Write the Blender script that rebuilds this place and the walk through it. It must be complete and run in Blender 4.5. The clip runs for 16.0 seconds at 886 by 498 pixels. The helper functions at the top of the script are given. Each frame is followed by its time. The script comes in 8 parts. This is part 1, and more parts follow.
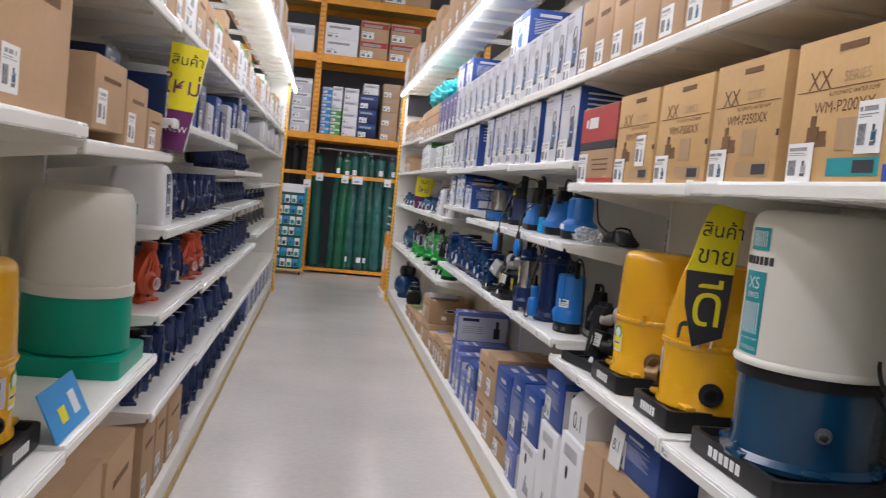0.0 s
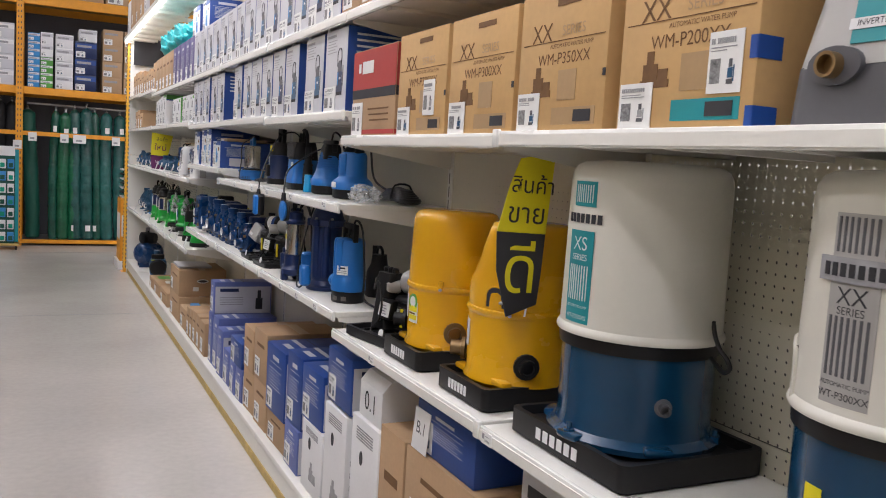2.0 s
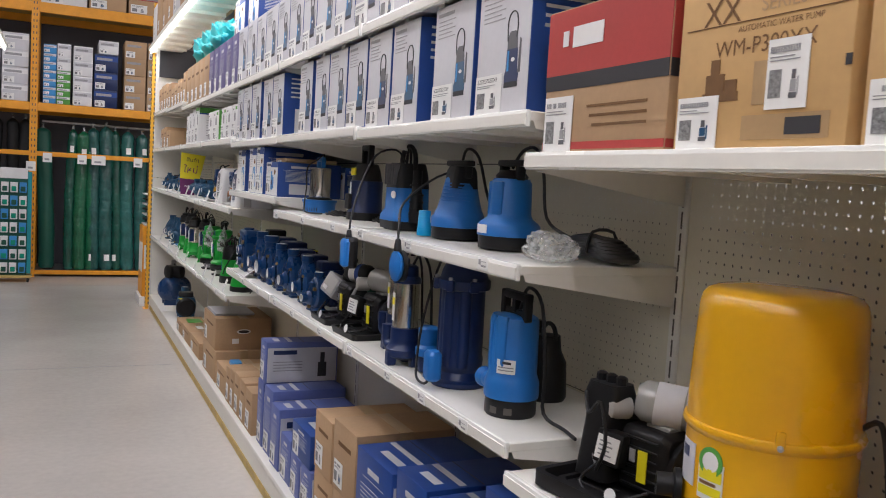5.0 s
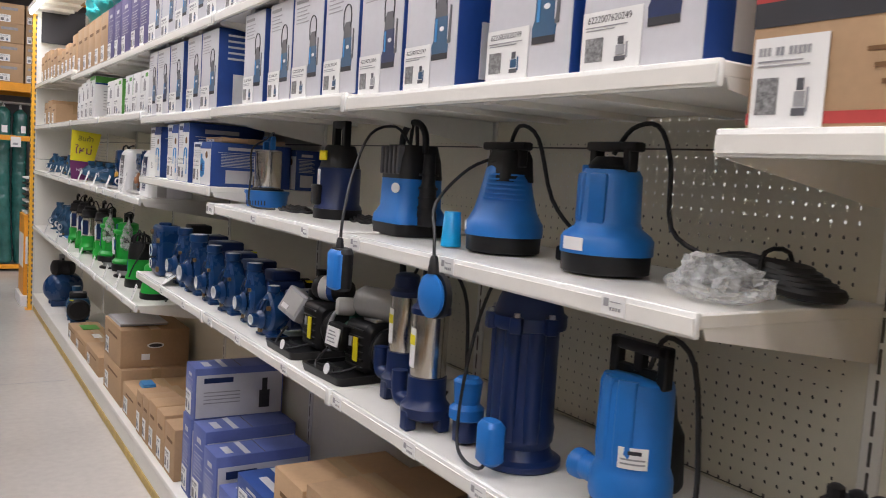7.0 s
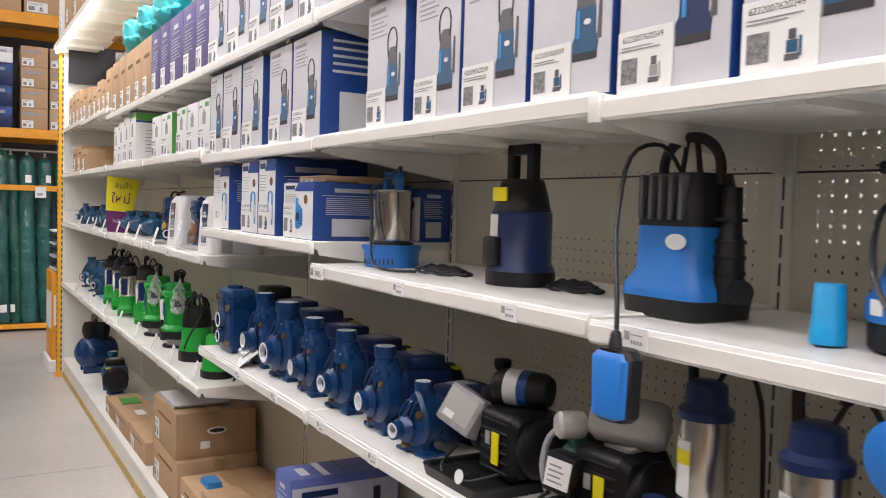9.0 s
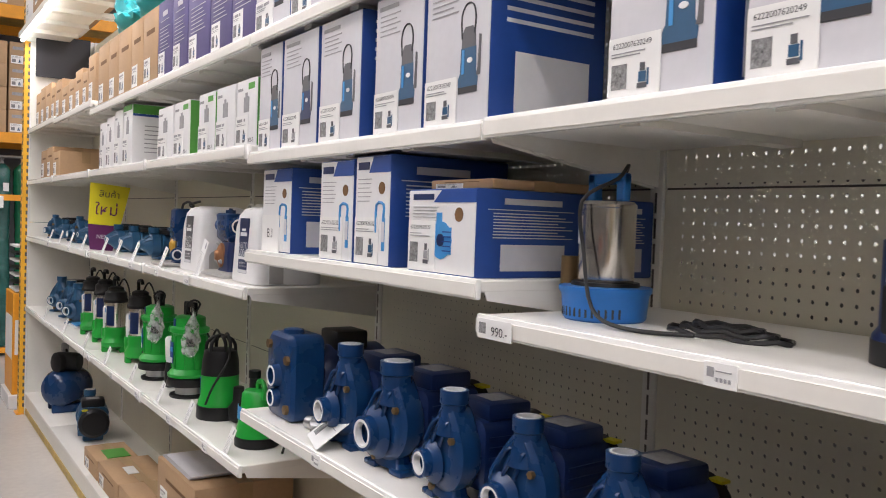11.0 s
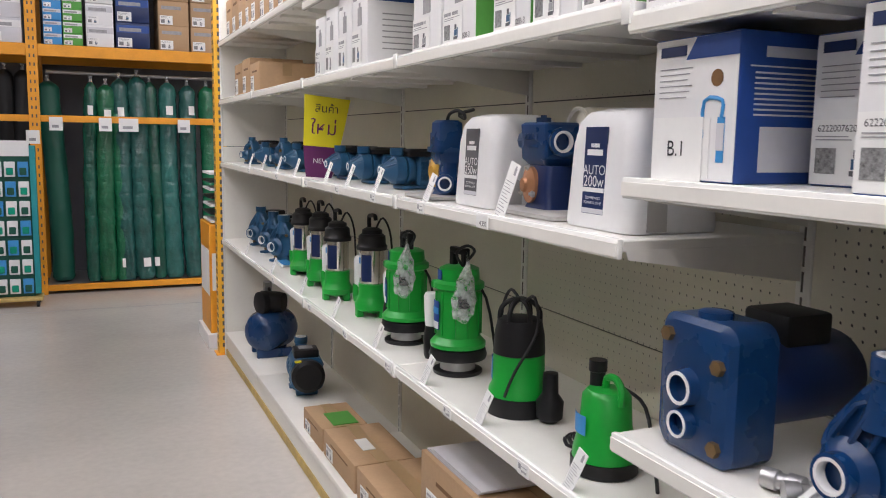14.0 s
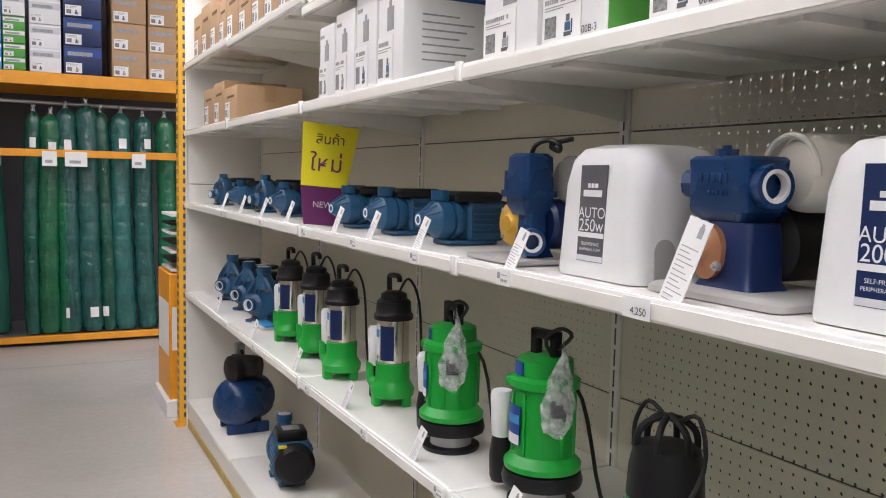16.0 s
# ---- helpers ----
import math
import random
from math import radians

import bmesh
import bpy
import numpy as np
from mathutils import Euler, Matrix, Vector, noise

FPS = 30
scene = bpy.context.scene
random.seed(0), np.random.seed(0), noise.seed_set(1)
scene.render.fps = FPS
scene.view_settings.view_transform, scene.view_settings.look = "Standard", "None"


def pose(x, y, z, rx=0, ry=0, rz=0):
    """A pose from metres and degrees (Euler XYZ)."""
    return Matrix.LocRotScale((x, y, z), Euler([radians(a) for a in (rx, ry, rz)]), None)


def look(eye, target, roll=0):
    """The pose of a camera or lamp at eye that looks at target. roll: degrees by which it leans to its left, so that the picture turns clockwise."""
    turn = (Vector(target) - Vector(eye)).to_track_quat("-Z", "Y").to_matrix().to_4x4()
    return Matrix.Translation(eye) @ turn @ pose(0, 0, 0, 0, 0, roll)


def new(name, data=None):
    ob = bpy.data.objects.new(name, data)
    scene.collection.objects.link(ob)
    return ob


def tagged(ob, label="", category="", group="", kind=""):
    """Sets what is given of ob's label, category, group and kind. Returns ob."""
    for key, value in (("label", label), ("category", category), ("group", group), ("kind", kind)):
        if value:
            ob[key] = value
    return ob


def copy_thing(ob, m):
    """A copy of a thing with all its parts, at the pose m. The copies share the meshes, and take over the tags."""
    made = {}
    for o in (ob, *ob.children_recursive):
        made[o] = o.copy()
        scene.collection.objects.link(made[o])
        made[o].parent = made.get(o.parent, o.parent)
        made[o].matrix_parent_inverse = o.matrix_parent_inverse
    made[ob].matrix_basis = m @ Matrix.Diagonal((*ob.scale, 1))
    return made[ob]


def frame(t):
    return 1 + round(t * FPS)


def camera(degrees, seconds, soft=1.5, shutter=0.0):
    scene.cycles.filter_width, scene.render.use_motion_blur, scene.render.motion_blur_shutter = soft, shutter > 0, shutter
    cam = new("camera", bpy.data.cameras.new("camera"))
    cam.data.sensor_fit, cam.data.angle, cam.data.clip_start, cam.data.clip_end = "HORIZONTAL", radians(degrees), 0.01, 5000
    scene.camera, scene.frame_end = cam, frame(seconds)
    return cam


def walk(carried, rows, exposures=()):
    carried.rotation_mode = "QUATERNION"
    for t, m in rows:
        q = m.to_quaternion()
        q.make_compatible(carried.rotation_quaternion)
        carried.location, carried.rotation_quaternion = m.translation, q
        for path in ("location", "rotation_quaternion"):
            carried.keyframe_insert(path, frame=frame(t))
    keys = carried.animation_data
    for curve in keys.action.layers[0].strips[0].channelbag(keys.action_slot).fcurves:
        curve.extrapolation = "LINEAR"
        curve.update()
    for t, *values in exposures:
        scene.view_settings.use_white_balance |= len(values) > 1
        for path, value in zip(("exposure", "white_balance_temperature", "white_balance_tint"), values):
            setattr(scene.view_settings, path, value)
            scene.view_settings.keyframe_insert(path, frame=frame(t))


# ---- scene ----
cam = camera(56.2, 16.0, soft=1.0, shutter=0.22)
PATH = [
    (0, (0.664, 0.138, 1.488), (0.959, 2.111, 1.354), 5.7),
    (0.5, (0.593, 0.183, 1.503), (1.17, 2.095, 1.381), 4.0),
    (1, (0.557, 0.221, 1.487), (1.345, 2.053, 1.333), 4.6),
    (1.5, (0.58, 0.334, 1.476), (1.46, 2.117, 1.258), 4.7),
    (2, (0.663, 0.528, 1.496), (1.54, 2.314, 1.296), 3.5),
    (2.5, (0.692, 0.716, 1.489), (1.569, 2.503, 1.289), 3.3),
    (3, (0.663, 0.952, 1.497), (1.535, 2.744, 1.332), 3.4),
    (3.5, (0.663, 1.144, 1.487), (1.538, 2.935, 1.321), 3.2),
    (4, (0.725, 1.384, 1.485), (1.602, 3.175, 1.329), 3.5),
    (4.5, (0.743, 1.571, 1.5), (1.587, 3.378, 1.345), 3.4),
    (4.7, (0.724, 1.661, 1.501), (1.56, 3.471, 1.348), 3.3),
    (6.8, (0.783, 2.486, 1.488), (1.812, 4.191, 1.306), 4.1),
    (7, (0.762, 2.583, 1.499), (1.822, 4.269, 1.319), 3.7),
    (7.5, (0.74, 2.79, 1.488), (1.841, 4.438, 1.218), 2.4),
    (8, (0.807, 3.023, 1.494), (1.887, 4.693, 1.281), 2.5),
    (8.5, (0.837, 3.219, 1.495), (1.863, 4.926, 1.311), 2.5),
    (9, (0.79, 3.463, 1.497), (1.815, 5.178, 1.401), 1.7),
    (11.3, (0.776, 4.464, 1.498), (1.899, 6.118, 1.432), 1.9),
    (11.5, (0.776, 4.523, 1.492), (1.904, 6.172, 1.41), 1.9),
    (12, (0.847, 4.72, 1.483), (1.976, 6.366, 1.354), 1.7),
    (12.5, (0.871, 4.875, 1.465), (1.985, 6.526, 1.281), 2.0),
    (13, (0.808, 5.081, 1.448), (1.754, 6.822, 1.173), 1.4),
    (13.5, (0.736, 5.234, 1.468), (1.532, 7.048, 1.188), 0.6),
    (14, (0.767, 5.43, 1.461), (1.56, 7.248, 1.2), 0.9),
    (14.5, (0.842, 5.674, 1.469), (1.627, 7.498, 1.23), 1.1),
    (15, (0.844, 5.913, 1.459), (1.664, 7.728, 1.272), 1.2),
    (15.5, (0.795, 6.085, 1.4715), (1.66, 7.879, 1.297), 0.9),
    (16, (0.799, 6.164, 1.4615), (1.697, 7.942, 1.292), 1.3),
]
walk(cam, [(t, look(eye, target, roll)) for t, eye, target, roll in PATH],
     exposures=((0, -0.68, 5980, 10), (1.5, -0.72, 6180, 10), (3, -0.72, 6180, 10), (4.5, -0.82, 6180, 10), (7, -0.63, 6280, 10), (8.5, -0.40, 6380, 10), (9, -0.40, 6380, 10), (12, -0.52, 6320, 10), (13.5, -0.44, 6250, 10), (14, -0.48, 6200, 10), (15, -0.40, 6180, 10), (16, -0.38, 6180, 10)))

# ---- light ----
world = bpy.data.worlds.new("hall_air")
scene.world = world
world.use_nodes = True
world.node_tree.nodes["Background"].inputs[0].default_value = (0.95, 1.0, 0.93, 1)
world.node_tree.nodes["Background"].inputs[1].default_value = 0.0


def strip_lamp(name, x, y, z, sx, sy, watts, colour=(1.0, 0.935, 0.965)):
    d = bpy.data.lights.new(name, "AREA")
    d.shape, d.size, d.size_y, d.energy, d.color = "RECTANGLE", sx, sy, watts, colour
    ob = new(name, d)
    ob.matrix_world = pose(x, y, z)
    return ob


# rows of fluorescent battens under the hall roof
ROOF_ROWS = ((-0.7, 5.2), (4.2, 5.2), (-5.8, 5.2))
for (lx, lz), watts in zip(ROOF_ROWS, (330, 560, 560)):
    strip_lamp("roof_lamp", lx, 4.0, lz - 0.06, 0.5, 16.5, watts)
# added fill without a fixture, brightens the floor and the shelf lips
strip_lamp("aisle_lamp", 0.75, 4.2, 5.14, 0.4, 14.0, 185)
# tubes along the front edges of the lit headers
strip_lamp("header_lamp", 0.150, 5.5, 2.658, 0.05, 11.0, 48)
strip_lamp("header_lamp", 1.560, 5.5, 2.658, 0.05, 11.0, 48)


# ---- materials ----
def mat(name, rgb, rough=0.5, metal=0.0, var=0.12, scale=6.0, fine=90.0, bump=0.05, coat=0.0, rnd=0.0, spec=0.5):
    m = bpy.data.materials.new(name)
    m.use_nodes = True
    nt = m.node_tree
    n, l = nt.nodes, nt.links
    b = n["Principled BSDF"]
    tc = n.new("ShaderNodeTexCoord")
    big, small = n.new("ShaderNodeTexNoise"), n.new("ShaderNodeTexNoise")
    big.inputs["Scale"].default_value, big.inputs["Detail"].default_value = scale, 5
    small.inputs["Scale"].default_value, small.inputs["Detail"].default_value = fine, 3
    l.new(tc.outputs["Object"], big.inputs["Vector"])
    l.new(tc.outputs["Object"], small.inputs["Vector"])
    add = n.new("ShaderNodeMath")
    add.operation = "ADD"
    l.new(big.outputs["Fac"], add.inputs[0])
    sm = n.new("ShaderNodeMath")
    sm.operation = "MULTIPLY"
    sm.inputs[1].default_value = 0.45
    l.new(small.outputs["Fac"], sm.inputs[0])
    l.new(sm.outputs[0], add.inputs[1])
    last = add
    if rnd:
        oi, mul = n.new("ShaderNodeObjectInfo"), n.new("ShaderNodeMath")
        mul.operation = "MULTIPLY_ADD"
        mul.inputs[1].default_value, mul.inputs[2].default_value = rnd, -rnd / 2
        l.new(oi.outputs["Random"], mul.inputs[0])
        add2 = n.new("ShaderNodeMath")
        l.new(add.outputs[0], add2.inputs[0])
        l.new(mul.outputs[0], add2.inputs[1])
        last = add2
    mr = n.new("ShaderNodeMapRange")
    mr.inputs["From Min"].default_value, mr.inputs["From Max"].default_value = 0.35, 1.1
    l.new(last.outputs[0], mr.inputs["Value"])
    mix = n.new("ShaderNodeMix")
    mix.data_type = "RGBA"
    mix.inputs[6].default_value = (*[c * (1 - var) for c in rgb], 1)
    mix.inputs[7].default_value = (*[min(1, c * (1 + var)) for c in rgb], 1)
    l.new(mr.outputs[0], mix.inputs[0])
    l.new(mix.outputs[2], b.inputs["Base Color"])
    rr = n.new("ShaderNodeMapRange")
    rr.inputs["To Min"].default_value, rr.inputs["To Max"].default_value = max(0.03, rough * 0.8), min(1, rough * 1.25)
    l.new(big.outputs["Fac"], rr.inputs["Value"])
    l.new(rr.outputs[0], b.inputs["Roughness"])
    b.inputs["Metallic"].default_value = metal
    b.inputs["Specular IOR Level"].default_value = spec
    if coat:
        b.inputs["Coat Weight"].default_value, b.inputs["Coat Roughness"].default_value = coat, 0.12
    if bump:
        bp = n.new("ShaderNodeBump")
        bp.inputs["Strength"].default_value, bp.inputs["Distance"].default_value = bump, 0.004
        l.new(add.outputs[0], bp.inputs["Height"])
        l.new(bp.outputs[0], b.inputs["Normal"])
    return m


def glow(name, rgb, power):
    m = bpy.data.materials.new(name)
    m.use_nodes = True
    b = m.node_tree.nodes["Principled BSDF"]
    b.inputs["Base Color"].default_value = (0.9, 0.9, 0.9, 1)
    b.inputs["Emission Color"].default_value = (*rgb, 1)
    b.inputs["Emission Strength"].default_value = power
    return m


def pegboard():
    """Cream steel panel with a grid of real see-through holes every 25 mm."""
    m = mat("pegboard_steel", (0.72, 0.685, 0.56), 0.45, 0, 0.06, 3, 60, 0.02)
    nt = m.node_tree
    n, l = nt.nodes, nt.links
    b, out = n["Principled BSDF"], n["Material Output"]
    tc, sep = n.new("ShaderNodeTexCoord"), n.new("ShaderNodeSeparateXYZ")
    l.new(tc.outputs["Object"], sep.inputs[0])

    def op(kind, a, v=None, w=None):
        q = n.new("ShaderNodeMath")
        q.operation = kind
        for i, val in enumerate((a, v, w)):
            if val is None:
                continue
            if isinstance(val, (int, float)):
                q.inputs[i].default_value = val
            else:
                l.new(val, q.inputs[i])
        return q.outputs[0]

    def cell(sock, step):
        return op("SUBTRACT", op("FRACT", op("DIVIDE", op("ADD", sock, 50.0), step)), 0.5)

    u, v = cell(sep.outputs[0], 0.025), cell(sep.outputs[2], 0.025)
    d = op("SQRT", op("ADD", op("MULTIPLY", u, u), op("MULTIPLY", v, v)))
    hole = op("LESS_THAN", d, 0.16)
    # solid margins at the edges of each panel sheet
    band = op("LESS_THAN", op("ABSOLUTE", cell(sep.outputs[2], 0.4)), 0.47)
    edge = op("LESS_THAN", op("ABSOLUTE", op("SUBTRACT", sep.outputs[0], 0.55)), 0.49)
    hole = op("MULTIPLY", op("MULTIPLY", hole, band), edge)
    tr, mx = n.new("ShaderNodeBsdfTransparent"), n.new("ShaderNodeMixShader")
    l.new(hole, mx.inputs[0])
    l.new(b.outputs[0], mx.inputs[1])
    l.new(tr.outputs[0], mx.inputs[2])
    l.new(mx.outputs[0], out.inputs[0])
    return m


def concrete():
    m = mat("polished_concrete", (0.56, 0.53, 0.49), 0.24, 0, 0.16, 0.9, 26, 0.02, spec=0.55)
    return m


def film_plastic():
    """Thin crumpled clear film: mostly see-through, with glints and a milky cast."""
    m = bpy.data.materials.new("clear_bag")
    m.use_nodes = True
    n, l = m.node_tree.nodes, m.node_tree.links
    b = n["Principled BSDF"]
    b.inputs["Base Color"].default_value = (0.80, 0.82, 0.82, 1)
    b.inputs["Roughness"].default_value = 0.14
    b.inputs["Specular IOR Level"].default_value = 0.8
    tc, no, mr = n.new("ShaderNodeTexCoord"), n.new("ShaderNodeTexNoise"), n.new("ShaderNodeMapRange")
    no.inputs["Scale"].default_value, no.inputs["Detail"].default_value = 45.0, 4
    mr.inputs["From Min"].default_value, mr.inputs["From Max"].default_value = 0.35, 0.7
    mr.inputs["To Min"].default_value, mr.inputs["To Max"].default_value = 0.12, 0.62
    l.new(tc.outputs["Object"], no.inputs["Vector"])
    l.new(no.outputs["Fac"], mr.inputs["Value"])
    l.new(mr.outputs[0], b.inputs["Alpha"])
    return m


M = {
    "floor": concrete(),
    "peg": pegboard(),
    "shelf": mat("cream_shelf_paint", (0.80, 0.785, 0.73), 0.38, 0, 0.05, 4, 50, 0.02),
    "rail": mat("price_rail_plastic", (0.80, 0.80, 0.76), 0.25, 0, 0.06, 8, 60, 0.01),
    "kick": mat("worn_kick_strip", (0.50, 0.36, 0.12), 0.6, 0, 0.35, 9, 70, 0.1),
    # dark colour that stands in for the shade inside slots, holes and gaps
    "slot": mat("slot_shadow_steel", (0.10, 0.09, 0.08), 0.6),
    "orange": mat("orange_rack_paint", (0.80, 0.34, 0.02), 0.42, 0, 0.15, 7, 80, 0.05),
    "postyellow": mat("yellow_upright_paint", (0.85, 0.45, 0.03), 0.42, 0, 0.12, 7, 80, 0.05),
    "steel": mat("galvanised_steel", (0.5, 0.5, 0.5), 0.4, 0.8),
    # near-black stand-in for the shade seen through the lower pegboard holes
    "holebackdrop": mat("shade_backdrop_dark", (0.05, 0.05, 0.05), 0.8, 0, 0.08, 1, 40),
    "wallpaint": mat("hall_wall_paint", (0.24, 0.24, 0.235), 0.8, 0, 0.08, 1, 40),
    # white that stands in for the lit next aisle behind the upper peg holes
    "brightbackdrop": mat("bright_backdrop_white", (0.74, 0.74, 0.71), 0.7, 0, 0.08, 1, 40),
    "rackback": mat("grey_rack_backing", (0.13, 0.13, 0.15), 0.7),
    "white": mat("white_paper", (0.82, 0.82, 0.80), 0.6, 0, 0.04),
    "ink": mat("black_print", (0.03, 0.03, 0.035), 0.6),
    "codegrey": mat("dense_code_print", (0.22, 0.22, 0.22), 0.6, 0, 0.95, 160, 420, 0.0),
    "greyprint": mat("grey_print", (0.33, 0.33, 0.34), 0.6, 0, 0.3, 30),
    "brownprint": mat("brown_print", (0.17, 0.085, 0.03), 0.7, 0, 0.25, 25),
    "ochre": mat("ochre_carton", (0.57, 0.36, 0.15), 0.72, 0, 0.12, 5, 60, 0.12, rnd=0.3),
    "carton": mat("kraft_carton", (0.47, 0.31, 0.175), 0.8, 0, 0.14, 5, 70, 0.15, rnd=0.4),
    "tape": mat("packing_tape", (0.42, 0.28, 0.14), 0.3),
    "bluetape": mat("blue_tape", (0.02, 0.08, 0.35), 0.35),
    "red": mat("red_print", (0.42, 0.045, 0.04), 0.6, 0, 0.15),
    "greybox": mat("light_grey_carton", (0.60, 0.60, 0.63), 0.55, 0, 0.08, 6, 60, 0.06, rnd=0.2),
    "whitebox": mat("white_carton", (0.78, 0.78, 0.78), 0.5, 0, 0.06, 5, 60, 0.06, rnd=0.2),
    "bluebox": mat("blue_carton", (0.014, 0.062, 0.28), 0.45, 0, 0.15, 5, 60, 0.06, rnd=0.25),
    "violetbox": mat("violet_blue_carton", (0.11, 0.15, 0.40), 0.5, 0, 0.15, 5, 60, 0.06, rnd=0.3),
    "purplebox": mat("dull_purple_carton", (0.10, 0.085, 0.22), 0.55, 0, 0.2, 6, 60, 0.06, rnd=0.3),
    "tealprint": mat("teal_print", (0.02, 0.28, 0.31), 0.4, 0, 0.1),
    "greenprint": mat("green_print", (0.10, 0.36, 0.06), 0.5),
    "skyprint": mat("sky_blue_print", (0.05, 0.28, 0.62), 0.45),
    "tankblue": mat("deep_blue_enamel", (0.006, 0.05, 0.115), 0.22, 0.0, 0.1, 4, 70, 0.02, coat=0.6),
    "ivory": mat("ivory_plastic", (0.74, 0.72, 0.64), 0.33, 0, 0.04, 3, 60, 0.01),
    "greycover": mat("warm_grey_plastic", (0.42, 0.41, 0.39), 0.35, 0, 0.06),
    "darkgrey": mat("dark_grey_plastic", (0.10, 0.10, 0.11), 0.4),
    "black": mat("black_plastic", (0.012, 0.012, 0.013), 0.42, 0, 0.25, 12, 90, 0.05, spec=0.3),
    "rubber": mat("black_rubber_cable", (0.012, 0.012, 0.013), 0.45),
    "yellow": mat("yellow_enamel", (0.80, 0.42, 0.006), 0.26, 0, 0.06, 4, 70, 0.02, coat=0.4),
    "brass": mat("dull_brass", (0.26, 0.17, 0.08), 0.42, 0.8),
    "pumpblue": mat("bright_blue_plastic", (0.017, 0.165, 0.53), 0.38, 0, 0.1, 6, 80, 0.04),
    "copper": mat("dull_copper", (0.42, 0.20, 0.10), 0.45, 0.5, 0.2, 8, 90, 0.05),
    "navy": mat("navy_enamel", (0.007, 0.022, 0.095), 0.34, 0, 0.15, 6, 80, 0.05),
    "castblue": mat("cast_iron_blue", (0.006, 0.040, 0.135), 0.27, 0, 0.18, 9, 120, 0.16),
    "slateblue": mat("slate_blue_cast", (0.020, 0.090, 0.19), 0.33, 0, 0.15, 9, 120, 0.14),
    "cyan": mat("cyan_plastic", (0.01, 0.36, 0.75), 0.3),
    "green": mat("grass_green_enamel", (0.014, 0.36, 0.04), 0.35, 0, 0.1, 7, 90, 0.06),
    "emerald": mat("emerald_enamel", (0.0, 0.30, 0.19), 0.35, 0, 0.1),
    "darkgreen": mat("dark_green_enamel", (0.008, 0.09, 0.06), 0.4),
    "orangered": mat("orange_red_enamel", (0.55, 0.07, 0.02), 0.4),
    "stainless": mat("stainless_steel", (0.62, 0.59, 0.54), 0.2, 1.0, 0.06, 3, 150, 0.01),
    "greytank": mat("grey_tank_enamel", (0.38, 0.38, 0.37), 0.25, 0.2, 0.1),
    "signyellow": mat("sign_yellow_card", (0.80, 0.70, 0.01), 0.45, 0, 0.05),
    "signpurple": mat("sign_purple_card", (0.13, 0.015, 0.11), 0.45, 0, 0.08),
    "rollgreen": mat("green_film_roll", (0.012, 0.12, 0.078), 0.24, 0, 0.45, 6, 18, 0.9, coat=0.5, rnd=0.7),
    "rollteal": mat("teal_film_roll", (0.022, 0.115, 0.10), 0.2, 0, 0.45, 6, 18, 0.9, coat=0.5, rnd=0.5),
    "rollbright": mat("leaf_green_film_roll", (0.012, 0.125, 0.055), 0.2, 0, 0.4, 6, 18, 0.9, coat=0.5, rnd=0.4),
    "turquoise": mat("turquoise_film", (0.03, 0.42, 0.45), 0.3, 0, 0.2),
    "bag": film_plastic(),
    "canopy": mat("canopy_panel", (0.80, 0.80, 0.74), 0.5, 0, 0.05),
    "tube": glow("fluorescent_tube", (1.0, 0.95, 0.93), 14.0),
    "gold": mat("gold_badge", (0.65, 0.38, 0.05), 0.4, 0.3),
}

# deep creases in the film round the net rolls
for wrap in ("rollgreen", "rollteal", "rollbright"):
    for node in M[wrap].node_tree.nodes:
        if node.bl_idname == "ShaderNodeBump":
            node.inputs["Distance"].default_value = 0.03


# ---- mesh helpers ----
def finish(bm, angle=38):
    bmesh.ops.recalc_face_normals(bm, faces=bm.faces)
    for f in bm.faces:
        f.smooth = True
    for e in bm.edges:
        if len(e.link_faces) == 2 and e.calc_face_angle(0) > radians(angle):
            e.smooth = False


def part(name, bm, material, parent=None, label="", at=None):
    """Links a bmesh as one mesh object under a thing or a part."""
    finish(bm)
    me = bpy.data.meshes.new(name)
    bm.to_mesh(me)
    bm.free()
    me.materials.append(M[material] if isinstance(material, str) else material)
    ob = new(name, me)
    if parent is not None:
        ob.parent = parent
    if at is not None:
        ob.matrix_basis = at
    if label:
        ob["label"] = label
    return ob


def thing(name, m, label, category, group="", kind=""):
    ob = new(name)
    ob.empty_display_size = 0.05
    ob.matrix_basis = m
    return tagged(ob, label, category, group, kind)


def R(x, y, z, turn=0):
    """On the long gondola: width runs towards -y, the front faces -x."""
    return pose(x, y, z, 0, 0, -90 + turn)


def L(x, y, z, turn=0):
    return pose(x, y, z, 0, 0, 90 + turn)


def B():
    return bmesh.new()


def box(bm, x0, x1, y0, y1, z0, z1, bev=0.0, seg=1):
    r = bmesh.ops.create_cube(bm, size=1.0)
    vs = r["verts"]
    for v in vs:
        v.co = Vector(((x0 + x1) / 2 + v.co.x * (x1 - x0), (y0 + y1) / 2 + v.co.y * (y1 - y0), (z0 + z1) / 2 + v.co.z * (z1 - z0)))
    if bev:
        es = {e for v in vs for e in v.link_edges}
        bmesh.ops.bevel(bm, geom=list(es), offset=bev, segments=seg, profile=0.5, affect="EDGES")
    return bm


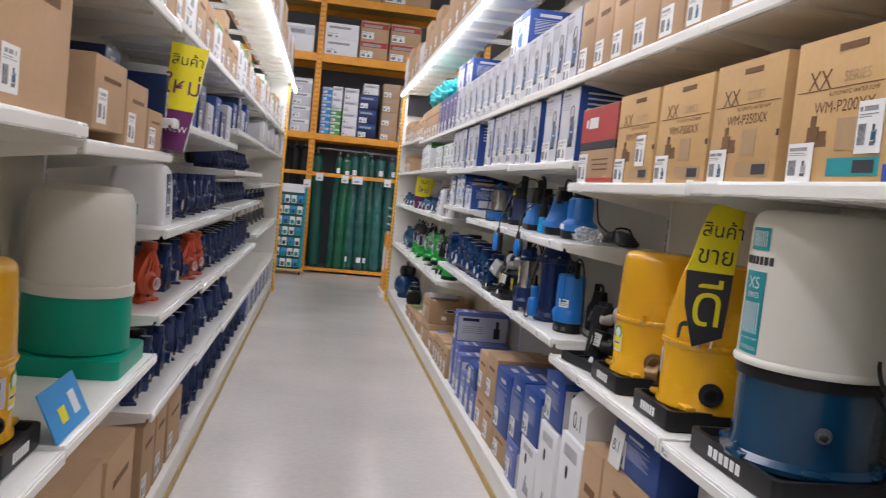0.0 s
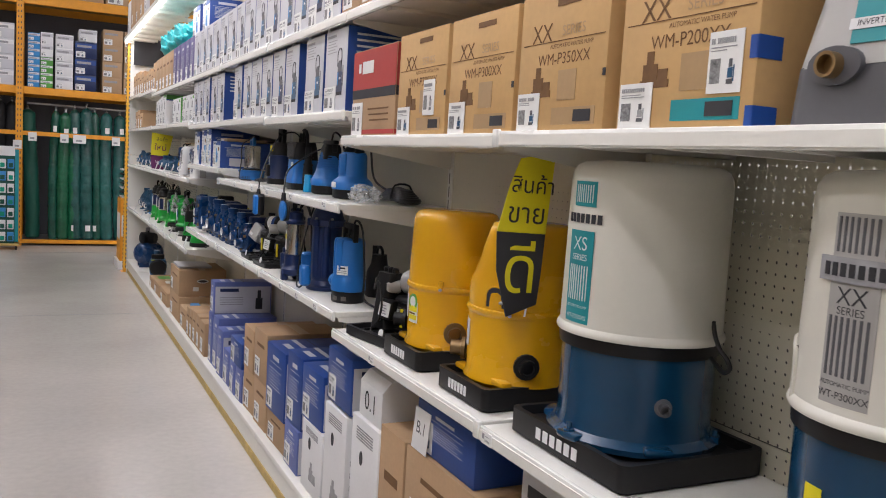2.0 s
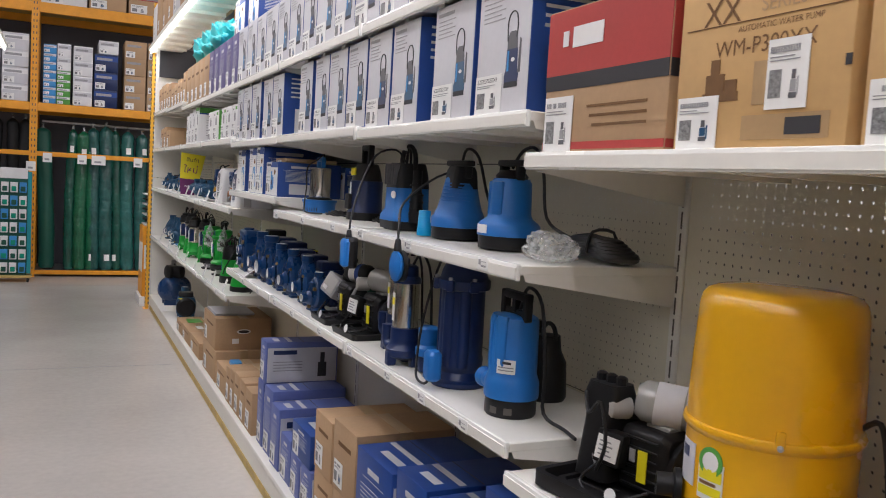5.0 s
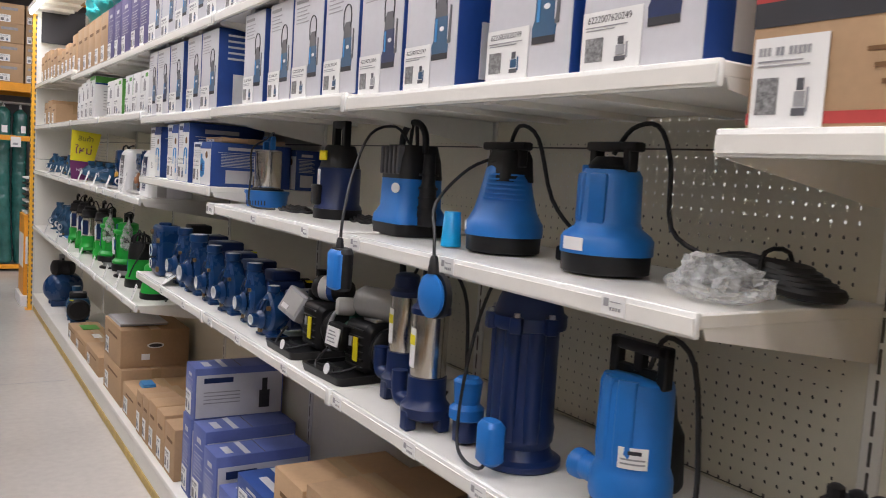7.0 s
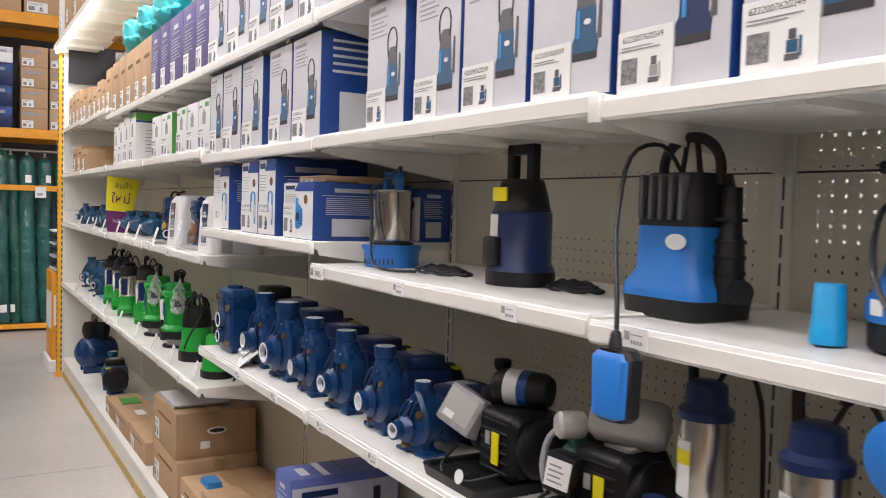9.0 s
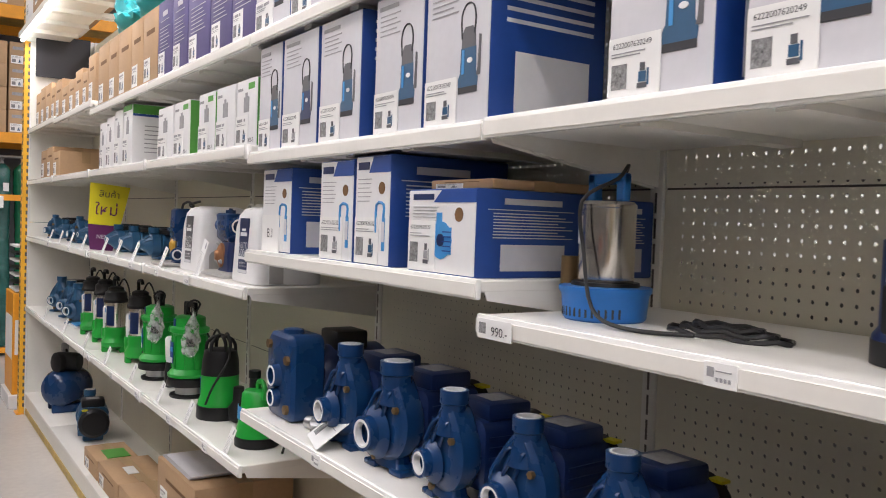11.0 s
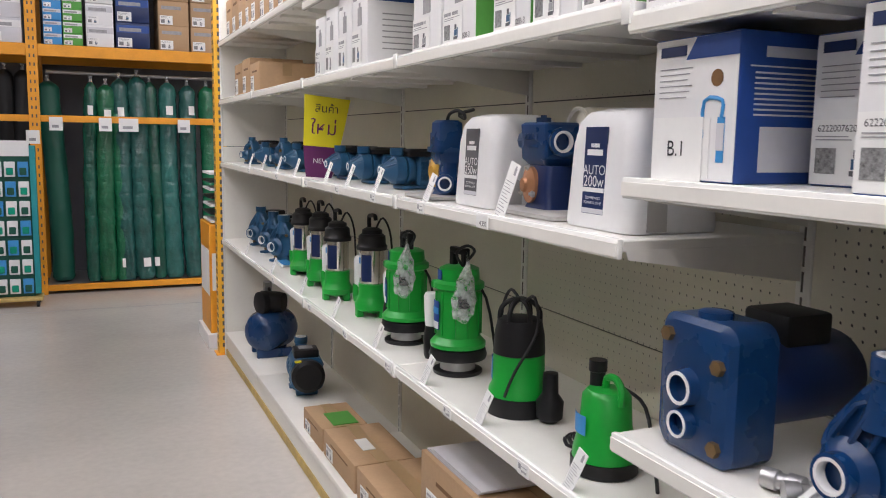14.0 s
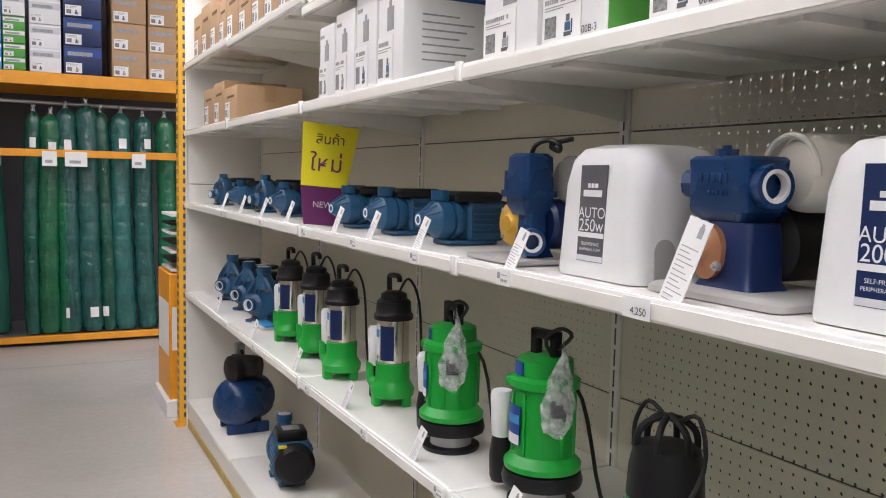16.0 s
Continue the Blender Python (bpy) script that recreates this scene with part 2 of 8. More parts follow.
def lathe(bm, profile, seg=28, m=None, sx=1.0, sy=1.0):
    """Turns (radius, height) rows round z; then the pose m. A profile that ends at its first radius makes an open ring."""
    m = m or Matrix()
    hollow = len(profile) == 4 and profile[0][0] > 1e-5 and abs(profile[0][0] - profile[-1][0]) < 1e-6
    rings = []
    for r, z in profile:
        if r < 1e-5:
            rings.append([bm.verts.new(m @ Vector((0, 0, z)))])
        else:
            rings.append([bm.verts.new(m @ Vector((sx * r * math.cos(2 * math.pi * i / seg), sy * r * math.sin(2 * math.pi * i / seg), z))) for i in range(seg)])
    for a, b in zip(rings, rings[1:]):
        for i in range(seg):
            j = (i + 1) % seg
            q = [a[i % len(a)], a[j % len(a)], b[j % len(b)], b[i % len(b)]]
            u = list(dict.fromkeys(q))
            if len(u) > 2:
                bm.faces.new(u)
    if hollow:
        for i in range(seg):
            j = (i + 1) % seg
            bm.faces.new((rings[-1][i], rings[-1][j], rings[0][j], rings[0][i]))
    for ring, flip in ((rings[0], True), (rings[-1], False)):
        if len(ring) > 2 and not hollow:
            bm.faces.new(ring[::-1] if flip else ring)
    return bm


def loft(bm, rings):
    """Skins closed rings of points, all of one length, and caps the ends."""
    vs = [[bm.verts.new(p) for p in ring] for ring in rings]
    k = len(vs[0])
    for a, b in zip(vs, vs[1:]):
        for i in range(k):
            bm.faces.new((a[i], a[(i + 1) % k], b[(i + 1) % k], b[i]))
    bm.faces.new(vs[0][::-1])
    bm.faces.new(vs[-1])
    return bm


def rounded(cx, cy, z, hx, hy, r, n=5):
    """A rounded rectangle as a ring of points."""
    out = []
    r = min(r, hx, hy)
    for sx, sy, a0 in ((1, 1, 0), (-1, 1, 90), (-1, -1, 180), (1, -1, 270)):
        for i in range(n + 1):
            a = radians(a0 + 90 * i / n)
            out.append(Vector((cx + sx * (hx - r) + r * math.cos(a), cy + sy * (hy - r) + r * math.sin(a), z)))
    return out


def tube(bm, pts, r=0.005, seg=8, smooth=4):
    """A round cable along a smooth line through the points."""
    P = [Vector(p) for p in pts]
    line = []
    for i in range(len(P) - 1):
        p0, p1, p2, p3 = P[max(i - 1, 0)], P[i], P[i + 1], P[min(i + 2, len(P) - 1)]
        for k in range(smooth):
            t = k / smooth
            line.append(0.5 * (2 * p1 + (p2 - p0) * t + (2 * p0 - 5 * p1 + 4 * p2 - p3) * t * t + (3 * p1 - p0 - 3 * p2 + p3) * t ** 3))
    line.append(P[-1])
    rings, up = [], Vector((0.31, 0.17, 0.93))
    for i, p in enumerate(line):
        d = (line[min(i + 1, len(line) - 1)] - line[max(i - 1, 0)]).normalized()
        s = d.cross(up)
        if s.length < 0.05:
            s = d.cross(Vector((1, 0, 0)))
        s.normalize()
        up = s.cross(d).normalized()
        rings.append([p + r * (s * math.cos(2 * math.pi * j / seg) + up * math.sin(2 * math.pi * j / seg)) for j in range(seg)])
    return loft(bm, rings)


def ALONG_Y(x, y, z):
    """Turns a lathe's axis towards -y, starting at the point."""
    return pose(x, y, z, 90, 0, 0)


TEXTS = {}


def lettering(words, height, material, parent, m, label=""):
    """Words in the built-in font as a flat mesh, centred, with its face along local z of m."""
    if words not in TEXTS:
        cu = bpy.data.curves.new("lettering", "FONT")
        cu.body, cu.align_x, cu.align_y, cu.size, cu.extrude = words, "CENTER", "CENTER", 1.0, 0.0
        ob = new("lettering", cu)
        dg = bpy.context.evaluated_depsgraph_get()
        TEXTS[words] = bpy.data.meshes.new_from_object(ob.evaluated_get(dg))
        bpy.data.objects.remove(ob)
    me = TEXTS[words].copy()
    me.materials.clear()
    me.materials.append(M[material])
    ob = new("lettering", me)
    ob.parent = parent
    ob.matrix_basis = m @ Matrix.Diagonal((height, height, height, 1))
    if label:
        ob["label"] = label
    return ob


def front(x, y, z):
    """A pose on a front face: words read along +x and face -y."""
    return pose(x, y, z, 90, 0, 0)


def side(x, y, z):
    """A pose on the +x side face: words read along +y and face +x."""
    return pose(x, y, z, 90, 0, 90)


def sheet_front(bm, x0, x1, z0, z1, y=0.0, t=0.0012):
    return box(bm, x0, x1, y - t, y - 0.0002, z0, z1)


def sheet_side(bm, y0, y1, z0, z1, x, t=0.0012):
    return box(bm, x + 0.0002, x + t, y0, y1, z0, z1)


def price_label(parent, x0, z0, w, h, y=0.0, seed=1, number=""):
    """A white stuck-on paper label with lines and small dark blocks."""
    rng = random.Random(seed)
    b = sheet_front(B(), x0, x0 + w, z0, z0 + h, y, 0.0016)
    lab = part("label", b, "white", parent, "white printed paper label")
    p = B()
    if number:
        lettering(number, w * 0.115, "ink", lab, front(x0 + w * 0.46, y - 0.0019, z0 + h * 0.86))
    u = x0 + w * 0.07
    for k in range(0 if number else 12):
        if rng.random() < 0.86:
            sheet_front(p, u, u + w * 0.045, z0 + h * 0.80, z0 + h * 0.89, y - 0.0016, 0.0008)
        u += w * 0.06
    for k in range(2):
        v = z0 + h * (0.68 + 0.05 * k)
        sheet_front(p, x0 + w * 0.07, x0 + w * rng.uniform(0.5, 0.9), v, v + h * 0.018, y - 0.0016, 0.0008)
    part("print", p, "greyprint", lab)
    p = B()
    sheet_front(p, x0 + w * 0.08, x0 + w * 0.38, z0 + h * 0.16, z0 + h * 0.56, y - 0.0016, 0.0008)
    part("code_block", p, "codegrey", lab)
    p = B()
    cx = x0 + w * 0.68
    sheet_front(p, cx - w * 0.07, cx + w * 0.07, z0 + h * 0.24, z0 + h * 0.40, y - 0.0016, 0.0008)
    sheet_front(p, cx + w * 0.09, cx + w * 0.12, z0 + h * 0.18, z0 + h * 0.44, y - 0.0016, 0.0008)
    part("picture", p, "slateblue" if seed % 3 else "greyprint", lab)
    p = sheet_front(B(), cx - w * 0.09, cx + w * 0.09, z0 + h * 0.14, z0 + h * 0.22, y - 0.0016, 0.0008)
    sheet_front(p, cx - w * 0.045, cx + w * 0.045, z0 + h * 0.41, z0 + h * 0.54, y - 0.0016, 0.0008)
    part("picture_shade", p, "darkgrey", lab)
    return lab


# ---- hall ----
def slab(name, x0, x1, y0, y1, z0, z1, material, label, category="wall"):
    b = box(B(), x0, x1, y0, y1, z0, z1)
    return tagged(part(name, b, material), label, category, kind="structure")


floor = slab("floor", -10, 5.2, -6, 17, -0.1, 0.0, "floor", "polished grey concrete shop floor with faint joints", "floor")
slab("wall_north", -10, 5.2, 17, 17.2, 0, 6, "wallpaint", "plain painted end wall of the store hall")
slab("wall_south", -10, 5.2, -6.2, -6, 0, 6, "wallpaint", "plain painted wall of the store hall")
# unseen east wall, kept white so the upper peg holes show bright
slab("wall_east", 5.2, 5.4, -6, 17, 0, 6, "brightbackdrop", "plain side wall added out of view to close the hall")
# added slab, hides the lit floor so the lower peg holes read dark
slab("partition", 2.55, 2.63, -6, 12, 0, 1.42, "holebackdrop", "added dark backdrop standing in for shade behind the shelving")
slab("wall_west", -10.2, -10, -6, 17, 0, 6, "wallpaint", "plain side wall added out of view to close the hall")
slab("ceiling", -10.2, 5.4, -6.2, 17.2, 6.0, 6.2, "wallpaint", "light painted hall roof high above the aisle", "ceiling")
# saw-cut floor joints, slightly dirty
for i, (x0, x1, y0, y1) in enumerate(((-1.9, 1.6, 8.355, 8.361), (-9, 5.0, 12.9, 12.907), (-1.9, 1.6, 3.0, 3.006))):
    b = box(B(), x0, x1, y0, y1, 0.0006, 0.0016)
    tagged(part("floor_joint", b, "greyprint"), "thin sealed joint in the concrete floor", "floor joint", kind="structure")


def roof_light(x, y, z):
    t = thing("ceiling_light", pose(x, y, z), "white fluorescent batten hung under the roof", "lamp", "roof lights")
    part("housing", box(B(), -0.12, 0.12, -0.7, 0.7, 0, 0.08, 0.01), "shelf", t)
    part("hanger", box(B(), -0.01, 0.01, -0.01, 0.01, 0.08, 6.0 - z), "steel", t)
    for sx in (-0.06, 0.06):
        part("tube", lathe(B(), [(0.014, -0.66), (0.014, 0.66)], 10, pose(sx, 0, -0.016, 90, 0, 0)), "tube", t)
    return t


for lx, lz in ROOF_ROWS[:2]:
    rl = roof_light(lx, -2.0, lz)
    for k in range(1, 7):
        copy_thing(rl, pose(lx, -2.0 + 2.6 * k, lz))

# ---- gondola shelving ----
BAY, DEPTH, BASE = 1.1, 0.43, 0.16
XR, XL = 1.61, 0.10


def shelf_bay(m, levels, base=True, top=2.74, label="cream steel gondola bay with adjustable shelves"):
    t = thing("shelving_bay", m, label, "shelving", "gondola bays")
    # back panels in sheets with a narrow gap between them
    z = 0.06
    for h in (0.9, 0.62, 0.62, 0.52):
        part("back_panel", box(B(), 0.008, BAY - 0.008, DEPTH, DEPTH + 0.004, z, min(z + h - 0.004, top)), "peg", t)
        # added dark strip closes the gap behind, so it reads as a shaded line
        if z > 0.1:
            part("seam_rail", box(B(), 0.008, BAY - 0.008, DEPTH + 0.005, DEPTH + 0.012, z - 0.015, z + 0.011), "slot", t)
        z += h
    # slotted upright at the far end of the bay
    up = part("upright", box(B(), -0.018, 0.018, DEPTH - 0.006, DEPTH + 0.04, 0, top, 0.003), "shelf", t)
    b = B()
    for i in range(int(top / 0.05)):
        box(b, -0.0025, 0.0025, DEPTH - 0.0068, DEPTH - 0.006, 0.03 + 0.05 * i, 0.07 + 0.05 * i)
    part("slot_row", b, "slot", up)["kind"] = "stuff"
    if base:
        deck = part("base_deck", box(B(), 0.002, BAY - 0.002, 0.004, DEPTH, BASE - 0.03, BASE, 0.004, 2), "shelf", t)
        part("plinth", box(B(), 0.002, BAY - 0.002, 0.012, 0.03, 0.045, BASE - 0.03), "shelf", deck)
        part("kick_strip", box(B(), 0.0, BAY, 0.006, 0.026, 0.0, 0.046, 0.003), "kick", deck, "worn tan kick strip along the floor")
    for z in levels:
        s = part("shelf", box(B(), 0.003, BAY - 0.003, 0.004, DEPTH - 0.004, z - 0.022, z, 0.003), "shelf", t)
        b = box(B(), 0.002, BAY - 0.002, -0.006, 0.006, z - 0.034, z + 0.002, 0.003, 2)
        part("lip", b, "rail", s)
        part("ticket_channel", box(B(), 0.004, BAY - 0.004, -0.0082, -0.006, z - 0.029, z - 0.006), "shelf", s)
        for sx in (0.004, BAY - 0.0065):
            pr = [(0.02, z - 0.036), (DEPTH - 0.008, z - 0.095), (DEPTH - 0.008, z - 0.005), (0.008, z - 0.005)]
            loft(b := B(), [[Vector((sx, y, zz)) for y, zz in pr], [Vector((sx + 0.0025, y, zz)) for y, zz in pr]])
            part("bracket", b, "shelf", s)
        for i in (0.3, 0.55, 0.8):
            part("stiffener", box(B(), i - 0.02, i + 0.02, 0.03, DEPTH - 0.02, z - 0.034, z - 0.022), "shelf", s)
    return t


RIGHT = {
    -1: (0.89, 1.58, 2.0), 0: (0.89, 1.58, 2.0), 1: (0.89, 1.58, 2.0), 2: (0.897, 1.576, 2.0),
    3: (0.955, 1.34, 1.665, 2.0), 4: (0.955, 1.345, 1.675, 2.0), 5: (0.955, 1.402, 1.672, 2.0),
    6: (0.79, 1.295, 1.695, 2.0), 7: (0.79, 1.295, 1.695, 2.0), 8: (0.79, 1.295, 1.695, 2.045), 9: (0.79, 1.295, 1.695, 2.06),
}
for k, lv in RIGHT.items():
    shelf_bay(R(XR, BAY * (k + 1), 0), lv)
LEFT = {
    -1: (0.78, 1.55, 2.0), 0: (0.78, 1.55, 2.0), 1: (0.78, 1.565, 2.0), 2: (0.79, 1.53, 2.0),
    3: (0.56, 0.93, 1.25, 1.66, 2.02), 4: (0.53, 0.90, 1.25, 1.66, 2.02), 5: (0.5, 0.88, 1.26, 1.50, 1.76, 2.04),
    6: (0.5, 0.88, 1.26, 1.50, 1.76, 2.04), 7: (0.5, 0.95, 1.4, 1.75, 2.06), 8: (0.5, 0.95, 1.4, 1.75, 2.06), 9: (0.5, 0.95, 1.4, 1.75, 2.06),
}
for k, lv in LEFT.items():
    shelf_bay(L(XL, BAY * k, 0), lv)


def end_panel(m, label):
    t = thing("end_panel", m, label, "shelving")
    part("lower_sheet", box(B(), -0.012, 0.0, 0.012, DEPTH + 0.02, 0.0, 1.395, 0.003), "shelf", t)
    part("upper_sheet", box(B(), -0.012, 0.0, 0.012, DEPTH + 0.02, 1.398, 2.74, 0.003), "shelf", t)
    part("edge_trim", box(B(), -0.013, 0.001, 0.0, 0.012, 0.0, 2.74, 0.003), "rail", t)
    return t


end_panel(R(XR, 11.002, 0), "cream sheet steel end panel closing the gondola")
end_panel(L(XL, 11.014, 0), "cream sheet steel end panel closing the gondola")


def rack_upright(m, height=3.2):
    """A yellow pallet-rack post with teardrop holes."""
    t = thing("rack_post", m, "yellow-orange perforated steel rack upright at the gondola end", "rack post", "gondola end posts")
    outline = ((0.07, 0.0), (0.0, 0.0), (0.0, 0.09), (0.07, 0.09), (0.07, 0.086), (0.004, 0.086), (0.004, 0.004), (0.07, 0.004))
    part("channel", loft(B(), [[Vector((x, y, z)) for x, y in outline] for z in (0.006, height)]), "postyellow", t)
    b = B()
    for i in range(int(height / 0.05) - 1):
        z = 0.05 + 0.05 * i
        box(b, 0.022, 0.048, -0.0012, 0.0, z, z + 0.028)
        box(b, -0.0012, 0.0, 0.02, 0.035, z, z + 0.028)
        box(b, -0.0012, 0.0, 0.058, 0.073, z, z + 0.028)
    part("punched_face", b, "slot", t)["kind"] = "stuff"
    part("foot_plate", box(B(), -0.02, 0.09, -0.02, 0.11, 0, 0.006), "orange", t)
    return t


# open channel turned so that its holed web looks down the aisle
rack_upright(pose(XR - 0.032, 11.03, 0))
rack_upright(pose(XL - 0.04, 11.03, 0))


def canopy(m):
    """Lit header over one bay: ribbed panels and a tube along the front edge."""
    t = thing("light_canopy", m, "white ribbed header panel with a fluorescent tube along its edge", "light canopy", "lit headers")
    part("panel", box(B(), 0.0, BAY, 0.02, 0.30, 0.03, 0.04), "canopy", t)
    for i in range(4):
        x = 0.02 + i * (BAY - 0.04) / 3
        part("rib", box(B(), x - 0.012, x + 0.012, 0.02, 0.30, 0.004, 0.03), "canopy", t)
    part("batten", box(B(), 0.0, BAY, -0.03, 0.02, 0.02, 0.06, 0.004), "canopy", t)
    part("tube", lathe(B(), [(0.013, 0.03), (0.013, BAY - 0.03)], 10, pose(0, -0.006, 0.004, 0, 90, 0)), "tube", t)
    for x in (0.03, BAY - 0.03):
        part("arm", box(B(), x - 0.01, x + 0.01, 0.30, DEPTH + 0.01, 0.01, 0.04), "shelf", t)
    return t


cr = canopy(R(1.56, 11.0, 2.68))
for k in range(1, 11):
    copy_thing(cr, R(1.56, 11.0 - BAY * k, 2.68))
for k in range(0, 11):
    copy_thing(cr, L(0.15, BAY * k, 2.68))


# ---- cartons ----
def carton(m, w, d, h, material, label, group="", tape=None, bev=0.004):
    t = thing("carton", m, label, "carton", group)
    part("body", box(B(), -w / 2, w / 2, 0, d, 0, h, bev, 2), material, t)
    if tape:
        b = box(B(), -w / 2 - 0.0008, w / 2 + 0.0008, d / 2 - 0.025, d / 2 + 0.025, h - 0.0002, h + 0.0008)
        box(b, w / 2, w / 2 + 0.001, d / 2 - 0.025, d / 2 + 0.025, h - 0.07, h)
        part("tape", b, tape, t)
    return t


def pump_glyph(bm, cx, z0, s, y=0.0):
    """A small printed picture of a motor pump."""
    sheet_front(bm, cx - 0.5 * s, cx + 0.5 * s, z0, z0 + 0.18 * s, y)
    sheet_front(bm, cx - 0.42 * s, cx + 0.1 * s, z0 + 0.18 * s, z0 + 0.55 * s, y)
    sheet_front(bm, cx - 0.3 * s, cx - 0.05 * s, z0 + 0.55 * s, z0 + 0.85 * s, y)
    sheet_front(bm, cx + 0.12 * s, cx + 0.45 * s, z0 + 0.18 * s, z0 + 0.42 * s, y)


def ochre_carton(m, model, w=0.335, d=0.33, h=0.295, seed=1, teal=False):
    t = carton(m, w, d, h, "ochre", f"ochre pump carton printed {model} with a white price label", "ochre pump cartons", "tape")
    lettering("XX", 0.055, "brownprint", t, front(-w * 0.22, -0.001, h * 0.70))
    lettering("SERIES", 0.03, "tape", t, front(w * 0.14, -0.001, h * 0.70))
    lettering("AUTOMATIC WATER PUMP", 0.0125, "brownprint", t, front(w * 0.12, -0.001, h * 0.60))
    lettering(model, 0.034, "brownprint", t, front(w * 0.04, -0.001, h * 0.51))
    b = B()
    sheet_front(b, -w * 0.06, w * 0.2, h * 0.88, h * 0.925)
    sheet_front(b, -w * 0.45, w * 0.47, h * 0.635, h * 0.640)
    pump_glyph(b, -w * 0.2, h * 0.25, 0.075)
    part("print", b, "brownprint", t)
    b = B()
    sheet_front(b, w * 0.0, w * 0.2, h * 0.22, h * 0.43)
    part("picture", b, "tape", t)
    b = B()
    sheet_front(b, -w * 0.05, w * 0.42, h * 0.05, h * 0.17)
    part("band", b, "tealprint" if teal else "tape", t)
    part("badge", sheet_front(B(), w * 0.2, w * 0.38, h * 0.07, h * 0.15, -0.0012), "ink", t)
    part("edge_mark", sheet_front(B(), w * 0.47, w * 0.5, h * 0.36, h * 0.41), "ink", t)
    price_label(t, -w * 0.47, 0.004, w * 0.27, h * 0.27, -0.0014, seed)
    if teal or seed % 2:
        price_label(t, w * (0.2 if teal else 0.08), h * 0.19, w * 0.22, h * 0.33, -0.0012, seed + 5)
    if teal:
        for z0 in (0.0, h * 0.36, h * 0.8):
            b = sheet_side(B(), -0.001, 0.05, z0, z0 + 0.035, w / 2, 0.0015)
            sheet_front(b, w / 2 - 0.014, w / 2, z0, z0 + 0.035, -0.0004)
            part("tape", b, "bluetape", t, "blue adhesive tape strip")
    return t


def z_close(m):
    """Whether a carton stands on the display shelf, close enough for its label to be read."""
    return m.translation.z < 1.9 and m.translation.y < 6.7


def grey_pump_carton(m, w=0.2, d=0.25, h=0.29, seed=1, stripes=True):
    """Grey front with a picture of a submersible pump, blue sides."""
    t = carton(m, w, d, h, "bluebox", "grey-fronted blue pump carton with printed pump picture and price label", "submersible pump cartons")
    part("front_panel", sheet_front(B(), -w / 2 + 0.002, w / 2 - 0.002, 0.003, h - 0.003), "greybox", t)
    cx, cz, u = w * 0.19, h * 0.24, h * 0.01

    def flat(points, lift):
        return loft(B(), [[Vector((cx + px * u, y, cz + pz * u)) for px, pz in points] for y in (-0.0012 - lift, -0.0020 - lift)])

    part("picture", flat([(-10, 0), (10, 0), (10.5, 5), (8.5, 9), (8, 24), (-8, 24), (-8.5, 9), (-10.5, 5)], 0.0), "slateblue" if seed % 3 else "navy", t)
    part("picture_foot", flat([(-10, -4), (10, -4), (10, 0), (-10, 0)], 0.0002), "ink", t)
    part("picture_head", flat([(-7.5, 24), (7.5, 24), (7, 33), (4, 37), (-4, 37), (-7, 33)], 0.0), "darkgrey", t)
    part("picture_shine", flat([(-6.5, 8), (-4, 8), (-4, 23), (-6.5, 23)], 0.0009), "skyprint", t)
    part("picture_outlet", flat([(9, 6), (13, 6), (13, 30), (11, 31), (10, 10)], 0.0003), "darkgrey", t)
    b = tube(B(), [(cx + px * u, -0.0022, cz + pz * u) for px, pz in ((-7, 30), (-8, 44), (-3, 51), (4, 50), (7, 42), (6, 32))], 0.0016, 4, 3)
    part("picture_cable", b, "ink", t)
    part("picture_badge", lathe(B(), [(0, 0), (0.008, 0), (0.008, 0.0012), (0, 0.0012)], 10, pose(cx + 2 * u, -0.0020, cz + 16 * u, 90, 0, 0), 1.0, 0.6), "whitebox", t)
    b = B()
    for i in range(5):
        sheet_front(b, -w * 0.4, -w * 0.4 + w * (0.34 if i % 2 else 0.42), h * (0.86 - 0.035 * i), h * (0.868 - 0.035 * i), -0.0012)
    sheet_front(b, -w * 0.42, -w * 0.02, h * 0.905, h * 0.935, -0.0012)
    part("print", b, "greyprint", t)
    price_label(t, -w * 0.49, 0.004, w * 0.52, h * 0.30, -0.0016, seed, "6222007620249" if z_close(m) else "")
    b = B()
    for i in range(5 if stripes else 1):
        sheet_side(b, d * 0.12, d * 0.88, h * (0.62 + 0.07 * i), h * (0.645 + 0.07 * i), w / 2)
    sheet_side(b, d * 0.2, d * 0.85, h * 0.08, h * 0.45, w / 2)
    part("side_print", b, "whitebox", t)
    return t


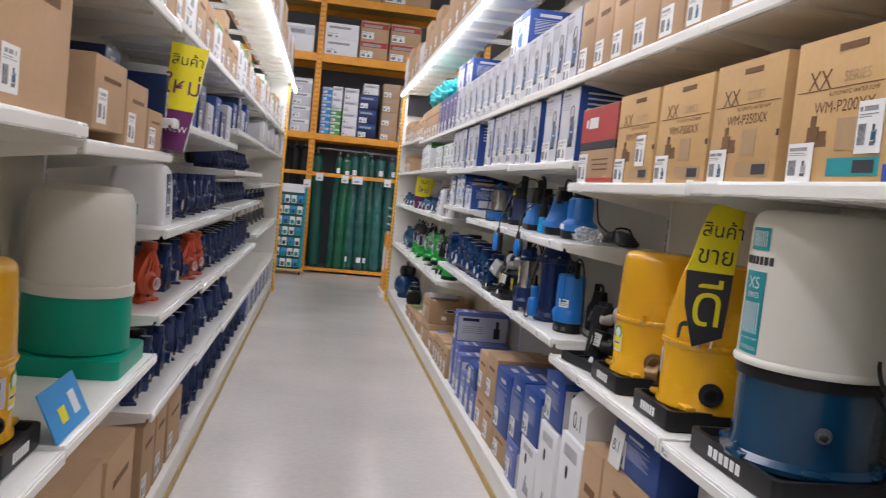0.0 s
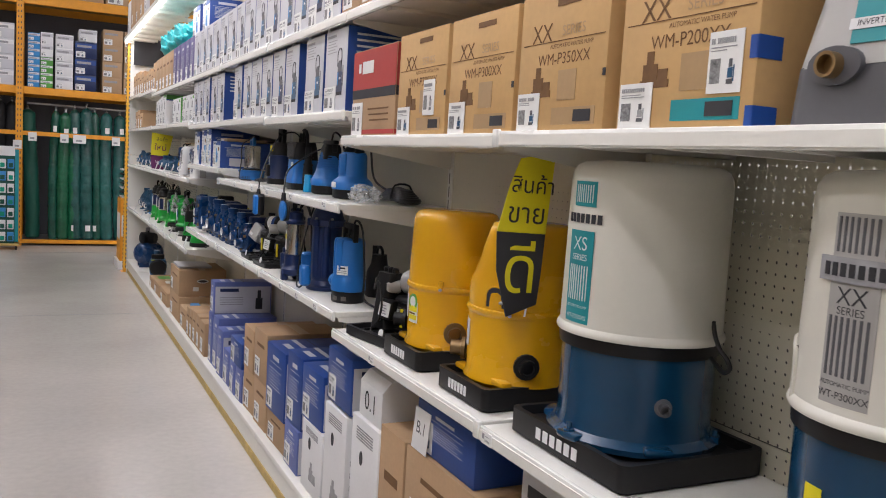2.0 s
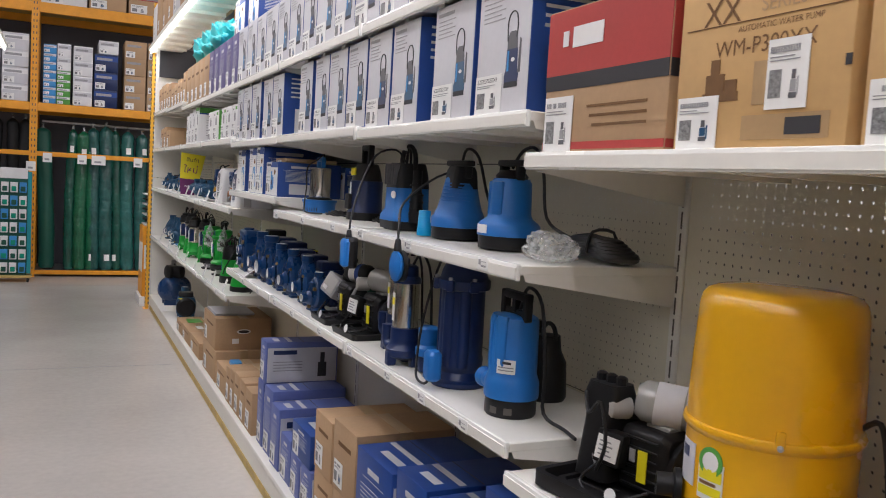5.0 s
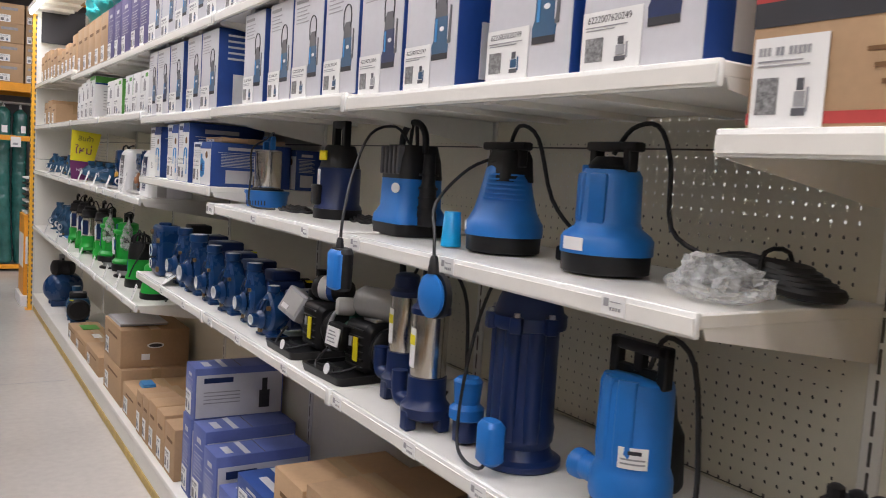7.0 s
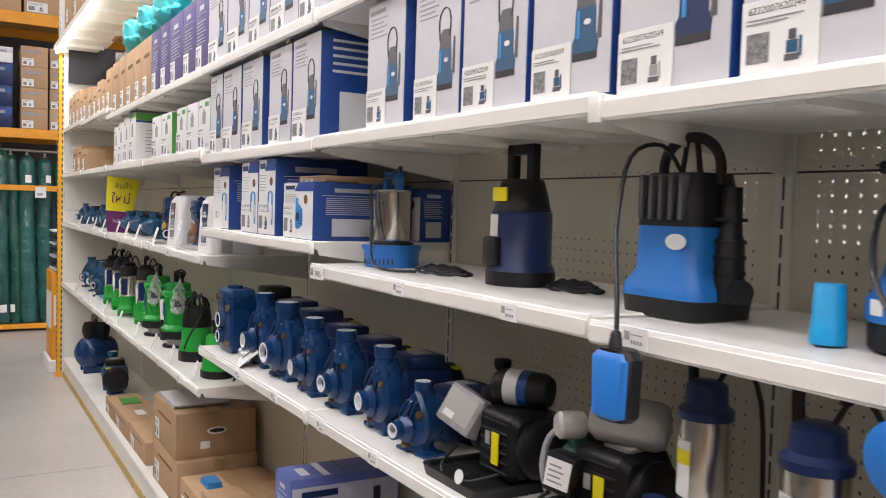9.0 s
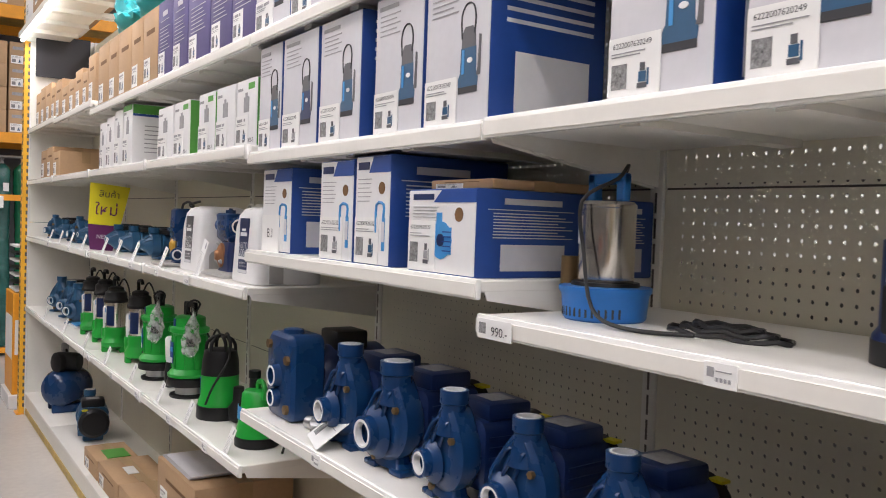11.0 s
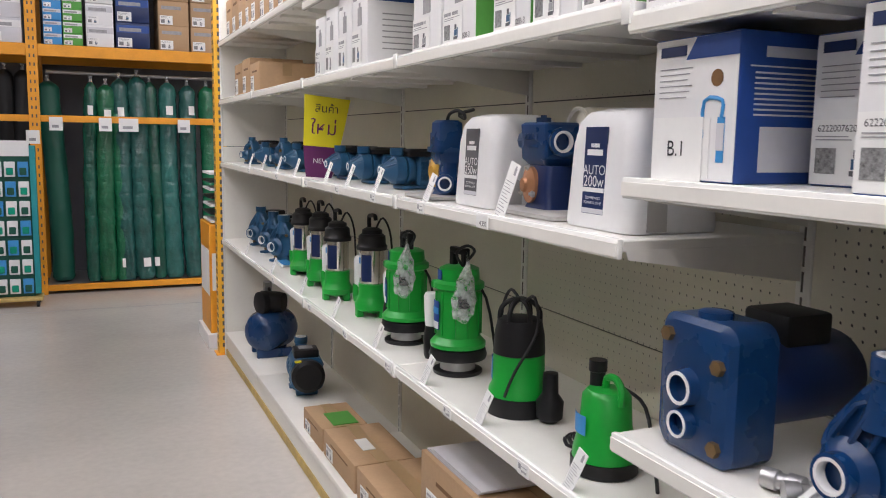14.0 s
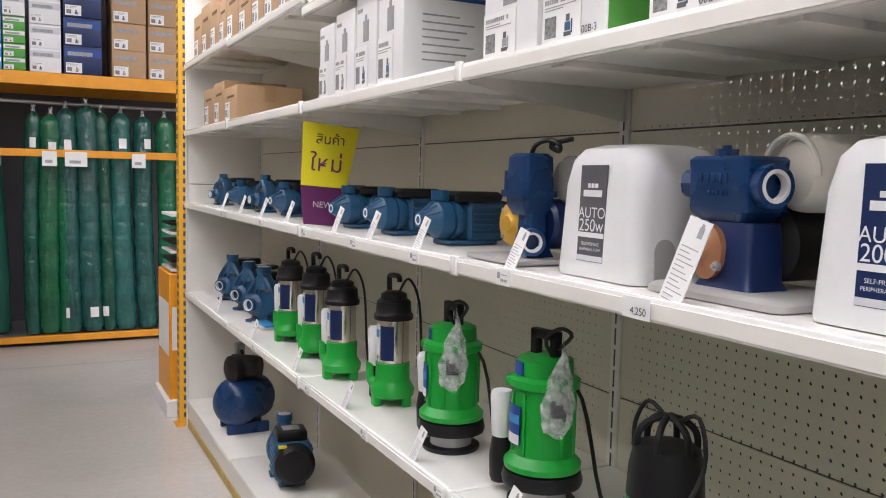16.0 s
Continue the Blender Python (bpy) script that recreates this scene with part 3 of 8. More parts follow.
def white_blue_carton(m, w, d, h, seed=1, wide=False):
    t = carton(m, w, d, h, "bluebox", "white and royal blue pump carton with picture and price label", "white and blue cartons")
    part("front_panel", sheet_front(B(), -w / 2 + 0.002, w / 2 - 0.002, 0.003, h - 0.003), "whitebox", t)
    b = B()
    pr = [(-w * 0.1, h * 0.84), (w * 0.5, h * 0.84), (w * 0.5, h * 0.985), (w * 0.02, h * 0.985)]
    loft(b, [[Vector((x, -0.0013, z)) for x, z in pr], [Vector((x, -0.0022, z)) for x, z in pr]])
    part("corner_band", b, "bluebox", t)
    b = B()
    sheet_front(b, -w * 0.42, -w * 0.1, h * 0.87, h * 0.94, -0.0012)
    part("print", b, "navy", t)
    b = B()
    for i in range(6):
        sheet_front(b, -w * 0.42, -w * (0.02 + 0.03 * (i % 3)), h * (0.78 - 0.04 * i), h * (0.787 - 0.04 * i), -0.0012)
    part("print", b, "greyprint", t)
    b = B()
    lathe(b, [(0, 0), (0.013, 0), (0.013, 0.001), (0, 0.001)], 12, pose(w * 0.27, -0.0013, h * 0.70, 90, 0, 0))
    part("seal", b, "brownprint", t)
    b = B()
    if wide:
        lathe(b, [(0, 0), (0.035, 0), (0.035, 0.001), (0, 0.001)], 16, pose(w * 0.02, -0.0013, h * 0.40, 90, 0, 0))
        sheet_front(b, w * 0.02, w * 0.17, h * 0.24, h * 0.55, -0.0012)
        sheet_front(b, -w * 0.05, w * 0.03, h * 0.58, h * 0.72, -0.0012)
        for i in range(5):
            part("picture_fin", sheet_front(B(), w * 0.05, w * 0.17, h * (0.27 + 0.055 * i), h * (0.285 + 0.055 * i), -0.0025), "bluebox", t)
        part("picture_port", lathe(B(), [(0, 0), (0.012, 0), (0.012, 0.001), (0, 0.001)], 14, pose(w * 0.02, -0.0026, h * 0.40, 90, 0, 0)), "navy", t)
    else:
        tube(b, [(w * 0.14, -0.0014, h * 0.30), (w * 0.14, -0.0014, h * 0.55), (w * 0.34, -0.0014, h * 0.55), (w * 0.34, -0.0014, h * 0.44)], 0.0035, 5, 3)
        sheet_front(b, w * 0.30, w * 0.38, h * 0.14, h * 0.44, -0.0012)
        part("picture_barrel", sheet_front(B(), w * 0.30, w * 0.38, h * 0.22, h * 0.40, -0.0024), "greybox", t)
    part("picture", b, "skyprint", t)
    price_label(t, -w * 0.48, 0.004, w * (0.42 if wide else 0.70), h * (0.60 if wide else 0.42), -0.0014, seed, "6222007620133" if wide else "6222007620232")
    b = B()
    sheet_side(b, d * 0.2, d * 0.65, h * 0.83, h * 0.90, w / 2)
    sheet_side(b, d * 0.08, d * 0.75, h * 0.765, h * 0.775, w / 2)
    for i in range(9):
        sheet_side(b, d * 0.12, d * (0.74 - 0.06 * (i % 3)), h * (0.45 + 0.034 * i), h * (0.462 + 0.034 * i), w / 2)
    sheet_side(b, d * 0.18, d * 0.68, h * 0.08, h * 0.38, w / 2)
    part("side_print", b, "greybox", t)
    return t


def green_white_carton(m, w, d, h, seed=1, look_of="header"):
    """White carton: a green header on its side, a green side, or plain with grey print."""
    words = {"header": "white pump carton with green header band and price label", "side": "white pump carton with a bright green side and price label", "plain": "slim white pump carton with grey print and price label"}[look_of]
    t = carton(m, w, d, h, "whitebox", words, "white and green cartons")
    if look_of == "header":
        b = sheet_front(B(), -w / 2 + 0.002, w / 2 - 0.002, h * 0.90, h - 0.004)
        sheet_side(b, 0.003, d - 0.003, h * 0.84, h - 0.004, w / 2)
        part("band", b, "greenprint", t)
        part("stripe", sheet_side(B(), 0.003, d - 0.003, h * 0.80, h * 0.838, w / 2), "bluebox", t)
        b = B()
        for i in range(4):
            sheet_side(b, d * (0.5 + 0.1 * i), d * (0.56 + 0.1 * i), h * 0.89, h * 0.95, w / 2 + 0.0012)
        part("band_mark", b, "whitebox", t)
    elif look_of == "side":
        part("side_panel", sheet_side(B(), 0.003, d - 0.003, 0.004, h - 0.004, w / 2), "greenprint", t)
        lettering("Q400B-3", 0.018, "ink", t, front(w * 0.2, -0.002, h * 0.10))
        b = sheet_front(B(), w * 0.10, w * 0.40, h * 0.84, h * 0.93)
        part("corner_mark", b, "greenprint", t)
    b = B()
    sheet_front(b, -w * 0.12, w * 0.14, h * 0.52, h * 0.74)
    sheet_front(b, -w * 0.05, w * 0.05, h * 0.74, h * 0.80)
    sheet_front(b, -w * 0.42, -w * 0.18, h * 0.84, h * 0.88)
    part("picture", b, "greyprint", t)
    if look_of != "side":
        b = B()
        for i in range(7):
            sheet_side(b, d * 0.2, d * (0.6 + 0.08 * (i % 3)), h * (0.22 + 0.07 * i), h * (0.235 + 0.07 * i), w / 2)
        sheet_side(b, d * 0.45, d * 0.8, h * 0.06, h * 0.12, w / 2)
        part("side_print", b, "greyprint", t)
    price_label(t, -w * 0.48, 0.003, w * 0.62, h * 0.46, -0.0012, seed)
    return t


def violet_carton(m, w, d, h, seed=1, material="violetbox", side_white=True):
    t = carton(m, w, d, h, material, "blue-violet pump carton with a pale printed side and price label", "base row pump cartons")
    if side_white:
        part("side_panel", sheet_side(B(), d * 0.02, d * 0.98, h * 0.03, h * 0.86, w / 2), "greybox", t)
        b = sheet_side(B(), d * 0.1, d * 0.42, h * 0.70, h * 0.80, w / 2 + 0.0012)
        part("side_print", b, "navy", t)
        b = sheet_side(B(), d * 0.72, d * 0.84, h * 0.15, h * 0.5, w / 2 + 0.0012)
        sheet_side(b, d * 0.75, d * 0.81, h * 0.5, h * 0.74, w / 2 + 0.0012)
        part("picture", b, "ink", t)
        b = B()
        for i in range(4):
            sheet_side(b, d * 0.1, d * 0.5, h * (0.3 + 0.07 * i), h * (0.32 + 0.07 * i), w / 2 + 0.0012)
        part("side_print", b, "greyprint", t)
    b = B()
    sheet_front(b, -w * 0.3, w * 0.3, h * 0.74, h * 0.745)
    sheet_front(b, -w * 0.16, w * 0.16, h * 0.80, h * 0.86)
    for i in range(7):
        sheet_front(b, -w * 0.35, w * (0.30 - 0.07 * (i % 3)), h * (0.38 + 0.045 * i), h * (0.387 + 0.045 * i))
    part("print", b, "greybox", t)
    b = box(B(), -w * 0.45, w * 0.45, d * 0.30, d * 0.36, h + 0.0002, h + 0.0012)
    box(b, -w * 0.2, w * 0.3, d * 0.12, d * 0.2, h + 0.0002, h + 0.0012)
    part("lid_print", b, "greybox", t)
    part("lid_gap", box(B(), -w * 0.49, w * 0.49, d * 0.5, d * 0.508, h + 0.0002, h + 0.001), "slot", t)
    price_label(t, -w * 0.42, h * 0.05, min(0.08, w * 0.6), 0.09, 0, seed)
    return t


def brown_carton(m, w, d, h, seed=1, hole=False, label="plain kraft carton with brown tape and a small label"):
    t = carton(m, w, d, h, "carton", label, "kraft cartons", "tape")
    if hole:
        z, y = h * 0.58, d * 0.5
        ring = [Vector((w / 2 + 0.0015, y + 0.045 * math.cos(a), z + 0.016 * math.sin(a))) for a in [2 * math.pi * i / 16 for i in range(16)]]
        b = loft(B(), [ring, [p + Vector((0.0012, 0, 0)) for p in ring]])
        part("hand_hole_rim", b, "white", t)
        b = loft(B(), [[Vector((p.x + 0.0014, y + (p.y - y) * 0.78, z + (p.z - z) * 0.6)) for p in ring], [Vector((p.x + 0.0022, y + (p.y - y) * 0.78, z + (p.z - z) * 0.6)) for p in ring]])
        part("hand_hole", b, "ink", t)
        part("side_label", sheet_side(B(), d * 0.3, d * 0.42, h * 0.2, h * 0.36, w / 2), "white", t)
    b = B()
    sheet_front(b, -w * 0.25, w * 0.3, h * 0.68, h * 0.74)
    part("print", b, "brownprint", t)
    price_label(t, -w * 0.4, h * 0.08, min(0.09, w * 0.5), min(0.09, h * 0.5), 0, seed)
    return t


rs = random.Random(5)
# long gondola, upper display shelf of the near bays
for y1, y0, model, sd, teal in ((2.875, 2.54, "WM-P300XX", 1, False), (2.525, 2.185, "WM-P300XX", 2, False), (2.172, 1.842, "WM-P350XX", 4, False), (1.805, 1.468, "WM-P200XX", 6, True)):
    ochre_carton(R(1.632, (y1 + y0) / 2, 1.58 if y1 < 2.2 else 1.576), model, y1 - y0 - 0.006, 0.33, 0.295, sd, teal)
t = carton(R(1.632, 3.085, 1.576), 0.385, 0.34, 0.285, "carton", "kraft carton with a dark red top half and black band", "ochre pump cartons")
part("red_wrap", sheet_front(sheet_side(B(), 0.001, 0.339, 0.155, 0.281, 0.1925), -0.191, 0.191, 0.155, 0.281), "red", t)
part("black_band", sheet_front(sheet_side(B(), 0.001, 0.339, 0.125, 0.155, 0.1925), -0.191, 0.191, 0.125, 0.155), "ink", t)
part("red_strip", sheet_front(sheet_side(B(), 0.001, 0.339, 0.008, 0.022, 0.1925), -0.191, 0.191, 0.008, 0.022), "red", t)
b = B()
for i in range(3):
    sheet_front(b, -0.02 - 0.01 * i, 0.14, 0.05 + 0.018 * i, 0.055 + 0.018 * i)
part("print", b, "brownprint", t)
b = sheet_front(B(), -0.10, 0.0, 0.205, 0.245, -0.0013)
sheet_front(b, -0.135, -0.115, 0.21, 0.24, -0.0013)
part("mark", b, "whitebox", t)
price_label(t, -0.185, 0.002, 0.10, 0.11, -0.0014, 9)

# grey pump cartons along the middle bays
for z, spans in ((1.665, ((4.39, 4.18), (4.17, 3.96), (3.86, 3.62), (3.60, 3.35))), (1.675, ((5.24, 5.05), (5.01, 4.825), (4.82, 4.61), (4.60, 4.40))), (1.672, ((6.59, 6.43), (6.425, 6.21), (6.20, 5.99), (5.93, 5.735), (5.73, 5.52)))):
    for y1, y0 in spans:
        grey_pump_carton(R(1.632, (y1 + y0) / 2, z), y1 - y0 - 0.005, 0.27, 0.288 if z > 1.668 else 0.30, int(y1 * 50))
# white and blue cartons
for y1, y0, h, wide in ((6.576, 6.378, 0.225, False), (6.158, 5.988, 0.228, False), (5.982, 5.828, 0.232, False), (5.758, 5.530, 0.158, True)):
    t = white_blue_carton(R(1.645 if y1 > 6.5 else 1.622, (y1 + y0) / 2, 1.402), y1 - y0 - 0.004, 0.24 if y1 > 6.5 else 0.30, h, int(y1 * 60), wide)
    if y1 > 6.5:
        c = sheet_front(B(), -0.09, 0.03, 0.0, 0.10, -0.004)
        card = part("price_card", c, "white", t, "white card with a shelf code")
        lettering("B.1", 0.035, "ink", card, front(-0.03, -0.0058, 0.05))
white_blue_carton(R(1.76, 6.265, 1.402), 0.17, 0.24, 0.22, 4)
white_blue_carton(R(1.93, 5.60, 1.402), 0.20, 0.10, 0.15, 4, True)
brown_carton(R(1.66, 5.64, 1.561), 0.20, 0.24, 0.018, 6)

# far group, shelf of white and green cartons
for y1, y0, h in ((8.71, 8.57, 0.225), (8.56, 8.40, 0.24), (8.39, 8.235, 0.255), (8.225, 8.06, 0.265)):
    green_white_carton(R(1.635, (y1 + y0) / 2, 1.695), y1 - y0 - 0.005, 0.26, h, int(y1 * 40), "header" if y1 < 8.3 else "plain")
for y1, y0 in ((7.67, 7.465), (7.455, 7.26), (7.165, 6.995), (6.985, 6.81), (6.80, 6.63)):
    green_white_carton(R(1.64, (y1 + y0) / 2, 1.695), y1 - y0 - 0.008, 0.26, 0.20, int(y1 * 40), "side" if y1 in (7.455, 7.165, 6.80) else "plain")
for y1, y0, h in ((10.62, 10.38, 0.19), (10.37, 10.14, 0.20), (10.13, 9.88, 0.16)):
    brown_carton(R(1.64, (y1 + y0) / 2, 1.695), y1 - y0, 0.3, h, int(y1 * 30))
y = 10.9
while y > 8.95:
    w = rs.uniform(0.16, 0.24)
    brown_carton(R(1.64, y - w / 2, 2.06 if y > 9.9 else 2.045), w - 0.01, 0.3, rs.uniform(0.17, 0.26), int(y * 33))
    y -= w
y = 8.78
while y > 1.0:
    w = rs.uniform(0.19, 0.25)
    if abs((y % BAY) - 0) < 0.04:
        y -= 0.04
    at = R(1.635, y - w / 2, 2.0)
    if y > 7.7:
        brown_carton(at, w - 0.008, 0.3, 0.30, int(y * 33))
    elif y > 6.7:
        violet_carton(at, w - 0.008, 0.28, 0.30, int(y * 31), "purplebox")
    elif y > 3.5:
        grey_pump_carton(at, w - 0.008, 0.27, 0.30, int(y * 35))
    else:
        brown_carton(at, w - 0.008, 0.3, 0.30, int(y * 33))
    y -= w
# second tier of cartons near the header
for y, w, h, kind in ((7.0, 0.3, 0.25, "w"), (6.6, 0.26, 0.24, "w"), (4.9, 0.42, 0.25, "w"), (3.0, 0.36, 0.22, "b"), (2.5, 0.36, 0.22, "b"), (1.9, 0.36, 0.2, "b"), (1.4, 0.36, 0.2, "b")):
    z = 2.301
    if kind == "w":
        t = white_blue_carton(R(1.70, y, z), w, 0.28, h, int(y * 9), True)
    else:
        brown_carton(R(1.68, y, z), w, 0.3, h, int(y * 11))


# ---- pumps ----
def arc_sheet(bm, r, a0, a1, z0, z1, t=0.0012, n=8):
    """A thin curved sticker on an upright cylinder; angles in degrees from the front, to the right."""
    rows = []
    for i in range(n + 1):
        a = radians(a0 + (a1 - a0) * i / n)
        rows.append([Vector((rr * math.sin(a), -rr * math.cos(a), z)) for rr, z in ((r, z0), (r + t, z0), (r + t, z1), (r, z1))])
    return loft(bm, rows)


def round_lettering(words, height, material, parent, r, deg, z):
    ob = lettering(words, height, material, parent, Matrix())
    ob.matrix_basis = Matrix()
    for v in ob.data.vertices:
        a = v.co.x * height / r + radians(deg)
        v.co = Vector((r * math.sin(a), -r * math.cos(a), z + v.co.y * height))
    return ob


def arch_handle(bm, w, z0, h, r=0.008, y=0.0, n=8):
    pts = [(-w / 2, y, z0)] + [(w / 2 * -math.cos(math.pi * i / n), y, z0 + h * (0.35 + 0.65 * math.sin(math.pi * i / n))) for i in range(n + 1)] + [(w / 2, y, z0)]
    return tube(bm, pts, r, 8, 2)


def bar_handle(bm, w, z0, h, r=0.01, y=0.0):
    box(bm, -w / 2, -w / 2 + 2 * r, y - r, y + r, z0, z0 + h, 0.003)
    box(bm, w / 2 - 2 * r, w / 2, y - r, y + r, z0, z0 + h, 0.003)
    box(bm, -w / 2, w / 2, y - r, y + r, z0 + h - 2 * r, z0 + h, 0.004, 2)
    return bm


def cable(parent, pts, r=0.005, name="cable"):
    return part(name, tube(B(), pts, r * 0.78), "rubber", parent)


def coil(parent, cx, cy, rx, ry, turns=3, r=0.0042):
    for k in range(turns):
        n, f = 14, 1 - 0.22 * k
        pts = [(cx + rx * f * math.cos(2 * math.pi * i / n), cy + ry * f * math.sin(2 * math.pi * i / n), r + 0.006 * k + 0.003 * math.sin(3 * i)) for i in range(n + 1)]
        part("cable_loop", tube(B(), pts, r, 6, 2), "rubber", parent)


def tray(t, hx, hy, h, words_bar=True):
    tr = part("tray", loft(B(), [rounded(0, 0, 0, hx - 0.008, hy - 0.008, 0.02), rounded(0, 0, 0.006, hx, hy, 0.02), rounded(0, 0, h, hx, hy, 0.02), rounded(0, 0, h, hx - 0.014, hy - 0.014, 0.015), rounded(0, 0, h - 0.02, hx - 0.02, hy - 0.02, 0.012)]), "black", t)
    if words_bar:
        for i in range(6):
            u = -hx * 0.45 + i * hx * 0.13
            part("moulded_mark", sheet_front(B(), u, u + hx * 0.09, h * 0.3, h * 0.72, -hy), "whitebox", tr)
    return tr


def outlet(t, x, y, z, deg, r=0.018, length=0.045, material="brass"):
    """A pipe stub that sticks out level, turned deg from the front to the right."""
    m = pose(x, y, z, 0, 0, deg) @ pose(0, 0, 0, 90, 0, 0)
    lathe(b := B(), [(r * 1.5, 0), (r * 1.5, 0.01), (r, 0.012), (r, length), (r * 0.72, length), (r * 0.72, length * 0.5), (0, length * 0.5)], 16, m)
    return part("outlet", b, material, t)


def tank_pump(m, label, grey=False):
    t = thing("water_pump", m, label, "water pump", "tall tank pumps")
    tray(t, 0.21, 0.185, 0.06)
    tank = part("tank", lathe(B(), [(0.12, 0.03), (0.155, 0.035), (0.185, 0.05), (0.187, 0.062), (0.168, 0.075), (0.164, 0.10), (0.165, 0.262), (0.150, 0.263)], 40), "tankblue", t)
    for a in (35, 155, 275):
        c, s = math.cos(radians(a)), math.sin(radians(a))
        part("bolt", lathe(B(), [(0.012, 0.06), (0.012, 0.075), (0.006, 0.076), (0.006, 0.088), (0, 0.088)], 8, Matrix.Translation((0.178 * c, 0.178 * s, 0))), "tankblue", tank)
    part("gasket", lathe(B(), [(0.15, 0.246), (0.171, 0.246), (0.173, 0.276), (0.15, 0.276)], 40), "black", t)
    cov = part("cover", lathe(B(), [(0.150, 0.274), (0.178, 0.274), (0.180, 0.279), (0.178, 0.286), (0.173, 0.292), (0.171, 0.42), (0.169, 0.595), (0.166, 0.612), (0.158, 0.626), (0.144, 0.634), (0.10, 0.638), (0, 0.639)], 48), "ivory", t)
    if grey:
        part("cutout", arc_sheet(B(), 0.1715, -80, -40, 0.277, 0.365, 0.0035), "slot", cov)
        part("cutout_edge", tube(B(), [(0.175 * math.sin(radians(a)), -0.175 * math.cos(radians(a)), z) for a, z in ((-39, 0.285), (-39, 0.345), (-43, 0.366), (-60, 0.370), (-68, 0.366))], 0.004, 6, 3), "ivory", cov)
        part("name_plate", arc_sheet(B(), 0.1710, -12, 14, 0.305, 0.575, 0.0022), "greycover", cov)
        for i in range(7):
            part("stripe", arc_sheet(B(), 0.1733, -10 + 3.3 * i, -8.6 + 3.3 * i, 0.345, 0.43, 0.001, 2), "darkgrey", cov)
            part("stripe", arc_sheet(B(), 0.1733, -10 + 3.3 * i, -8.6 + 3.3 * i, 0.52, 0.57, 0.001, 2), "darkgrey", cov)
        part("brand_plate", arc_sheet(B(), 0.1725, -19, 21, 0.478, 0.513, 0.004), "greyprint", cov)
        for i in range(7):
            part("brand_mark", arc_sheet(B(), 0.1765, -15 + 4.7 * i, -12 + 4.7 * i, 0.486, 0.505, 0.001, 2), "ink", cov)
        round_lettering("XX", 0.035, "ink", cov, 0.1738, 1, 0.458)
        round_lettering("SERIES", 0.016, "ink", cov, 0.1738, 1, 0.438)
        round_lettering("AUTOMATIC PUMP", 0.009, "ink", cov, 0.1738, 1, 0.334)
        round_lettering("WT-P300XX", 0.015, "ink", cov, 0.1738, 1, 0.318)
        part("round_sticker", lathe(B(), [(0, 0), (0.05, 0), (0.05, 0.0015), (0, 0.0015)], 24, pose(0, 0, 0, 0, 0, 42) @ pose(0, -0.1705, 0.50, 90, 0, 0)), "greybox", cov)
        part("energy_label", arc_sheet(B(), 0.1655, -18, -6, 0.13, 0.175, 0.001), "signyellow", tank)
    else:
        part("name_plate", arc_sheet(B(), 0.1715, -13, 13, 0.298, 0.49, 0.0018), "tealprint", cov)
        part("name_plate", arc_sheet(B(), 0.1695, -12, 12, 0.54, 0.592, 0.0018), "tealprint", cov)
        for i in range(7):
            part("brand_mark", arc_sheet(B(), 0.1706, -19 + 5.6 * i, -15.4 + 5.6 * i, 0.506, 0.525, 0.0014, 2), "ink", cov)
        for i in range(8):
            part("stripe", arc_sheet(B(), 0.1733, -10 + 2.7 * i, -9.2 + 2.7 * i, 0.345, 0.418, 0.001, 2), "whitebox", cov)
            part("stripe", arc_sheet(B(), 0.1713, -9 + 2.5 * i, -8.3 + 2.5 * i, 0.548, 0.585, 0.001, 2), "whitebox", cov)
        round_lettering("XS", 0.04, "whitebox", cov, 0.1738, 0, 0.462)
        round_lettering("SERIES", 0.018, "whitebox", cov, 0.1738, 0, 0.434)
        round_lettering("WT-P350XS", 0.013, "whitebox", cov, 0.1738, 0, 0.310)
        round_lettering("AUTOMATIC PUMP", 0.008, "whitebox", cov, 0.1738, 0, 0.332)
    for a in (-52, 8, 68):
        part("bracket", box(B(), -0.03, 0.03, -0.196, -0.16, 0.055, 0.072, 0.007, 2), "tankblue", tank, "", pose(0, 0, 0, 0, 0, a))
    outlet(t, 0.15, -0.05, 0.15, 60, 0.012, 0.035, "darkgrey")
    cable(t, [(0.165, 0.05, 0.325), (0.178, 0.045, 0.30), (0.20, 0.04, 0.275), (0.225, 0.035, 0.262), (0.235, 0.035, 0.245), (0.215, 0.04, 0.232), (0.19, 0.045, 0.24), (0.168, 0.05, 0.25)], 0.006)
    return t


tank_pump(R(1.845, 1.94, 0.89), "ivory and deep blue tank pump in black tray, teal plate")
tank_pump(R(1.845, 1.30, 0.89), "ivory and deep blue tank pump in black tray, grey plate", True)
tank_pump(R(1.845, 0.72, 0.89), "ivory and deep blue tank pump in black tray, teal plate")


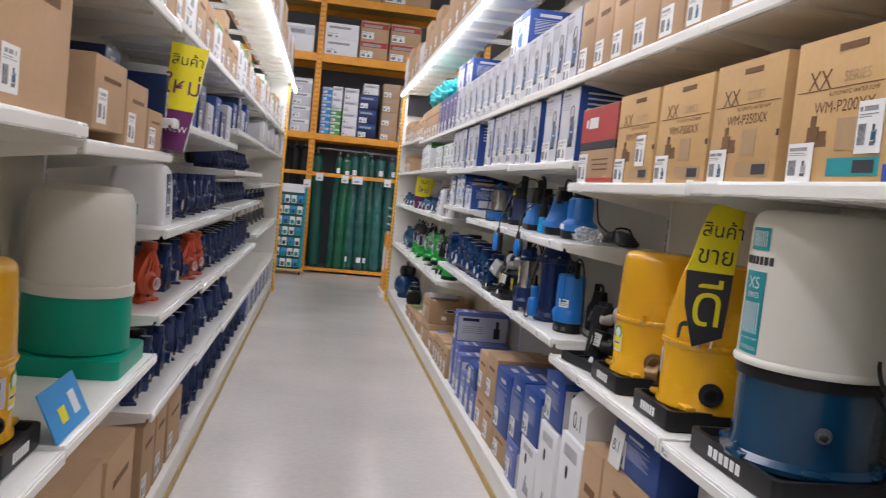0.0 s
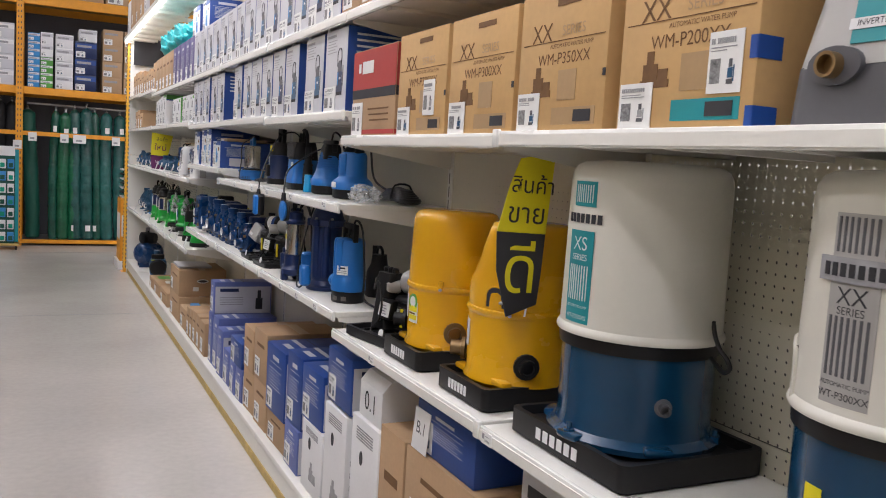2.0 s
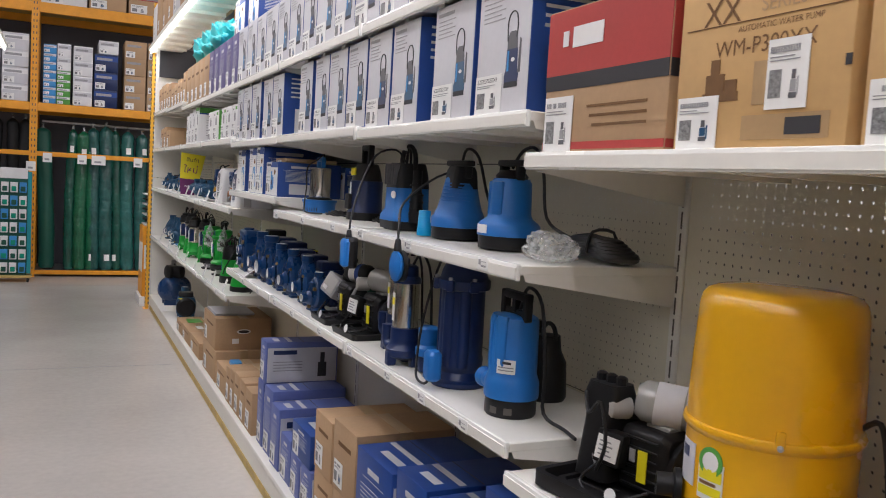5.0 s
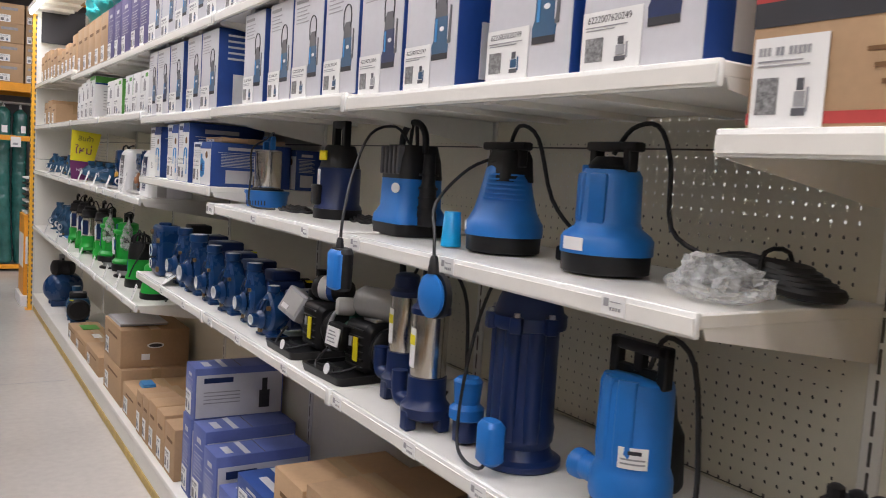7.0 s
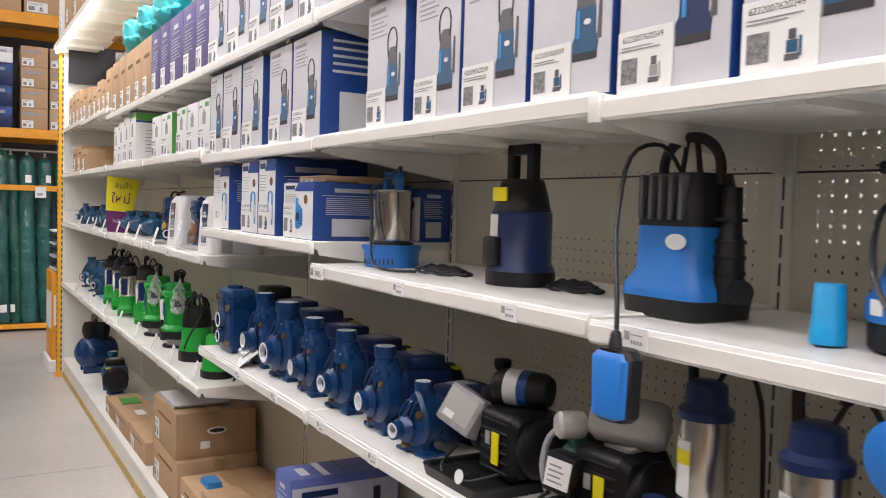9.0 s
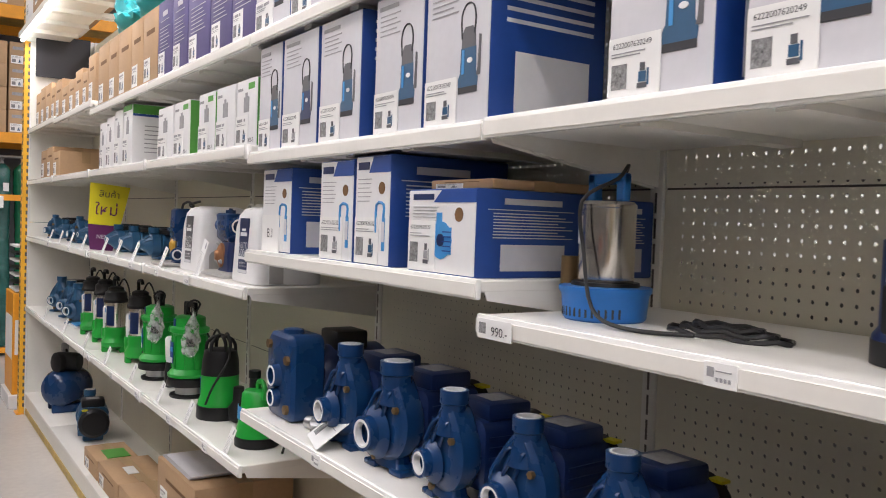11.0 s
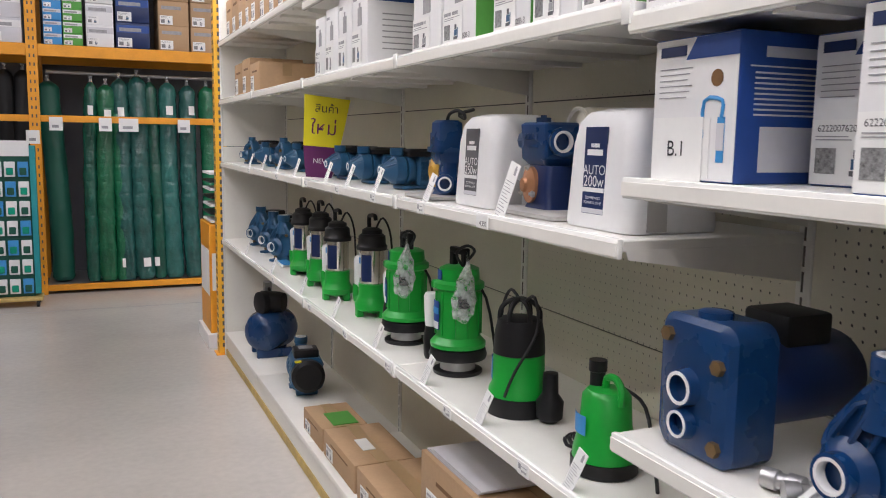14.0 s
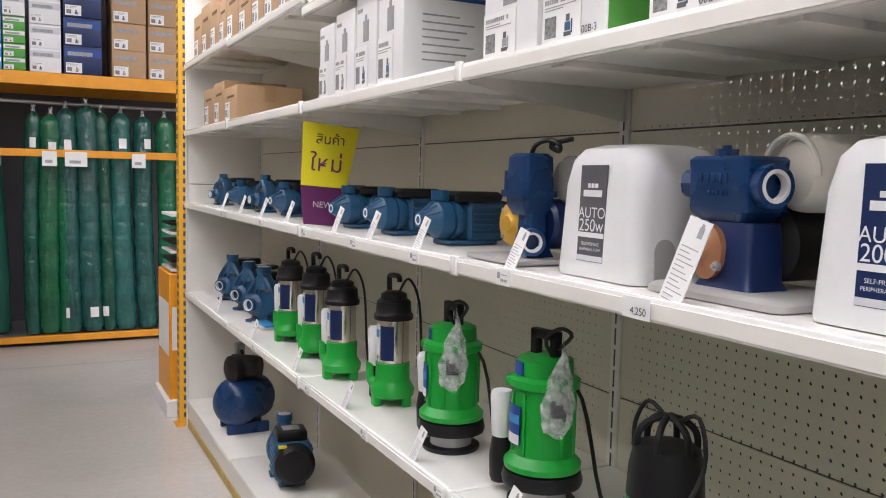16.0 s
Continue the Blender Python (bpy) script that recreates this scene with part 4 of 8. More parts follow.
def yellow_pump(m, shoulder, label):
    t = thing("water_pump", m, label, "water pump", "yellow pumps")
    tray(t, 0.135, 0.17, 0.06)
    low = part("tank", lathe(B(), [(0.11, 0.03), (0.13, 0.05), (0.142, 0.055), (0.142, 0.064), (0.135, 0.075), (0.137, 0.225), (0.143, 0.232), (0.144, 0.238), (0.142, 0.243), (0.137, 0.245)], 48), "yellow", t)
    rings = []
    prof = [(0.138, 0.243), (0.138, 0.27), (0.1375, 0.30), (0.137, 0.312), (0.1365, 0.325), (0.136, 0.34), (0.133, 0.40), (0.131, 0.435), (0.127, 0.450), (0.119, 0.459), (0.105, 0.464), (0.07, 0.466)]
    nx, ny = -0.72, -0.69
    for r, z in prof:
        lim = 0.2
        if shoulder:
            lim = 0.142 - max(0.0, min(1.0, (z - 0.298) / 0.03)) * 0.034 - max(0.0, min(1.0, (z - 0.325) / 0.12)) * 0.045
        ring = []
        for i in range(56):
            p = Vector((r * math.cos(2 * math.pi * i / 56), r * math.sin(2 * math.pi * i / 56), z))
            over = p.x * nx + p.y * ny - lim
            if over > 0:
                p -= Vector((nx, ny, 0)) * over
            ring.append(p)
        rings.append(ring)
    cov = part("cover", loft(B(), rings), "yellow", t)
    if shoulder:
        arch = [(0.027 * math.cos(math.pi * i / 10), 0.276 + 0.027 * math.sin(math.pi * i / 10)) for i in range(11)]
        poly = arch + [(-0.027, 0.252), (0.027, 0.252)]

        def bent(x, z, r):
            a = x / 0.14 + radians(30)
            return Vector((r * math.sin(a), -r * math.cos(a), z))
        b = loft(B(), [[bent(x, z, r) for x, z in poly] for r in (0.1362, 0.1392)])
        part("arch_opening", b, "ink", cov)
        part("opening_rim", tube(B(), [bent(x * 1.08, 0.25 + (z - 0.25) * 1.04, 0.1385) for x, z in [(0.027, 0.25)] + arch + [(-0.027, 0.25)]], 0.0028, 6, 2), "yellow", cov)
        part("latch", box(B(), -0.006, 0.006, -0.012, 0.0, 0.243, 0.25, 0.002), "steel", cov, "", pose(0, 0, 0, 0, 0, 38) @ pose(0, -0.136, 0.02))
    part("rating_plate", arc_sheet(B(), 0.1372, -34, -12, 0.135, 0.205, 0.0012), "greybox", low)
    part("plate_print", arc_sheet(B(), 0.1385, -30, -20, 0.178, 0.196, 0.0008), "navy", low)
    if not shoulder:
        el = part("energy_label", arc_sheet(B(), 0.1376, -6, 15, 0.125, 0.188, 0.0012), "whitebox", low)
        lathe(b := B(), [(0, 0), (0.024, 0), (0.024, 0.0016), (0, 0.0016)], 22, pose(0, 0, 0, 0, 0, 4.5) @ pose(0, -0.1374, 0.188, 90, 0, 0))
        part("label_dial", b, "greenprint", el)
        lathe(b := B(), [(0, 0), (0.016, 0), (0.016, 0.0022), (0, 0.0022)], 22, pose(0, 0, 0, 0, 0, 4.5) @ pose(0, -0.1374, 0.188, 90, 0, 0))
        part("label_dial", b, "whitebox", el)
        part("label_band", arc_sheet(B(), 0.1389, -5, 14, 0.158, 0.176, 0.0008), "signyellow", el)
        part("label_band", arc_sheet(B(), 0.1389, -5, 14, 0.134, 0.148, 0.0008), "signyellow", el)
        part("label_print", arc_sheet(B(), 0.1389, -4, 10, 0.150, 0.155, 0.0008), "brownprint", el)
    part("rim_screw", lathe(B(), [(0.005, 0), (0.005, 0.008), (0.0025, 0.009), (0.0025, 0.014), (0, 0.014)], 8, pose(0, 0, 0, 0, 0, 48) @ pose(0, -0.143, 0.238, 90, 0, 0)), "steel", low)
    part("rim_lug", box(B(), -0.007, 0.007, -0.147, -0.136, 0.236, 0.262, 0.003, 2), "yellow", low, "", pose(0, 0, 0, 0, 0, 48))
    for a in (-35, 40):
        c, s = math.sin(radians(a)), -math.cos(radians(a))
        part("lug", box(B(), 0.15 * c - 0.03, 0.15 * c + 0.03, 0.14 * s - 0.012, 0.14 * s + 0.02, 0.056, 0.072, 0.006, 2), "yellow", low)
    outlet(t, -0.08, -0.115, 0.115, -35, 0.02, 0.04, "black" if not shoulder else "brass")
    outlet(t, 0.124, -0.05, 0.11, 70, 0.022, 0.032, "black" if shoulder else "brass")
    cable(t, [(0.12, 0.06, 0.26), (0.16, 0.05, 0.28), (0.17, 0.06, 0.22), (0.15, 0.10, 0.14), (0.12, 0.15, 0.06)], 0.006)
    return t


yellow_pump(R(1.815, 2.785, 0.897), False, "glossy yellow enamel tank pump in a black tray")
yellow_pump(R(1.815, 2.385, 0.897), True, "glossy yellow pump with sloping shoulder and arched opening, black tray")

# grey water pump cover beside the ochre cartons
t = thing("water_pump", R(1.80, 1.205, 1.58) @ Matrix.Diagonal((0.93, 0.95, 0.95, 1)), "warm grey plastic inverter pump with three brass outlets", "water pump")
part("base", loft(B(), [rounded(0, 0, 0, 0.23, 0.17, 0.03), rounded(0, 0, 0.09, 0.225, 0.165, 0.03)]), "darkgrey", t)
cov = part("cover", loft(B(), [rounded(0, 0, 0.088, 0.226, 0.166, 0.035), rounded(0, 0, 0.24, 0.20, 0.145, 0.04), rounded(0, 0, 0.29, 0.19, 0.135, 0.05), rounded(0, 0, 0.315, 0.165, 0.11, 0.06)]), "greycover", t)
SLOPE = pose(0, -0.166, 0.088, -8, 0, 0)
part("name_plate", box(B(), -0.125, -0.05, -0.003, 0.001, 0.03, 0.185), "tealprint", cov, "teal name plate", SLOPE)
part("white_strip", box(B(), -0.13, -0.045, -0.0045, -0.003, 0.05, 0.066), "whitebox", cov, "", SLOPE)
part("brand_strip", box(B(), -0.125, -0.05, -0.0045, -0.003, 0.165, 0.185), "whitebox", cov, "", SLOPE)
lettering("XV", 0.042, "whitebox", cov, SLOPE @ front(-0.088, -0.0036, 0.135))
lettering("SERIES", 0.016, "whitebox", cov, SLOPE @ front(-0.088, -0.0036, 0.105))
lettering("INVERTER", 0.013, "ink", cov, SLOPE @ front(-0.088, -0.0052, 0.058))
part("badge", lathe(B(), [(0, 0), (0.045, 0), (0.045, 0.002), (0, 0.002)], 24, SLOPE @ pose(0.035, -0.001, 0.14, 90, 0, 0)), "gold", cov)
part("badge_centre", lathe(B(), [(0, 0), (0.03, 0), (0.03, 0.003), (0, 0.003)], 24, SLOPE @ pose(0.035, -0.001, 0.14, 90, 0, 0)), "ink", cov)
for x in (-0.14, 0.0, 0.14):
    f = part("flange", loft(B(), [[pose(x, -0.162, 0.088, 90, 0, 0) @ Vector((0.046 * math.cos(a), 0.028 * math.sin(a), d)) for a in [2 * math.pi * i / 20 for i in range(20)]] for d in (0, 0.014)]), "darkgrey", t)
    part("outlet", lathe(B(), [(0.019, 0.012), (0.019, 0.032), (0.014, 0.032), (0.014, 0.016), (0, 0.016)], 18, pose(x, -0.162, 0.088, 90, 0, 0)), "brass", f)


def jet_pump(m, control, label, green=False):
    """A black shallow-well pump: tray, motor block, pump head, pressure tank or cylinder, control box."""
    t = thing("jet_pump", m, label, "water pump", "black jet pumps")
    tr = part("base_tray", loft(B(), [rounded(0, 0, 0, 0.105, 0.12, 0.02), rounded(0, 0, 0.022, 0.11, 0.125, 0.02), rounded(0, 0, 0.022, 0.10, 0.115, 0.018), rounded(0, 0, 0.012, 0.097, 0.112, 0.016)]), "black", t)
    for k in (-1, 0, 1):
        part("rib", box(B(), -0.09, 0.0, -0.08 + 0.03 * k - 0.003, -0.08 + 0.03 * k + 0.003, 0.011, 0.018, 0.001), "black", tr)
    mot = part("motor", loft(B(), [[Vector((x, p.x + 0.02, p.y + 0.085)) for p in rounded(0, 0, 0, 0.062 * k, 0.066 * k, 0.02)] for x, k in ((-0.02, 0.85), (-0.01, 1.0), (0.085, 1.0), (0.10, 0.85))]), "black", t)
    for i in range(6):
        part("fin", box(B(), -0.005, 0.082, -0.047, -0.038, 0.035 + 0.019 * i, 0.039 + 0.019 * i, 0.001), "black", mot)
    part("fan_cover", lathe(B(), [(0.055, 0), (0.058, 0.02), (0.045, 0.03), (0, 0.032)], 22, pose(0.095, 0.02, 0.085, 0, 90, 0)), "black", mot)
    part("pump_head", lathe(B(), [(0, 0), (0.035, 0.0), (0.05, 0.012), (0.055, 0.03), (0.05, 0.06), (0, 0.062)], 24, pose(-0.015, 0.02, 0.085, 0, -90, 0)), "darkgreen" if green else "black", t)
    part("neck", lathe(B(), [(0.034, 0.09), (0.03, 0.15), (0.034, 0.155), (0.034, 0.175), (0.02, 0.18), (0, 0.18)], 18, pose(-0.045, 0.02, 0)), "darkgreen" if green else "black", t)
    part("warning_label", box(B(), 0.04, 0.062, -0.0505, -0.0475, 0.05, 0.112), "signyellow", t, "yellow warning sticker")
    part("name_tag", box(B(), 0.018, 0.032, -0.0505, -0.0475, 0.085, 0.11), "greyprint", t)
    if control:
        cb = part("control_box", box(B(), -0.05, 0.05, -0.03, 0.03, 0, 0.085, 0.008, 2), "greyprint", t, "smoky grey control box", pose(-0.085, -0.05, 0.085, -24, 16, 12))
        part("front_window", box(B(), -0.042, 0.042, -0.0335, -0.03, 0.012, 0.076, 0.002), "greycover", cb)
        part("switch_plate", box(B(), -0.03, 0.0, -0.0355, -0.0335, 0.016, 0.03), "whitebox", cb)
        cy = part("pressure_cylinder", lathe(B(), [(0, -0.065), (0.028, -0.06), (0.036, -0.045), (0.036, 0.045), (0.028, 0.06), (0, 0.065)], 22, pose(0.03, 0.03, 0.188, 90, 0, 118)), "black", t)
        part("wrap_label", lathe(B(), [(0.0365, -0.03), (0.037, -0.03), (0.037, 0.0), (0.0365, 0.0)], 22, pose(0.03, 0.03, 0.188, 90, 0, 118)), "whitebox", cy)
        part("blue_band", lathe(B(), [(0.0365, 0.001), (0.037, 0.001), (0.037, 0.02), (0.0365, 0.02)], 22, pose(0.03, 0.03, 0.188, 90, 0, 118)), "bluebox", cy)
        part("knob", lathe(B(), [(0.014, 0), (0.018, 0.01), (0.018, 0.022), (0, 0.024)], 14, pose(-0.03, 0.02, 0.215)), "black", t)
    else:
        part("pressure_tank", lathe(B(), [(0, -0.07), (0.03, -0.067), (0.041, -0.052), (0.042, 0.045), (0.035, 0.06), (0, 0.068)], 26, pose(0.055, 0.02, 0.195, 95, 0, 124)), "greytank", t)
        part("cradle", box(B(), 0.02, 0.08, -0.01, 0.05, 0.148, 0.16, 0.003), "greytank", t)
        part("switch_cap", lathe(B(), [(0.02, 0), (0.024, 0.006), (0.024, 0.044), (0.018, 0.05), (0, 0.05)], 18, pose(-0.02, -0.015, 0.178, 90, 0, -25)), "greycover", t)
        cb = part("control_box", box(B(), -0.03, 0.03, -0.02, 0.02, 0, 0.068, 0.006, 2), "black", t, "", pose(-0.02, -0.065, 0.068, -6, 6, 14))
        part("rating_label", box(B(), -0.024, 0.024, -0.0225, -0.0202, 0.01, 0.058), "white", cb)
        for i in range(4):
            part("print_line", box(B(), -0.018, 0.012 - 0.005 * (i % 2), -0.0232, -0.0225, 0.018 + 0.009 * i, 0.021 + 0.009 * i), "greyprint", cb)
        part("hose", tube(B(), [(-0.045, -0.03, 0.175), (-0.068, -0.05, 0.15), (-0.068, -0.065, 0.10), (-0.04, -0.075, 0.06)], 0.006, 8, 3), "greyprint", t)
    cable(t, [(-0.03, -0.085, 0.07), (-0.06, -0.10, 0.03), (-0.02, -0.115, 0.016), (0.04, -0.10, 0.02), (0.08, -0.06, 0.04)], 0.0045)
    part("hang_tag", lathe(B(), [(0, 0), (0.014, 0), (0.014, 0.002), (0, 0.002)], 14, pose(0.045, -0.125, 0.035, 78, 0, 0)), "whitebox", t)
    return t


jet_pump(R(1.75, 4.53, 0.955, 4), False, "black jet pump with grey pressure tank and yellow sticker", True)
jet_pump(R(1.75, 4.82, 0.955), True, "black jet pump with dark grey control box")
t = jet_pump(R(1.80, 3.10, 0.897, 10), False, "black shallow-well pump with grey tank in a black tray")
tray(t, 0.14, 0.16, 0.035, False)
part("tank_label", lathe(B(), [(0.0425, -0.03), (0.0435, -0.03), (0.0435, 0.025), (0.0425, 0.025)], 26, pose(0.055, 0.02, 0.195, 95, 0, 124)), "greybox", t)
part("head_casting", loft(B(), [rounded(-0.06, -0.03, z, hx, hy, 0.015) for z, hx, hy in ((0.03, 0.045, 0.05), (0.09, 0.04, 0.045), (0.15, 0.035, 0.04), (0.20, 0.045, 0.035), (0.222, 0.04, 0.03))]), "black", t)
for k in (-1, 0, 1):
    part("valve_cap", lathe(B(), [(0.012, 0.22), (0.012, 0.236), (0.006, 0.24), (0, 0.24)], 8, pose(-0.06 + 0.027 * k, -0.03, 0)), "black", t)
cable(t, [(-0.09, -0.07, 0.20), (-0.05, -0.10, 0.17), (-0.01, -0.11, 0.20), (0.0, -0.10, 0.12), (-0.02, -0.10, 0.06)], 0.005)


def cone_pump(m, size=1.0, side_column=False, material="pumpblue", label="bright blue submersible pump with black base and handle"):
    t = thing("submersible_pump", m, label, "submersible pump", "small submersible pumps")
    s = size
    part("foot", lathe(B(), [(0.07 * s, 0), (0.078 * s, 0.004), (0.079 * s, 0.036 * s), (0.07 * s, 0.037 * s)], 36), "black", t)
    body = part("body", lathe(B(), [(0.07 * s, 0.035 * s), (0.082 * s, 0.036 * s), (0.082 * s, 0.062 * s), (0.076 * s, 0.07 * s), *([(0.060 * s, 0.082 * s), (0.056 * s, 0.092 * s), (0.053 * s, 0.172 * s), (0.047 * s, 0.183 * s)] if side_column else [(0.066 * s, 0.09 * s), (0.058 * s, 0.12 * s), (0.046 * s, 0.175 * s), (0.04 * s, 0.185 * s)]), (0, 0.186 * s)], 40), material, t)
    part("spout", lathe(B(), [(0.018 * s, 0.09 * s), (0.018 * s, 0.16 * s), (0.022 * s, 0.165 * s), (0.022 * s, 0.19 * s), (0.015 * s, 0.19 * s)], 14, Matrix.Translation(((-0.056 if side_column else -0.05) * s, 0.008, 0))), material, body)
    if side_column:
        for i in range(5):
            part("rib", lathe(B(), [(0.010 * s, 0), (0.0235 * s, 0.001), (0.0235 * s, 0.004), (0.010 * s, 0.005)], 18, Matrix.Translation((-0.056 * s, 0.008, (0.090 + 0.013 * i) * s))), material, body)
        part("spout_cap", lathe(B(), [(0.019 * s, 0.15 * s), (0.021 * s, 0.152 * s), (0.021 * s, 0.186 * s), (0.012 * s, 0.188 * s)], 16, Matrix.Translation((-0.056 * s, 0.008, 0))), "black", body)
        for a in (-28, 22):
            part("facet", box(B(), -0.017 * s, 0.017 * s, -0.058 * s, -0.04 * s, 0.088 * s, 0.176 * s, 0.006, 2), material, body, "", pose(0, 0, 0, 0, 0, a))
    else:
        for i in range(6):
            z = (0.112 + 0.010 * i) * s
            part("rib", arc_sheet(B(), 0.0605 * s - 0.21 * (z - 0.112 * s) - 0.006, 8, 92, z, z + 0.0035, 0.011), material, body)
    cap = part("cap", lathe(B(), [(0.04 * s, 0.18 * s), (0.043 * s, 0.19 * s), (0.03 * s, 0.205 * s), (0, 0.207 * s)], 24), "black", t)
    if not side_column:
        part("tower", loft(B(), [rounded(0.012 * s, -0.004, z * s, hx * s, hy * s, 0.012) for z, hx, hy in ((0.15, 0.036, 0.042), (0.20, 0.036, 0.036), (0.214, 0.032, 0.03))]), "black", cap)
    b = B()
    for sx in (-1, 1):
        box(b, sx * 0.042 * s - 0.009, sx * 0.042 * s + 0.009, -0.012, 0.012, 0.18 * s, 0.222 * s, 0.003)
    box(b, (-0.082 if not side_column else -0.06) * s, 0.065 * s, -0.013, 0.013, 0.215 * s, 0.232 * s, 0.005, 2)
    part("handle", b, "black", cap)
    part("oval_badge", arc_sheet(B(), 0.0825 * s, -34, -18, 0.045 * s, 0.064 * s, 0.001) if not side_column else arc_sheet(B(), 0.0825 * s, -16, 18, 0.042 * s, 0.064 * s, 0.001), "whitebox", body)
    return t


def steel_sub(m, h, r, base_mat, label, group, cable_pts=None, tagged_label=True):
    """A slim submersible: cast volute below, steel barrel, black head with a loop handle."""
    t = thing("submersible_pump", m, label, "submersible pump", group)
    zb = h * 0.33
    vol = part("volute", lathe(B(), [(r * 0.9, 0.02), (r * 1.35, 0.03), (r * 1.4, 0.05), (r * 1.15, zb * 0.55), (r * 1.08, zb * 0.62), (r * 1.08, zb), (r * 0.9, zb)], 28), base_mat, t)
    for a in (30, 150, 270):
        part("leg", box(B(), r * 1.05 * math.cos(radians(a)) - 0.014, r * 1.05 * math.cos(radians(a)) + 0.014, r * 1.05 * math.sin(radians(a)) - 0.014, r * 1.05 * math.sin(radians(a)) + 0.014, 0, 0.045, 0.004), base_mat, vol)
    elbow = part("discharge", tube(B(), [(-r * 0.9, -r * 0.5, 0.05), (-r * 1.6, -r * 0.6, 0.05), (-r * 1.95, -r * 0.6, 0.065), (-r * 2.0, -r * 0.6, 0.11)], 0.018, 12, 3), base_mat, vol)
    bar = part("barrel", lathe(B(), [(r * 0.95, zb - 0.002), (r, zb + 0.002), (r, h * 0.72), (r * 0.95, h * 0.722)], 32), "stainless", t)
    if tagged_label:
        part("rating_label", arc_sheet(B(), r + 0.0003, -50, 10, zb + h * 0.06, zb + h * 0.30, 0.001), "whitebox", bar)
        part("label_band", arc_sheet(B(), r + 0.0013, -50, 10, zb + h * 0.20, zb + h * 0.26, 0.001), "skyprint" if base_mat == "green" else "signyellow", bar)
    head = part("head", lathe(B(), [(r * 0.96, h * 0.715), (r * 1.1, h * 0.72), (r * 1.1, h * 0.755), (r * 0.85, h * 0.78), (r * 0.8, h * 0.86), (r * 0.5, h * 0.88), (0, h * 0.88)], 24), "navy" if base_mat != "green" else "black", t)
    if base_mat == "green":
        part("collar", lathe(B(), [(r * 0.9, h * 0.66), (r * 1.22, h * 0.665), (r * 1.25, h * 0.70), (r * 1.12, h * 0.72), (r * 1.08, h * 0.80), (r * 0.9, h * 0.82)], 24), "black", head)
        part("side_label", arc_sheet(B(), r + 0.0005, 18, 70, zb + h * 0.03, zb + h * 0.29, 0.001), "navy", bar)
        part("float", lathe(B(), [(0.016, 0.10), (0.02, 0.11), (0.023, 0.21), (0.017, 0.22), (0, 0.22)], 14, pose(-r * 1.9, -0.02, 0)), "whitebox", t, "white wrapped float")
        part("float_arm", lathe(B(), [(0.012, 0.0), (0.017, 0.006), (0.017, 0.10), (0.01, 0.105)], 12, pose(-r * 1.9, -0.02, 0)), "black", t)
    tube(b := B(), [(-r * 0.7, 0, h * 0.86), (-r * 0.75, 0, h * 0.97), (-r * 0.4, 0, h * 0.995), (r * 0.7, 0, h), (r * 0.85, 0, h * 0.96)], 0.008, 8, 3)
    part("handle", b, "black", head)
    cable(t, cable_pts or [(r * 0.3, 0.01, h * 0.87), (r * 0.8, 0.03, h * 0.98), (r * 1.5, 0.05, h * 0.8), (r * 1.6, 0.06, h * 0.3), (r * 1.5, 0.08, 0.01), (r * 0.5, 0.12, 0.006)], 0.005)
    return t


def float_switch(t, at, shape="box"):
    """A float that hangs on its cable over the shelf edge; at is in the pump's own frame."""
    x, y, z = at
    if shape == "box":
        f = part("float", loft(B(), [rounded(0, 0, zz, hx, 0.022 * k, 0.02) for zz, hx, k in ((-0.052, 0.024, 0.7), (-0.046, 0.034, 1), (0.036, 0.037, 1), (0.046, 0.030, 0.7))]), "pumpblue", t, "blue float switch", Matrix.Translation(at))
        part("seam", loft(B(), [rounded(0, 0.006, zz, hx, 0.02, 0.02) for zz, hx in ((-0.054, 0.03), (-0.046, 0.039), (0.038, 0.042), (0.05, 0.03))]), "black", f)
    else:
        f = part("float", lathe(B(), [(0, -0.022), (0.026, -0.02), (0.034, -0.008), (0.042, 0.0), (0.042, 0.006), (0, 0.02)], 28, pose(0, 0, 0, -90, 0, 0) @ pose(0, 0, 0, 180, 0, 0)), "pumpblue", t, "round blue float switch", Matrix.Translation(at))
        part("seam", lathe(B(), [(0, 0), (0.044, 0), (0.044, 0.012), (0, 0.02)], 28, pose(0, 0.006, 0, -90, 0, 0)), "black", f)
    part("gland", lathe(B(), [(0.012, 0), (0.008, 0.03), (0.005, 0.034)], 10, Matrix.Translation((x, y, z + 0.042))), "black", t)
    return t


# upper pump shelf of the middle bays
p4 = cone_pump(R(1.788, 3.672, 1.342), 1.0, True)
cable(p4, [(0.0, 0.0, 0.21), (0.03, 0.01, 0.255), (0.08, 0.02, 0.26), (0.105, 0.03, 0.20), (0.10, 0.05, 0.09), (0.15, 0.08, 0.05), (0.20, 0.09, 0.045)], 0.0055)
p3 = cone_pump(R(1.80, 3.998, 1.342), 1.0)
cable(p3, [(0.0, 0.0, 0.22), (0.03, 0.0, 0.265), (0.07, 0.02, 0.24), (0.09, 0.05, 0.12), (0.13, 0.09, 0.05), (0.17, 0.10, 0.02)], 0.0055)
cable(p3, [(-0.01, -0.02, 0.20), (-0.03, -0.08, 0.17), (0.03, -0.19, 0.10), (0.085, -0.222, 0.04), (0.098, -0.228, -0.02)], 0.0045)
float_switch(p3, (0.098, -0.228, -0.072), "round")
part("plug", box(B(), -0.02, 0.02, -0.015, 0.015, 0, 0.03, 0.005, 2), "black", p3, "", Matrix.Translation((0.15, 0.05, 0)))


